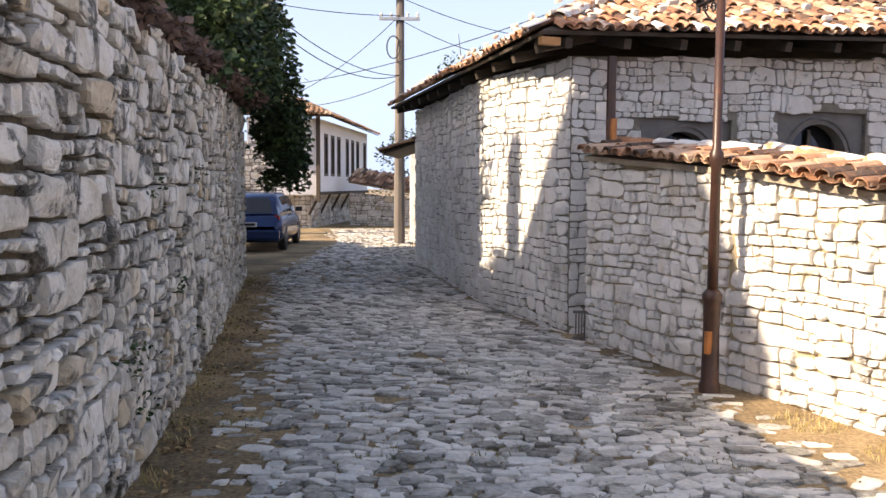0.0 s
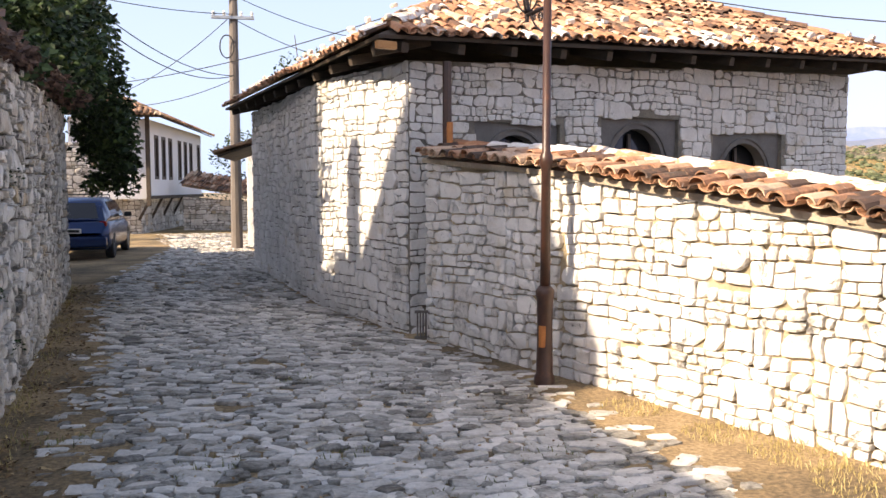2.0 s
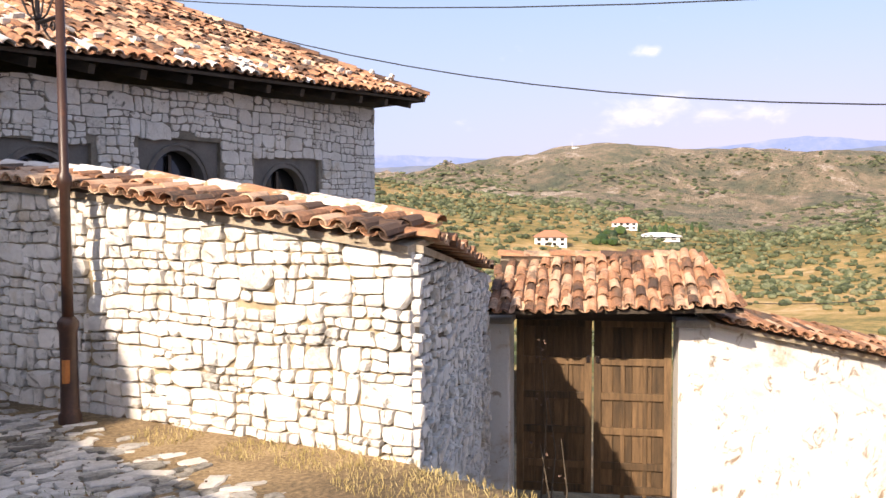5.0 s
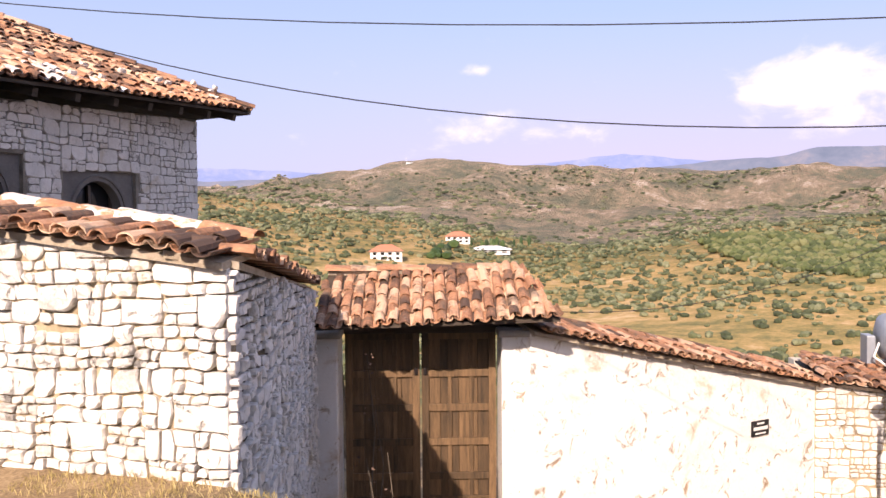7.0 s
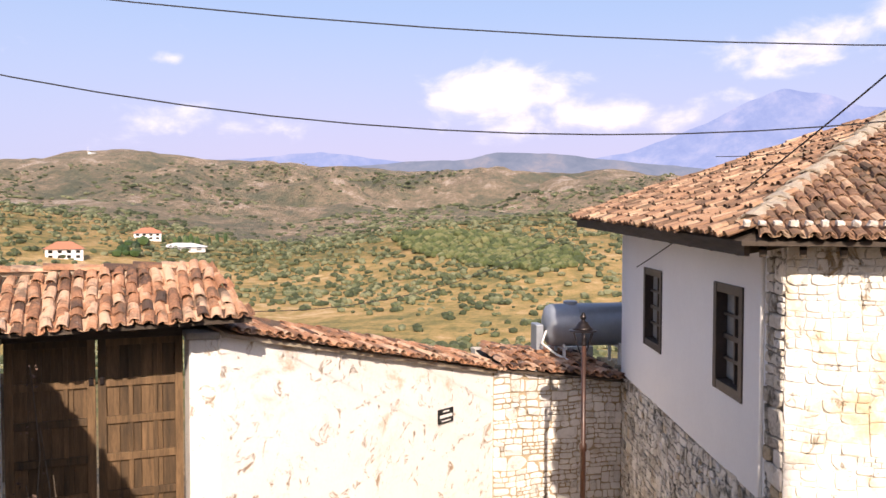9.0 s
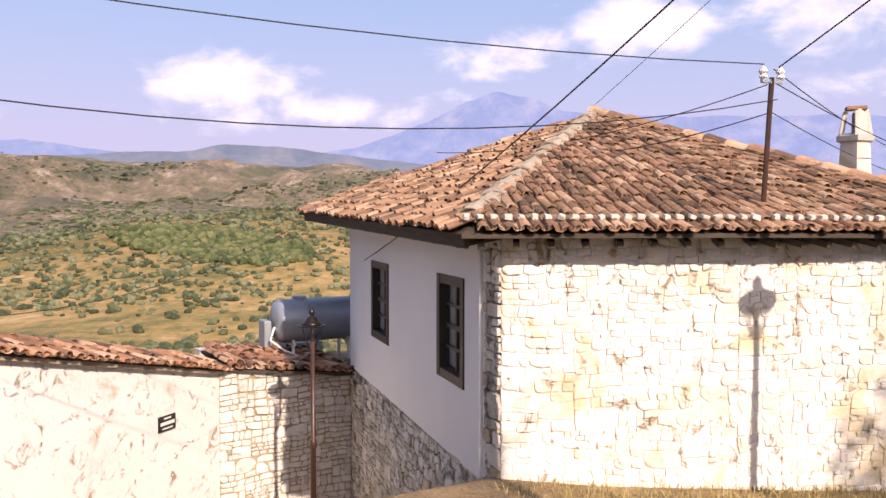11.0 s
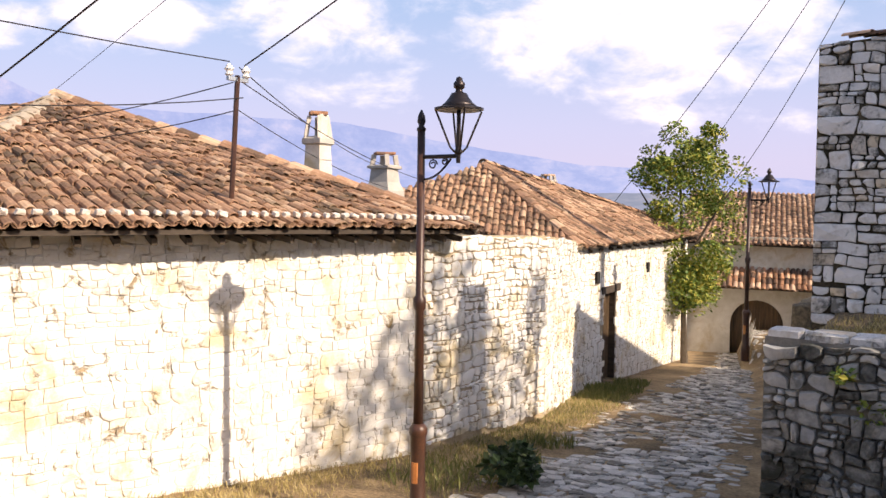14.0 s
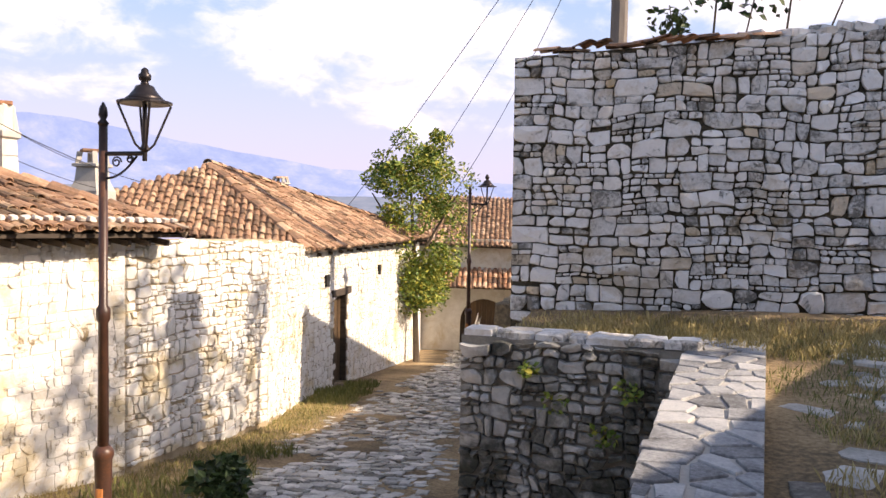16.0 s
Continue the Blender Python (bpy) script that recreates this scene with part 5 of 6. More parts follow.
pole = thing("utility_pole", "tall weathered utility pole with two steel cross arms", "pole", "utility poles", m=T3((-1.35, 23.55, 0)))
part("shaft", MB().tube([(0, 0, -0.3), (0, 0, 4), (0.02, 0, 8.2)], 0.16, 10, 0.10), M_polew, pole)
for z, w in ((6.68, 0.8), (6.12, 1.1)):
    part("cross_arm", MB().box((w, 0.08, 0.08), T3((0, -0.12, z)), 0.008), M_steel, pole)
    for s in (-0.45, -0.2, 0.2, 0.45):
        insulator(pole, s * w, -0.12, z + 0.04)
part("cable_coil", MB().tube([(-0.16 + 0.18 * math.cos(k * 0.42), -0.2, 5.35 + 0.3 * math.sin(k * 0.42)) for k in range(32)], 0.018, 5), M_cable, pole)
pole2 = thing("roof_mast", "rusty iron mast with porcelain insulators on the eave", "mast", m=T3((8.92, -3.08, 0)))
part("shaft", MB().tube([(0.0, 0, 1.0), (0, 0, 1.6), (-0.03, -0.06, 3.02)], 0.028, 8), M_brown, pole2)
part("cross_arm", MB().box((0.26, 0.04, 0.04), T3((-0.03, -0.06, 2.98)) @ Matrix.Rotation(radians(-70), 4, "Z"), 0.004), M_steel, pole2)
insulator(pole2, -0.06, 0.04, 3.0)
insulator(pole2, 0.0, -0.16, 3.0)
pole3 = thing("utility_pole", "grey utility pole behind the high stone wall", "pole", "utility poles", m=T3((8.0, -15.5, -2.2)))
part("shaft", MB().tube([(0, 0, -0.3), (0, 0, 6), (-0.07, 0, 13)], 0.21, 10, 0.15), M_polew, pole3)
part("cross_arm", MB().box((1.5, 0.1, 0.1), T3((0, 0, 12.5)), 0.006), M_steel, pole3)
pole4 = thing("utility_pole", "utility pole on the terrace carrying house cables", "pole", "utility poles", m=T3((-3.2, -5.2, 0.0)))
part("shaft", MB().tube([(0, 0, 0), (0, 0, 4), (0, 0, 7.5)], 0.12, 10, 0.08), M_polew, pole4)
part("junction_box", MB().box((0.34, 0.2, 0.45), T3((0, 0, 6.0)), 0.01), M_steel, pole4)
cable("cable", (-1.35, 23.4, 8.1), (8.87, -3.05, 3.15), 1.5, 0.006)
cable("cable", (3.1, 11.7, 4.84), (8.89, -3.2, 2.8), 1.28, 0.006)
cable("cable", (13.6, 1.35, 0.9), (-3.2, -5.2, 7.4), 0.5, 0.008)
cable("cable", (8.86, -3.2, 3.12), (-3.2, -5.2, 7.3), 0.3, 0.008)
cable("cable", (13.3, -2.2, 3.3), (-3.2, -5.2, 7.45), 0.2, 0.004)
cable("cable", (8.87, -3.15, 3.1), (14.3, -8.0, 2.5), 0.12, 0.006)
cable("cable", (8.87, -3.1, 3.0), (13.0, -8.2, 2.2), 0.12, 0.006)
cable("cable", (8.9, -3.1, 2.7), (14.0, -8.0, 2.1), 0.1, 0.005)
cable("cable", (8.9, -3.1, 2.95), (13.6, 0.2, 2.6), 0.2, 0.006)
cable("cable", (8.9, -3.1, 2.66), (13.6, -0.4, 2.55), 0.2, 0.006)
cable("cable", (7.75, 8.2, 1.0), (15.6, 2.6, 1.5), 0.9, 0.006)
cable("cable", (7.95, -15.5, 9.5), (18.8, -19.0, 2.0), 0.12, 0.010)
cable("cable", (7.95, -15.5, 9.0), (17.2, -20.6, 2.9), 0.15, 0.009)
cable("cable", (7.95, -15.5, 8.7), (14.2, -17.9, 1.9), 0.5, 0.008)
cable("cable", (7.95, -15.5, 8.85), (-3, -14, 6.2), 0.3, 0.012)
for k, (a, b, sag) in enumerate((((-1.35, 23.4, 6.2), (-9.5, 20, 7.5), 0.5), ((-1.35, 23.4, 4.6), (-5.0, 10, 6.8), 1.0), ((-1.35, 23.4, 4.6), (-4.6, 9.5, 6.4), 1.2), ((-1.35, 23.4, 4.5), (-7.5, 30, 4.6), 0.5), ((-1.35, 23.4, 6.2), (-6.5, 30, 4.4), 0.4),
                                 ((-1.35, 23.4, 6.1), (3.0, 24, 5.0), 0.3), ((-1.35, 23.4, 6.7), (4.0, 26, 6.0), 0.3), ((-7.0, 26, 4.4), (4.3, 14.8, 5.6), 0.5))):
    cable("cable", a, b, sag, 0.011)

# ---- water tank on the lean-to ----
lean = thing("lean_to", "low tiled lean-to roof behind the lane wall", "roof")
roof(lean, [((13.95, 3.6, -0.90), (15.2, 1.6, -1.2), (17.0, 2.7, -0.98), (15.6, 4.5, -0.86))], 60, (14, 3, -0.8), seed=121, mats=(M_tile, M_tile_j), jit=2.0)
mb = MB()
wall_body(mb, (15.9, 4.6), (17.3, 2.5), (-4.5, -4.5), (-0.9, -0.95), 0.3)
part("wall", mb, M_lime, lean)
tank = thing("water_tank", "grey steel water tank lying on a stand", "water tank", m=pose(16.30, 2.48, -0.37, 0, 0, -62))
tk = MB().ring([(0.02, -0.86), (0.25, -0.85), (0.37, -0.80), (0.405, -0.72), (0.41, -0.3), (0.416, -0.29), (0.416, -0.27), (0.41, -0.26), (0.41, 0.72), (0.37, 0.80), (0.25, 0.85), (0.02, 0.86)], Matrix.Rotation(radians(90), 4, "Y"), 24)
part("shell", tk, M_steel, tank, smooth=True)
part("hatch", MB().ring([(0.14, 0.38), (0.14, 0.45), (0.12, 0.46)], T3((-0.35, 0, 0)), 12), M_steel, tank)
for x in (-0.55, 0.55):
    for y in (-0.25, 0.25):
        part("leg", MB().box((0.05, 0.05, 0.42), T3((x, y, -0.55)), 0.004), M_white, tank)
    part("cradle", MB().box((0.05, 0.7, 0.05), T3((x, 0, -0.405)), 0.004), M_white, tank)

part("side_tank", MB().box((0.14, 0.38, 0.50), T3((-0.99, 0.05, -0.22)), 0.02), M_steel, tank)
for k in range(4):
    part("brick", MB().box((0.26, 0.40, 0.075), T3((-0.95 + 0.02 * (k % 2), 0.02, -0.72 + 0.08 * k)), 0.008), M_tile, tank)
part("feed_pipe", MB().tube([(-0.86, -0.1, -0.1), (-1.0, -0.3, -0.3), (-0.75, -0.42, -0.5), (-0.5, -0.46, -0.62)], 0.022, 6), M_white, tank)

# ---- parked car ----
def car():
    t = thing("parked_car", "dark blue hatchback parked beside the street wall", "car", m=pose(-4.95, 22.4, 0.0, 0, 0, 3))
    secs = [(-2.02, 0.70, 0.36, 0.62), (-1.95, 0.80, 0.26, 0.86), (-1.7, 0.84, 0.22, 0.93), (-0.6, 0.86, 0.2, 0.92), (0.7, 0.86, 0.2, 0.90), (1.6, 0.83, 0.22, 0.80), (1.95, 0.74, 0.28, 0.66), (2.05, 0.6, 0.36, 0.56)]

    def loft(secs, shape):
        v, f = [], []
        for y, w, lo, hi in secs:
            v += [(a * w, y, lo + b * (hi - lo)) for a, b in shape]
        n = len(shape)
        for j in range(len(secs) - 1):
            f += [(j * n + k, j * n + (k + 1) % n, (j + 1) * n + (k + 1) % n, (j + 1) * n + k) for k in range(n)]
        f += [tuple(range(n)), tuple(reversed(range(len(v) - n, len(v))))]
        return v, f
    body = [(-0.9, 0), (0.9, 0), (1, 0.2), (1.0, 0.6), (0.97, 0.85), (0.9, 1), (-0.9, 1), (-0.97, 0.85), (-1.0, 0.6), (-1, 0.2)]
    part("body", MB().add(*loft(secs, body)), M_blue, t, smooth=True)
    cab = [(-1, 0), (1, 0), (0.98, 0.3), (0.80, 0.92), (0.72, 1), (-0.72, 1), (-0.80, 0.92), (-0.98, 0.3)]
    part("cabin", MB().add(*loft([(-1.93, 0.76, 0.86, 0.92), (-1.62, 0.79, 0.86, 1.30), (-1.35, 0.80, 0.86, 1.40), (-0.3, 0.80, 0.86, 1.43), (0.35, 0.78, 0.86, 1.38), (1.05, 0.76, 0.86, 0.93)], cab)), M_blue, t, smooth=True)
    rear = MB().add([(-0.60, -1.91, 0.95), (0.60, -1.91, 0.95), (0.50, -1.665, 1.30), (-0.50, -1.665, 1.30)], [(0, 1, 2, 3)])
    part("rear_window", rear, M_glass, t)
    for s in (-1, 1):
        part("side_window", MB().add([(s * 0.80, -1.3, 0.95), (s * 0.80, 0.8, 0.95), (s * 0.675, 0.25, 1.34), (s * 0.675, -1.25, 1.34)], [(0, 1, 2, 3)]), M_glass, t)
        part("tail_lamp", MB().box((0.16, 0.10, 0.30), T3((s * 0.70, -1.90, 0.74)) @ Matrix.Rotation(radians(-12 * s), 4, "Z"), 0.03), M_red, t)
        part("mirror", MB().box((0.18, 0.08, 0.12), T3((s * 0.94, 0.55, 0.98)), 0.03), M_black, t)
        part("roof_rail", MB().tube([(s * 0.56, -1.3, 1.40), (s * 0.56, -1.1, 1.475), (s * 0.56, 0.1, 1.475), (s * 0.56, 0.25, 1.39)], 0.015, 6), M_black, t)
        for y in (-1.28, 1.28):
            w = part("wheel", MB().ring([(0.2, -0.09), (0.29, -0.09), (0.31, -0.06), (0.31, 0.06), (0.29, 0.09), (0.2, 0.09)], T3((s * 0.76, y, 0.31)) @ Matrix.Rotation(radians(90), 4, "Y"), 20), M_rubber, t)
            part("rim", MB().ring([(0.2, -0.085), (0.05, -0.07), (0.05, 0.07), (0.2, 0.085)], T3((s * 0.765, y, 0.31)) @ Matrix.Rotation(radians(90), 4, "Y"), 12), M_steel, w)
    part("bumper", MB().box((1.58, 0.2, 0.26), T3((0, -1.98, 0.42)), 0.06), M_blue, t)
    part("roof_bar", MB().box((1.12, 0.05, 0.03), T3((0, -0.9, 1.485)), 0.005), M_black, t)
    plate = part("number_plate", MB().box((0.50, 0.015, 0.11), T3((0, -2.035, 0.67)), 0.004), M_white, t)
    part("plate_bar", MB().box((0.38, 0.006, 0.06), T3((0.02, -2.045, 0.67))), M_black, plate)


car()

# ---- far end of the street ----
villa = thing("ottoman_house", "white jettied house with tall shuttered windows at the street end", "house")
V0, V1, V2 = Vector((-4.75, 31.2, 0)), Vector((-3.75, 40.0, 0)), Vector((-7.2, 30.6, 0))
vd, vn = (V1 - V0).normalized(), None
vn = Vector((vd.y, -vd.x, 0))
rubble_wall("wall", "", [(-5.1, 31.6), (-4.1, 40)], [1.3, 1.3], [0, 0], 0.4, 40, (-5, 31, 1), parent=villa, seed=131, course=0.2, wide=0.35, depth=0.03)
rubble_wall("wall", "", [(-7.3, 31.0), (-5.1, 31.6)], [1.3, 1.3], [0, 0], 0.4, 20, (-5, 31, 1), parent=villa, seed=133, course=0.2, wide=0.35, depth=0.03)
mb = MB()
VW = [(0.9 + i * 1.02 + (0.5 if i > 2 else 0) + (0.5 if i > 5 else 0), 1.45 + i * 1.02 + (0.5 if i > 2 else 0) + (0.5 if i > 5 else 0), 1.95, 3.55) for i in range(7)]
for p, q, hs in ((V0, V1, VW), (V2, V0, ())):
    wall_body(mb, (p.x, p.y), (q.x, q.y), (1.25, 1.25), (4.05, 4.0), 0.3, hs)
part("wall", mb, M_smooth, villa)
for a, b, c, e in VW:
    sash_window(villa, V0 + vd * a, vd, vn, b - a, c, e)
for k in range(6):
    o = V0 + vd * (0.2 + 1.6 * k)
    part("strut", MB().tube([o + Vector((0, 0, 1.25)), o - vn * 0.4 + Vector((0, 0, 0.5))], 0.05, 6), M_wood, villa)
part("corner_post", MB().box((0.14, 0.14, 3.1), T3(V0 + Vector((0.02, -0.05, 2.55))), 0.01), M_wood, villa)
part("sill_beam", MB().box(((V1 - V0).length, 0.12, 0.12), T3((V0 + V1) / 2 + vn * 0.03 + Vector((0, 0, 1.3))) @ frame_of(vd, -vn, Vector((0, 0, 1))), 0.01), M_wood, villa)
roof(villa, [((-4.2, 30.4, 4.08), (-3.25, 40.4, 3.98), (-7, 38, 5.5), (-7.2, 34, 5.5)), ((-9, 29.9, 4.1), (-4.2, 30.4, 4.08), (-7.2, 34, 5.5), (-7.2, 34, 5.5))], 60, (-4, 31, 4.5), seed=135, mats=(M_oldt, M_oldt_j))
rubble_wall("wall_side_yard", "grey stone yard wall behind the parked car", [(-9.5, 26.0), (-5.6, 27.4)], [3.0, 3.0], [0, 0], 0.4, 60, (-6, 26, 1), seed=137, course=0.2, wide=0.35, depth=0.03)
endw = rubble_wall("wall_street_end", "low stone wall with tile coping closing the street", [(-3.9, 34.0), (0.6, 33.0)], [1.3, 0.9], [0, 0], 0.4, 40, (-2, 33, 1), seed=139, course=0.2, wide=0.35, depth=0.03)
wall_cap(endw, (-3.9, 34.0), (0.6, 33.0), 1.75, 1.0, seed=141, out=0.2, back=0.9, rise=0.5, rows=3, budget=20)
porch = thing("porch_wall", "sunlit white porch wall behind the pole", "wall")
part("wall", MB().box((1.1, 0.3, 2.6), T3((-0.55, 24.6, 1.3)), 0.02), M_plaster, porch)
roof(porch, [((-1.5, 19.2, 2.35), (-1.3, 22.3, 2.35), (0.3, 22.3, 2.9), (0.1, 19.2, 2.9))], 20, (-1, 20, 2), seed=143, mats=(M_oldt, M_oldt_j))
part("post", MB().tube([(-0.75, 20.6, 0), (-0.75, 20.6, 2.4)], 0.05, 8), M_wood, porch)

# ---- gatehouse at the end of the lower lane ----
arch = thing("arched_gatehouse", "cream gatehouse with arched wooden door and tiled pentice", "house")
AL, AR = Vector((19.6, -23.5, 0)), Vector((15.0, -26.6, 0))
ad = (AR - AL).normalized()
an = Vector((ad.y, -ad.x, 0))
if an.dot(Vector((-17, 24, 0))) < 0:
    an = -an
am = T3(AL) @ frame_of(ad, -an, Vector((0, 0, 1)))
n, r, cx, z0, spring, wide, top = 14, 0.85, 2.35, -3.4, -2.05, 5.6, 0.95
pts = [(cx - r, z0)] + [(cx - r * math.cos(math.pi * k / n), spring + r * math.sin(math.pi * k / n)) for k in range(n + 1)] + [(cx + r, z0)]
out = [(0, z0)] + [(wide * k / n, top) for k in range(n + 1)] + [(wide, z0)]
v = [(x, 0, z) for x, z in out] + [(x, 0, z) for x, z in pts] + [(x, 0.35, z) for x, z in pts]
k = len(out)
f = [(i, i + 1, k + i + 1, k + i) for i in range(k - 1)] + [(k + i, k + i + 1, 2 * k + i + 1, 2 * k + i) for i in range(k - 1)]
part("wall", MB().add(v, f, am), M_lime, arch)
door = part("door", MB().box((1.7, 0.03, 2.3), am @ T3((cx, 0.33, -2.3)), 0.004), M_gatew, arch)
for i in range(9):
    part("board", MB().box((0.183, 0.05, 2.3), am @ T3((cx - r + 0.1 + i * 0.19, 0.3, -2.3)), 0.006), M_gatew, door)
P = [am @ Vector(p) for p in ((-0.2, -0.7, -0.72), (5.8, -0.7, -0.78), (5.8, 0.1, -0.1), (-0.2, 0.1, -0.1))]
roof(arch, [tuple(P)], 40, (18, -24, 0), seed=151)
P = [am @ Vector(p) for p in ((-0.3, -0.4, 0.75), (6.5, -0.4, 0.6), (6.5, 5.0, 2.5), (-0.3, 5.0, 2.5))]
roof(arch, [tuple(P)], 40, (18, -24, 1), seed=153, mats=(M_oldt, M_oldt_j))
mb = MB()
wall_body(mb, (17.3, -20.7), (19.5, -23.5), (-3.6, -3.6), (-0.4, -0.4), 0.3)
part("side_wall", mb, M_plaster, arch)

# ---- terrace top ----
par = MB()
for (p, q, za, zb, w) in ((P1, P2, 0.62, 0.40, 0.56), (P2, P3, 0.40, 0.06, 0.56)):
    pv, qv = Vector((*p, 0)), Vector((*q, 0))
    d = (qv - pv).normalized()
    nn = Vector((-d.y, d.x, 0))
    v = []
    for o, z in ((pv, za), (qv, zb)):
        for side in (0, w):
            b = o + nn * side
            v += [(b.x, b.y, -1.6), (b.x, b.y, z)]
    par.add(v, [(0, 4, 5, 1), (2, 3, 7, 6), (1, 5, 7, 3), (0, 1, 3, 2), (4, 6, 7, 5)])
parapet = part("parapet", par, M_conc)
tagged(parapet, "broad terrace parapet paved with irregular pale flagstones", "wall", kind="structure")
M_flag = material("flagstone", [(0, (0.14, 0.14, 0.14)), (0.5, (0.33, 0.335, 0.34)), (1, (0.52, 0.515, 0.50))], 5, 40, 0.75, 0.9, 0.2, spread=0.02)


def crazy_paving(parent, p, q, za, zb, wide, start, seed):
    """Irregular flat flags, fitted to one another with narrow mortar joints."""
    rnd = random.Random(seed)
    pv, qv = Vector((*p, 0)), Vector((*q, 0))
    d = (qv - pv).normalized()
    nn = Vector((-d.y, d.x, 0))
    L, seeds = (qv - pv).length, []
    for _ in range(2500):
        c = (rnd.uniform(start, L), rnd.uniform(0, wide))
        if all(math.hypot(c[0] - o[0], c[1] - o[1]) > rnd.choice((0.13, 0.19, 0.27)) for o in seeds):
            seeds.append(c)
    for c in seeds:
        ring = [(start, -rnd.uniform(0.0, 0.07)), (L, -rnd.uniform(0.0, 0.07)), (L, wide), (start, wide)]
        for o in seeds:
            gap = (o[0] - c[0], o[1] - c[1])
            far_off = math.hypot(*gap)
            if not 0 < far_off < 0.9:
                continue
            gx, gy = gap[0] / far_off, gap[1] / far_off
            lim = far_off / 2 - 0.014
            side = [(a - c[0]) * gx + (b - c[1]) * gy - lim for a, b in ring]
            cut = []
            for k in range(len(ring)):
                (a0, b0), (a1, b1), s0, s1 = ring[k], ring[(k + 1) % len(ring)], side[k], side[(k + 1) % len(ring)]
                if s0 <= 0:
                    cut.append((a0, b0))
                if s0 * s1 < 0:
                    cut.append((a0 + (a1 - a0) * s0 / (s0 - s1), b0 + (b1 - b0) * s0 / (s0 - s1)))
            ring = cut
            if len(ring) < 3:
                break
        if len(ring) < 3:
            continue
        ring = [(a + rnd.uniform(-0.012, 0.012), b + (rnd.uniform(-0.012, 0.012) if 0.02 < b < wide - 0.02 else 0)) for a, b in ring]
        m, v, lift, tilt = len(ring), [], rnd.uniform(0, 0.006), rnd.uniform(-0.012, 0.012)
        for shrink, up in ((1.0, -0.03), (0.985, 0.008), (0.94, 0.014)):
            for a, b in ring:
                a2, b2 = c[0] + (a - c[0]) * shrink, c[1] + (b - c[1]) * shrink
                o = pv + d * a2 + nn * b2
                v.append((o.x, o.y, za + (zb - za) * max(0, a2) / L + up + lift + tilt * (b2 - c[1])))
        f = [(k * m + a, k * m + (a + 1) % m, (k + 1) * m + (a + 1) % m, (k + 1) * m + a) for k in (0, 1) for a in range(m)] + [tuple(range(2 * m, 3 * m))]
        part("flagstone", MB().add(v, f), M_flag, parent)


crazy_paving(parapet, P1, P2, 0.62, 0.40, 0.56, -0.9, 9)
crazy_paving(parapet, P2, P3, 0.40, 0.06, 0.56, 0.0, 10)
rnd = random.Random(23)
rows, k = [], 0.0
edge, cdir = Vector((*P0, 0)), (Vector((*P1, 0)) - Vector((*P0, 0)))
run, cdir = cdir.length, cdir.normalized()
while k < run - 0.05:
    w = rnd.choice((0.16, 0.22, 0.28, 0.36))
    for off in (0.10, 0.30):
        o = edge + cdir * (k + w / 2) + Vector((-cdir.y, cdir.x, 0)) * off + Vector((0, 0, 0.655 + rnd.uniform(-0.012, 0.012)))
        rows.append((rnd.randrange(28), T3(o) @ frame_of(cdir * (w - 0.012), Vector((0, 0, -0.05)), Vector((cdir.y, -cdir.x, 0)) * 0.22)))
    k += w
pieces("coping_stone", "terrace", STONE_UNITS, rows, M_grey, M_grey, bpy.data.objects["wall_terrace"], 80, (4, -6.5, 0.6))
rnd = random.Random(19)
upper = bpy.data.objects["wall_upper"]
rows = []
for i in range(16):
    k = i / 16
    o = Vector((5.40, -8.28, 3.47)).lerp(Vector((3.2, -9.17, 3.56)), k)
    rows.append((rnd.randrange(8), T3(o + Vector((0, 0, rnd.uniform(0, 0.03)))) @ Euler((rnd.uniform(-0.1, 0.1), 0, rnd.uniform(1.0, 2.2))).to_matrix().to_4x4() @ Matrix.Diagonal((0.15, 0.28, 0.09, 1))))
pieces("coping_tile", "tile", TILE_UNITS, rows, M_tile, M_tile, upper, 40, (5, -8, 3))
rows = []
for i in range(70):
    k = rnd.random()
    o = Vector((4.6, -8.68, 3.5)).lerp(Vector((-1.5, -11.3, 3.85)), k) + Vector((rnd.uniform(-0.1, 0.1), rnd.uniform(-0.35, 0.05), 0.02))
    rows.append((rnd.randrange(28), T3(o) @ Euler((1.4 + rnd.uniform(-0.3, 0.3), rnd.uniform(-0.3, 0.3), rnd.uniform(0, 3))).to_matrix().to_4x4() @ Matrix.Diagonal((rnd.uniform(0.2, 0.45), 0.07, rnd.uniform(0.15, 0.3), 1))))
pieces("coping_stone", "coping", STONE_UNITS, rows, M_grey, M_grey, upper, 80, (4, -8, 3))


# ---- plants ----
def shrub(name, label, centers, count, spread, size, mat, seed, flat=0.7, stems=(), category="shrub"):
    t = thing(name, label, category)
    if stems:
        mb = MB()
        for a, b, r in stems:
            a, b = Vector(a), Vector(b)
            mid = (a + b) / 2 + Vector((0.06, -0.05, 0.05))
            mb.tube([a, mid, b], r, 6, r * 0.4)
        part("trunk", mb, M_bark, t)
    ob = bulk("crown", LEAF, leaf_rows(centers, count, spread, size, seed, flat), mat, t)
    del ob["kind"]
    return t


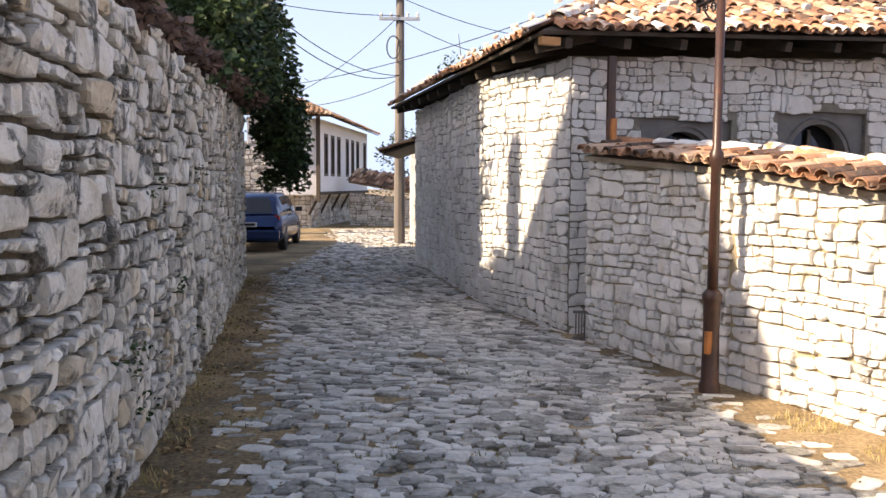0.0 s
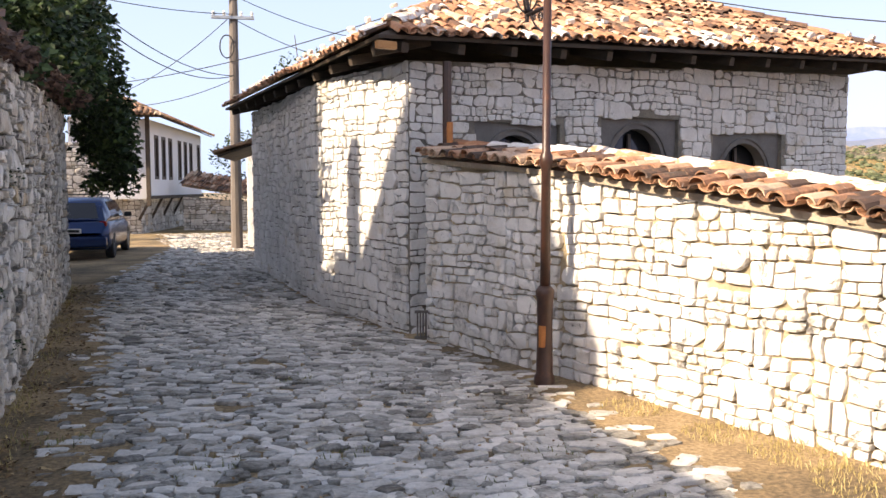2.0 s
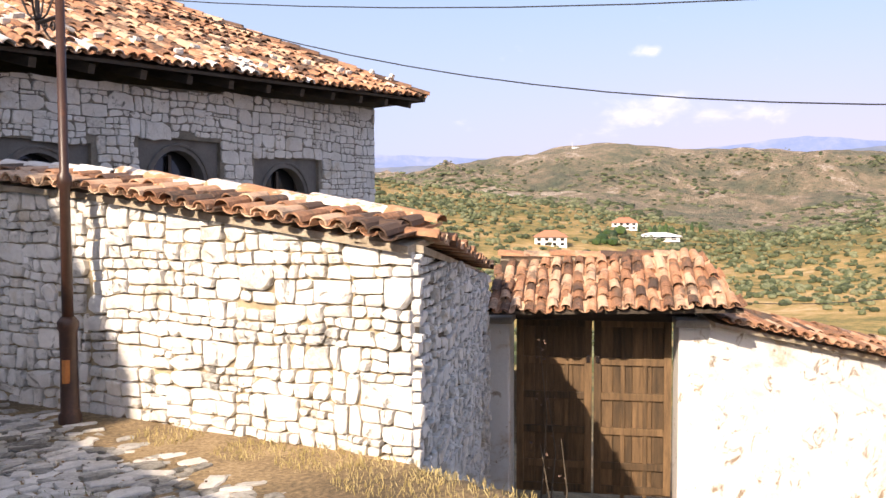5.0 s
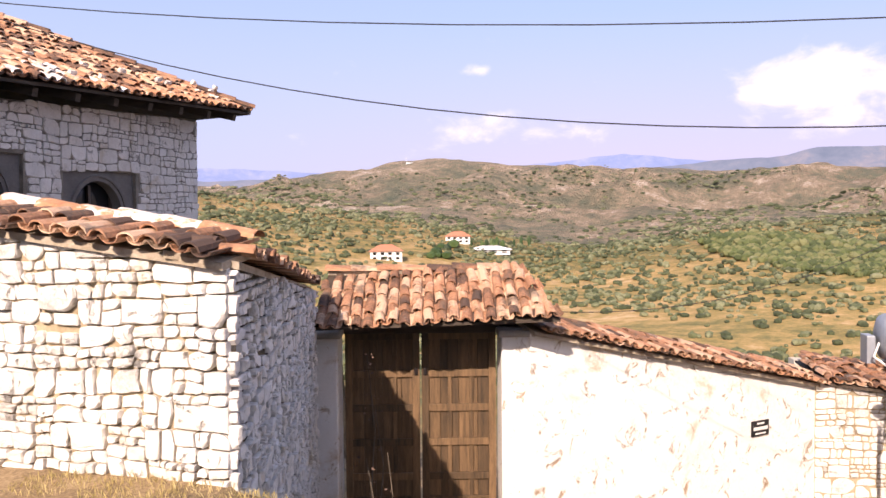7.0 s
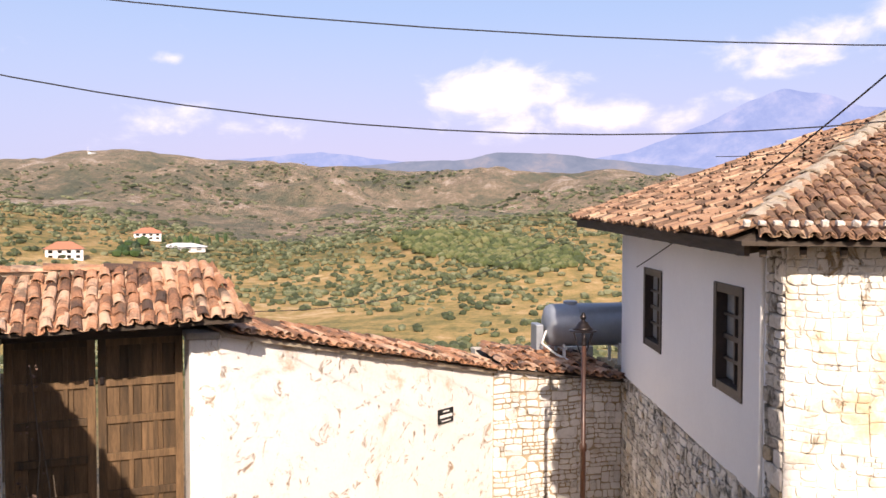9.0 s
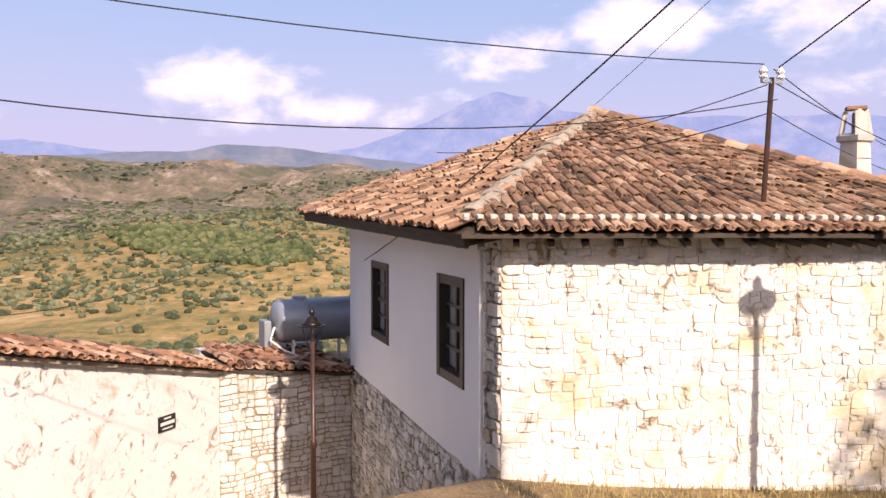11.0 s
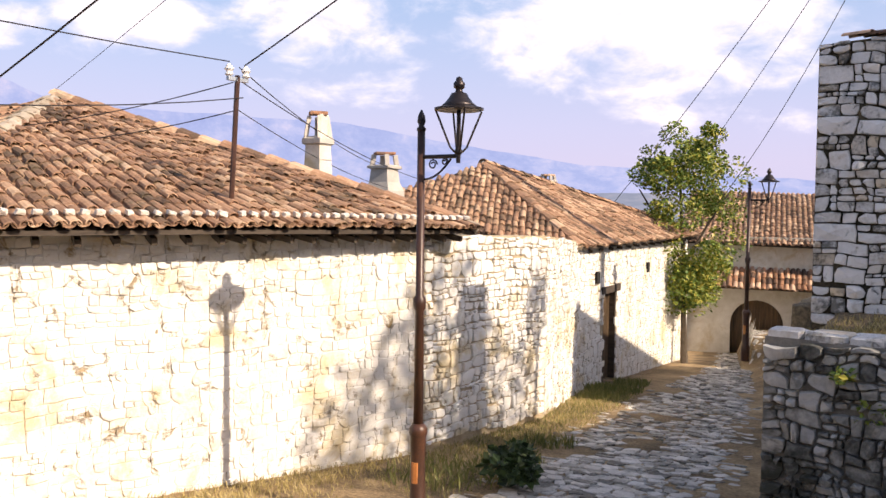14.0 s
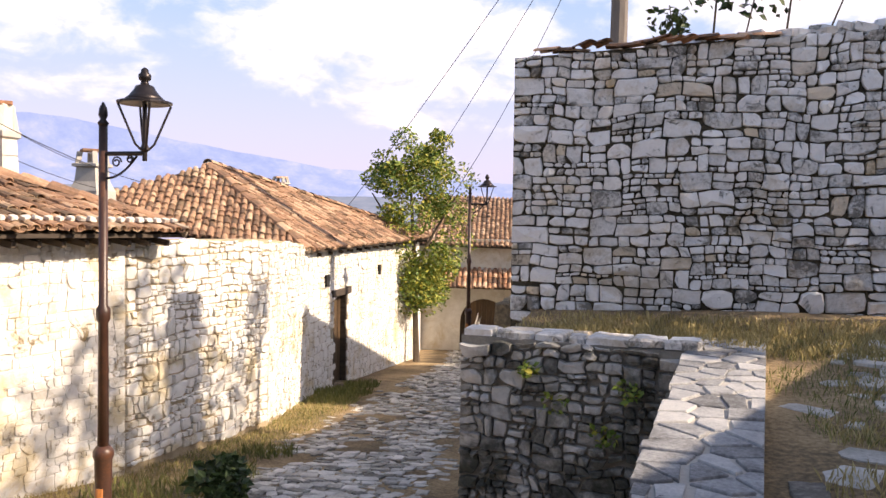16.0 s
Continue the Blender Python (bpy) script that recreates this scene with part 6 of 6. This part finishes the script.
vine = [((-2.55, 9.0, 2.85), 0.35), ((-2.9, 10.0, 2.9), 0.4), ((-3.0, 11.2, 3.3), 0.75), ((-3.1, 12.2, 3.7), 1.0), ((-3.3, 13.4, 3.8), 1.1), ((-3.5, 14.8, 3.7), 1.1), ((-3.4, 16.0, 3.3), 0.9), ((-3.3, 16.8, 2.6), 0.75), ((-3.15, 17.2, 1.9), 0.5), ((-3.6, 15.5, 4.5), 0.7), ((-3.2, 12.5, 4.6), 0.7), ((-3.7, 11.8, 4.4), 0.9), ((-4.0, 13.4, 4.9), 1.0), ((-4.4, 14.8, 4.8), 1.0), ((-4.6, 16.4, 4.4), 1.0)]
rnd = random.Random(55)
for k in range(60):
    y = rnd.uniform(10.5, 17.0)
    x = -2.9 - 0.17 * (y - 10.5) + rnd.uniform(-1.0, 0.35)
    vine.append(((x, y, rnd.uniform(2.7, 4.9)), rnd.uniform(0.25, 0.5)))
for k in range(14):
    vine.append(((-3.25 + rnd.uniform(-0.3, 0.25), rnd.uniform(16.2, 17.6), rnd.uniform(1.5, 3.0)), rnd.uniform(0.2, 0.4)))
for y, x, z, k in ((14.2, -3.35, 4.6, 0.7), (14.6, -3.25, 4.1, 0.7), (15.0, -3.2, 3.6, 0.7), (15.4, -3.1, 3.2, 0.6), (15.8, -3.1, 2.8, 0.6), (16.0, -3.05, 2.4, 0.5), (13.6, -3.3, 4.0, 0.8), (14.0, -3.3, 3.3, 0.7), (12.8, -3.1, 3.3, 0.6), (14.8, -3.6, 5.1, 0.6)):
    vine += [((x, y, z), k)] * 4
shrub("climbing_vine", "dense dark green vine hanging over the street wall", vine, 27000, 0.85, 0.105, M_leaf, 5, 0.9, [((-4.1, 15.2, 0), (-3.9, 15.4, 3.4), 0.06), ((-3.9, 12.5, 0.0), (-3.5, 12.5, 4.4), 0.05)], "vine")
M_bramble = material("dry_bramble", [(0, (0.05, 0.03, 0.025)), (1, (0.20, 0.13, 0.10))], 2, 20, 0.9, 0, 0.2, island=True)
shrub("dry_creeper", "brown withered creeper along the wall top", [((-2.05 - 0.14 * k * 0.9, 5.5 + 0.9 * k, 2.68 + 0.03 * k), 0.5) for k in range(11)], 3500, 0.5, 0.09, M_bramble, 7, 0.45)
crown = []
for k in range(70):
    z = rnd.uniform(-0.9, 4.2)
    reach = float(np.interp(z, [-0.9, 0.2, 2.2, 3.2, 4.2], [0.6, 1.25, 1.7, 1.35, 0.7]))
    a, q = rnd.uniform(0, 6.28), math.sqrt(rnd.random()) * reach
    crown.append(((16.45 + q * math.cos(a), -19.5 + q * math.sin(a), z), rnd.uniform(0.18, 0.42) * (0.6 if z > 3 else 1)))
shrub("lane_tree", "slender tree with yellow-green crown beside the lane house", crown, 21000, 1.75, 0.10, M_leafy, 9, 0.85,
      [((16.4, -19.55, -2.75), (16.45, -19.5, 0.3), 0.11), ((16.45, -19.5, 0.2), (16.6, -19.4, 3.0), 0.07), ((16.45, -19.5, 0.2), (17.4, -18.6, 2.4), 0.05), ((16.45, -19.5, 0.2), (15.5, -20.3, 2.4), 0.05)], "tree")
# tree out of view, added to dapple the lane and its house wall
tall = [((-3.2, -11.0, 7.6), 1.3), ((-3.4, -12.2, 7.0), 1.2), ((-3.0, -9.9, 7.0), 1.0), ((-3.3, -11.5, 8.7), 1.0), ((-3.6, -13.0, 8.0), 1.1), ((-3.2, -11.0, 5.9), 1.2), ((-3.4, -12.8, 5.6), 1.2), ((-2.9, -10.0, 5.4), 0.9)]
shrub("unseen_shade_tree", "unseen leafy tree added behind the street wall to cast dappled shade", tall, 3600, 1.25, 0.2, M_leafy, 10, 0.85, [((-3.3, -11.3, 0.5), (-3.2, -11.2, 6.5), 0.16), ((-3.2, -11.2, 5), (-3.4, -12.8, 7.5), 0.07), ((-3.2, -11.2, 5), (-3.0, -9.9, 7.0), 0.07)], "tree")
shrub("fig_shoots", "leafy shoots growing behind the high wall", [((5.0, -10.9, 4.25), 0.35), ((4.5, -11.1, 4.7), 0.5), ((3.9, -11.3, 4.6), 0.5), ((3.5, -11.4, 4.9), 0.5), ((2.7, -11.5, 4.8), 0.5)], 330, 0.8, 0.13, M_leaf, 11, 0.8,
      [((4.6, -11.0, 2.5), (5.0, -10.9, 4.5), 0.02), ((4.5, -11.1, 2.5), (4.4, -11.1, 5.2), 0.025), ((4.3, -11.1, 2.5), (3.9, -11.3, 5.1), 0.02), ((3.7, -11.3, 2.5), (3.5, -11.4, 5.4), 0.025), ((3.6, -11.3, 2.5), (2.7, -11.5, 5.2), 0.02)])
shrub("wall_ivy", "green creeper lying on the wall top", [((0.6, -10.1, 3.85), 0.5), ((-0.2, -10.3, 3.95), 0.5)], 900, 0.6, 0.08, M_leaf, 13, 0.4)
shrub("low_bush", "dark low bush at the lane edge", [((7.37, -5.55, -0.98), 0.5), ((7.6, -5.8, -1.0), 0.4), ((7.15, -5.5, -1.02), 0.35)], 700, 0.55, 0.10, M_leaf, 15, 0.55)
shrub("roadside_shrub", "thin leafy branches above the house roof", [((0.3, 20.5, 4.3), 0.8), ((1.0, 20.3, 4.5), 0.7)], 500, 0.8, 0.09, M_leaf, 17, 0.8, [((0.3, 20.5, 3.2), (0.2, 20.5, 5.2), 0.02), ((0.9, 20.4, 3.2), (1.2, 20.3, 5.1), 0.02), ((0.5, 20.4, 3.2), (0.7, 20.3, 4.9), 0.02)])
shrub("street_tree", "small green tree beyond the utility pole", [((-2.6, 40.5, 3.1), 0.9), ((-2.0, 40.0, 3.8), 0.7), ((-2.3, 37.5, 1.6), 1.2)], 900, 1.0, 0.13, M_leaf, 19, 0.7, [((-2.2, 40.3, 0), (-2.2, 40.3, 3.0), 0.06)], "tree")
shrub("gate_weeds", "dry straggling weeds beside the gate", [((5.6, 5.5, -0.75), 0.4), ((6.6, 6.3, -0.9), 0.45), ((7.0, 6.75, -0.4), 0.35), ((7.2, 7.0, 0.0), 0.25)], 50, 0.6, 0.035, M_bramble, 21, 1.0,
      [((5.4, 5.3, -1.5), (5.6, 5.5, -0.5), 0.012), ((5.6, 5.3, -1.5), (6.0, 5.6, -0.55), 0.01), ((6.6, 6.3, -1.7), (6.8, 6.5, -0.4), 0.012), ((6.9, 6.7, -1.7), (7.2, 7.0, 0.1), 0.012)])
shrub("hedge", "yellow-green shrubs beyond the white wall", [((12.5 + 0.5 * k, 7.0 - 0.3 * k, -0.55 - 0.13 * k), 0.55) for k in range(8)], 2500, 0.9, 0.10, M_leafy, 23, 0.6)
shrub("joint_weeds", "small tufts rooted in the terrace wall", [((4.0, -6.4, 0.15), 0.2), ((3.6, -6.5, -0.1), 0.15), ((3.4, -6.5, 0.3), 0.15), ((4.2, -6.3, 0.4), 0.12)], 200, 0.7, 0.06, M_leafy, 25, 0.8)
shrub("wall_moss", "dark weeds rooted in the street wall joints", [((-1.98, 5.6, 1.62), 0.16), ((-2.15, 6.7, 0.9), 0.14), ((-1.85, 5.0, 0.7), 0.2), ((-2.35, 7.8, 1.75), 0.16), ((-1.95, 5.3, 0.35), 0.2), ((-2.3, 7.4, 0.4), 0.2)], 420, 0.8, 0.035, M_leaf, 27, 0.7)

# ---- grass ----
spots = [(8.0 + 0.12 * k, -0.8 - 0.45 * k, 0.5, 330) for k in range(12)] + [(7.2, -1.5, 0.9, 500), (7.6, -3.0, 0.8, 500), (7.0, -2.6, 0.9, 450), (9.3, -7.0, 0.8, 350), (10.3, -9.0, 0.8, 320), (11.3, -10.6, 0.8, 320)]
grass("dry_grass", spots, M_dry, 31, "dry yellow grass on the verge below the house wall", 0.07)
strip = []
for k in range(34):
    q = k / 33
    x, y = 7.75 + 5.1 * q, -4.6 - 8.6 * q
    strip += [(x + 0.25, y, 0.42, 190), (x - 0.25, y - 0.05, 0.3, 80)]
grass("verge_turf", strip[2::4] + strip[1::4], M_green, 95, "short green grass between lane and house wall", 0.07)
grass("verge_straw", strip + [(7.0 + 0.3 * k, -0.9 - 0.55 * k, 0.6, 420) for k in range(7)], M_dry, 97, "short bleached straw on the verge", 0.06)
grass("terrace_grass", [(4.5 - 0.3 * k, -7.0 - 0.1 * k, 0.55, 700) for k in range(11)] + [(4.6 - 0.35 * k, -7.7 - 0.1 * k, 0.5, 500) for k in range(9)] + [(1.6, -6.6, 0.3, 260), (1.5, -5.6, 0.25, 220), (1.3, -4.8, 0.25, 220)], M_dry, 33, "straw-coloured grass on the terrace", 0.075)
grass("green_grass", [(12.6, -12.6, 0.6, 900), (13.2, -13.8, 0.4, 500), (11.9, -11.6, 0.5, 500), (8.2, -6.3, 0.4, 200), (8.0, -5.2, 0.7, 350), (8.9, -7.5, 0.4, 200)], M_green, 35, "fresh green grass along the lane edge", 0.15)
grass("wall_foot_grass", [(2.95, 5.0, 0.3, 420), (3.1, 4.4, 0.4, 600), (2.4, 6.2, 0.25, 260), (2.7, 5.5, 0.25, 300), (3.3, 3.9, 0.4, 400)], M_dry, 37, "dry tufts at the foot of the courtyard wall", 0.05)
grass("joint_grass", [(0.9, 4.6, 0.35, 120), (1.4, 5.2, 0.25, 90), (0.2, 5.6, 0.2, 60), (-0.6, 5.4, 0.25, 80), (-1.6, 6.2, 0.3, 90), (0.6, 7.5, 0.3, 60), (-0.1, 7.6, 0.2, 50), (1.6, 4.3, 0.3, 110)], M_green, 39, "green tufts between the cobbles", 0.05)
grass("terrace_green", [(0.9, -5.2, 0.4, 500), (0.4, -6.4, 0.5, 600), (-0.2, -4.6, 0.4, 300), (1.9, -6.6, 0.5, 700), (1.2, -7.4, 0.6, 700), (2.2, -7.6, 0.5, 500), (1.5, -5.8, 0.4, 500)], M_green, 41, "short green grass on the terrace path", 0.06)


rnd = random.Random(91)
foot = [(-1.45, 1.2), (-1.87, 4.78), (-2.16, 6.58), (-2.66, 9.6), (-3.7, 15.2)]
litter, tufts = [], []
for (ax, ay), (bx, by) in zip(foot, foot[1:]):
    n = int(math.hypot(bx - ax, by - ay) * 5)
    for i in range(n):
        k = (i + rnd.random()) / n
        x, y = ax + (bx - ax) * k, ay + (by - ay) * k
        tufts.append((x + 0.12, y, 0.16, rnd.choice((4, 8, 25, 40))))
        for _ in range(rnd.randrange(10, 45)):
            px, py = x + 0.1 + abs(rnd.gauss(0, 0.28)), y + rnd.uniform(-0.15, 0.15)
            litter.append((0, T3((px, py, ground(px, py) + rnd.uniform(0.004, 0.03))) @ Euler((rnd.uniform(-0.5, 0.5), rnd.uniform(-0.5, 0.5), rnd.uniform(0, 6.3))).to_matrix().to_4x4() @ Matrix.Scale(rnd.uniform(0.02, 0.06), 4)))
for _ in range(900):
    px, py = rnd.uniform(-1.2, 2.6), rnd.uniform(2.8, 11)
    litter.append((0, T3((px, py, ground(px, py) + 0.03)) @ Euler((rnd.uniform(-0.4, 0.4), rnd.uniform(-0.4, 0.4), rnd.uniform(0, 6.3))).to_matrix().to_4x4() @ Matrix.Scale(rnd.uniform(0.012, 0.035), 4)))
grass("wall_foot_tufts", tufts, M_dry, 93, "withered grass at the foot of the street wall", 0.06)
M_litter = material("dead_leaf", [(0, (0.08, 0.045, 0.02)), (0.5, (0.22, 0.13, 0.06)), (1, (0.42, 0.30, 0.15))], 2, 20, 0.9, 0, 0.3, island=True)
tagged(bulk("leaf_litter", LEAF, litter, M_litter), "dry brown fallen leaves along the street edge", "leaves", kind="stuff")


# ---- cobbled paving ----
def paving(name, label, left, right, step0, budget, near, seed, size=1.0, bare=-0.62):
    """Rows of irregular stones between two edge lines, given as points in the same order."""
    rnd, rows = random.Random(seed), []
    L = [Vector((*p, 0)) for p in left]
    R = [Vector((*p, 0)) for p in right]

    def along(pts, k):
        k = k * (len(pts) - 1)
        i = min(int(k), len(pts) - 2)
        return pts[i].lerp(pts[i + 1], k - i)
    total = sum((b - a).length for a, b in zip(L, L[1:]))
    s = 0.0
    while s < total:
        h = step0 * rnd.choice((0.7, 0.9, 1.0, 1.15, 1.4)) * size
        a, b = along(L, min(1, (s + h / 2) / total)), along(R, min(1, (s + h / 2) / total))
        d = (b - a).normalized()
        fwd = Vector((-d.y, d.x, 0))
        w, width = rnd.uniform(-0.1, 0.05), (b - a).length
        while w < width:
            ww = rnd.choice((0.13, 0.18, 0.22, 0.28, 0.36)) * size
            c = a + d * (w + ww / 2) + fwd * (0.05 * noise.noise(Vector((w * 0.9, s * 0.5, seed))) * 2 + rnd.uniform(-0.015, 0.015))
            edge = min(w, width - w) / 0.35
            if rnd.random() < 0.95 and (edge > 1 or rnd.random() < 0.35 + 0.6 * max(0, edge)) and noise.noise(Vector((c.x * 0.9, c.y * 0.9, 7))) + 0.35 * noise.noise(Vector((c.x * 4, c.y * 4, 3))) > bare:
                g = ground(c.x, c.y) - 0.016 * clamp01(1.4 - edge)
                gx = (ground(c.x + 0.15, c.y) - ground(c.x - 0.15, c.y)) / 0.3
                gy = (ground(c.x, c.y + 0.15) - ground(c.x, c.y - 0.15)) / 0.3
                t = rnd.gauss(0, 0.28)
                X = d * math.cos(t) + fwd * math.sin(t)
                Z = fwd * math.cos(t) - d * math.sin(t)
                X = Vector((X.x, X.y, X.x * gx + X.y * gy + rnd.uniform(-0.05, 0.05)))
                Z = Vector((Z.x, Z.y, Z.x * gx + Z.y * gy + rnd.uniform(-0.06, 0.06)))
                rows.append((rnd.randrange(28), T3((c.x, c.y, g + rnd.uniform(-0.022, 0.006))) @ frame_of(X * (ww - 0.012) * rnd.uniform(0.85, 1.08), Vector((0, 0, -0.026)), Z * (h - 0.010) * rnd.uniform(0.85, 1.1))))
            w += ww
        s += h
    road = part(name, MB().box((0.3, 0.3, 0.02), T3((*near[:2], ground(*near[:2]) - 0.06))), M_earth)
    tagged(road, label, "paving", kind="structure")
    pieces("cobble", "cobble", STONE_UNITS, rows, M_cob, M_cob_j, road, budget, near)


paving("road_upper", "worn grey cobbled street between stone walls", [(-1.1, -1.5), (-1.25, 3.0), (-1.5, 5.0), (-1.95, 8.0), (-2.65, 11.5), (-3.3, 15.5), (-3.2, 24.0), (-4.6, 31.0)],
       [(2.2, -1.5), (2.5, 3.2), (2.3, 5.4), (1.95, 7.4), (1.22, 9.4), (0.36, 12.1), (-0.7, 20.0), (-0.9, 31.5)], 0.145, 300, (0.8, 4.8, 0), 43, 0.72)
paving("road_lower", "cobbled lane descending between house and terrace", [(5.2, -5.0), (6.0, -7.4), (7.2, -9.6), (9.6, -13.2), (12.4, -17.4), (15.0, -21.5), (16.8, -24.5)],
       [(7.0, -4.4), (8.2, -6.4), (9.7, -8.9), (12.4, -13.6), (14.8, -18.4), (17.0, -22.0), (18.6, -24.0)], 0.16, 250, (6.8, -6, -1), 45, 0.8, -0.28)
paving("path_terrace", "worn stone path on the terrace", [(-0.6, -1.8), (-0.4, -4.5), (-0.6, -8.0)], [(0.7, -1.8), (1.5, -4.5), (2.3, -8.0)], 0.2, 120, (0.8, -4.5, 0.3), 47, 1.1, -0.12)


# ---- valley: olives and houses ----
def blob(seed):
    rnd = random.Random(seed)
    bm = bmesh.new()
    bmesh.ops.create_icosphere(bm, subdivisions=1, radius=1.0)
    for v in bm.verts:
        v.co *= 1 + 0.30 * noise.noise(v.co * 2.2 + Vector((seed, 0, 0))) + rnd.uniform(-0.13, 0.13)
        v.co.z *= 0.8
    bm.verts.index_update()
    out = [tuple(v.co) for v in bm.verts], [tuple(v.index for v in f.verts) for f in bm.faces]
    bm.free()
    return out


BLOBS = [blob(k) for k in range(6)]
rnd = random.Random(77)
rows = []
while len(rows) < 14000:
    az = rnd.uniform(30, 98)
    r = math.sqrt(rnd.uniform(0.01, 1)) * 800
    if r < 75:
        continue
    x, y = r * math.sin(radians(az)), r * math.cos(radians(az))
    if noise.noise(Vector((x * 0.012, y * 0.012, 5))) + rnd.uniform(-0.45, 0.45) < -0.08:
        continue
    s = rnd.uniform(0.7, 2.0) * (0.75 + r / 1400)
    z = terrain(x, y) + s * 0.45
    for _ in range(rnd.choice((1, 2, 3))):
        rows.append((rnd.randrange(6), T3((x + rnd.uniform(-1, 1) * s, y + rnd.uniform(-1, 1) * s, z)) @ pose(0, 0, 0, 0, 0, rnd.uniform(0, 360)) @ Matrix.Diagonal((s, s, s * rnd.uniform(0.7, 1.1), 1))))
tagged(bulk("olive_grove", BLOBS, rows, M_olive, None), "silvery green olive trees scattered over the valley slopes", "olive grove", kind="stuff")
rows = []
while len(rows) < 6500:
    az, r = rnd.uniform(30, 95), rnd.uniform(820, 1950)
    x, y = r * math.sin(radians(az)), r * math.cos(radians(az))
    if noise.noise(Vector((x * 0.004, y * 0.004, 9))) + rnd.uniform(-0.3, 0.3) < 0.02:
        continue
    s = rnd.uniform(1.2, 4.2)
    rows.append((rnd.randrange(6), T3((x, y, terrain(x, y) + s * 0.2)) @ Matrix.Diagonal((s * 1.3, s * 1.3, s * 0.8, 1))))
tagged(bulk("hill_scrub", BLOBS, rows, M_olive, None), "dark scrub on the far hillsides", "scrub", kind="stuff")


def place_at(az, el):
    for r in np.arange(150, 2600, 8.0):
        x, y = r * math.sin(radians(az)), r * math.cos(radians(az))
        z = terrain(x, y)
        if z >= EYE + r * math.tan(radians(el)):
            return Vector((x, y, z)), r
    return Vector((x, y, z)), r


def far_house(az, el, width_deg, height_deg, label, roofm):
    p, r = place_at(az, el)
    w, h = r * radians(width_deg), r * radians(height_deg)
    t = thing("valley_house", label, "house", m=T3(p) @ pose(0, 0, 0, 0, 0, -az))
    part("wall", MB().box((w, w * 0.7, h), T3((0, w * 0.35, h / 2 - 1))), M_white, t)
    mb = MB()
    o = w * 0.06
    mb.add([(-w / 2 - o, -o, h - 1), (w / 2 + o, -o, h - 1), (w / 2 + o, w * 0.7 + o, h - 1), (-w / 2 - o, w * 0.7 + o, h - 1), (-w * 0.2, w * 0.35, h + h * 0.45), (w * 0.2, w * 0.35, h + h * 0.45)],
           [(0, 1, 5, 4), (1, 2, 5), (2, 3, 4, 5), (3, 0, 4), (3, 2, 1, 0)])
    part("roof", mb, roofm, t)
    for k in range(4):
        for j in range(2):
            part("window", MB().box((w * 0.11, 0.2, h * 0.24), T3((-w * 0.36 + k * w * 0.24, -0.05, h * (0.2 + 0.42 * j)))), M_dark, t)


M_wood_green = material("pine_wood", [(0, (0.045, 0.065, 0.022)), (0.5, (0.085, 0.11, 0.035)), (1, (0.16, 0.165, 0.07))], 0.05, 0.8, 0.9, 0, 0.28, island=True)
rows = []
for k in range(420):
    a, q = rnd.uniform(0, 6.28), math.sqrt(rnd.random())
    az = 75.5 + 6.0 * q * math.cos(a)
    p, r = place_at(az, -2.3 + 1.1 * q * math.sin(a) - 0.12 * (az - 75.5))
    s = r * rnd.uniform(0.0035, 0.0065)
    for _ in range(3):
        rows.append((rnd.randrange(6), T3(p + Vector((rnd.uniform(-1, 1) * s * 2, rnd.uniform(-1, 1) * s * 2, s * 0.5))) @ Matrix.Diagonal((s, s, s * rnd.uniform(0.8, 1.3), 1))))
tagged(bulk("hillside_wood", BLOBS, rows, M_wood_green, None), "fresh green wood on the slope across the valley", "wood", kind="stuff")
M_redroof = plain("red_roof", (0.46, 0.19, 0.11), 0.8)
far_house(47.75, -2.7, 2.2, 0.75, "white villa with red hipped roof in the valley", M_redroof)
far_house(52.7, -1.5, 1.7, 0.55, "distant white house with orange roof among trees", M_redroof)
far_house(54.9, -2.25, 2.8, 0.35, "long low white building in the valley", M_white)
rows = []
for k in range(26):
    az, el = (rnd.uniform(53.2, 58), rnd.uniform(-2.0, -1.6)) if k < 16 else (rnd.uniform(49.2, 52.5), rnd.uniform(-2.9, -1.8))
    p, r = place_at(az, el)
    s = r * radians(rnd.uniform(0.10, 0.16)) if k < 16 else r * radians(rnd.uniform(0.25, 0.45))
    rows.append((rnd.randrange(6), T3(p + Vector((0, 0, s * (1.5 if k < 16 else 0.6)))) @ Matrix.Diagonal((s, s, s * (4.0 if k < 16 else 1.1), 1))))
tagged(bulk("valley_trees", BLOBS, rows, M_leaf, None), "cypresses and leafy trees round the valley houses", "trees", kind="stuff")
mast, r = place_at(49.2, 4.0)
tw = thing("radio_mast", "thin white radio mast on the hilltop", "mast", m=T3(mast))
part("shaft", MB().tube([(0, 0, -5), (0, 0, 17)], 0.6, 6, 0.35), M_white, tw)
part("hut", MB().box((20, 8, 5), T3((14, 0, 2))), M_white, tw)

lay_pieces()
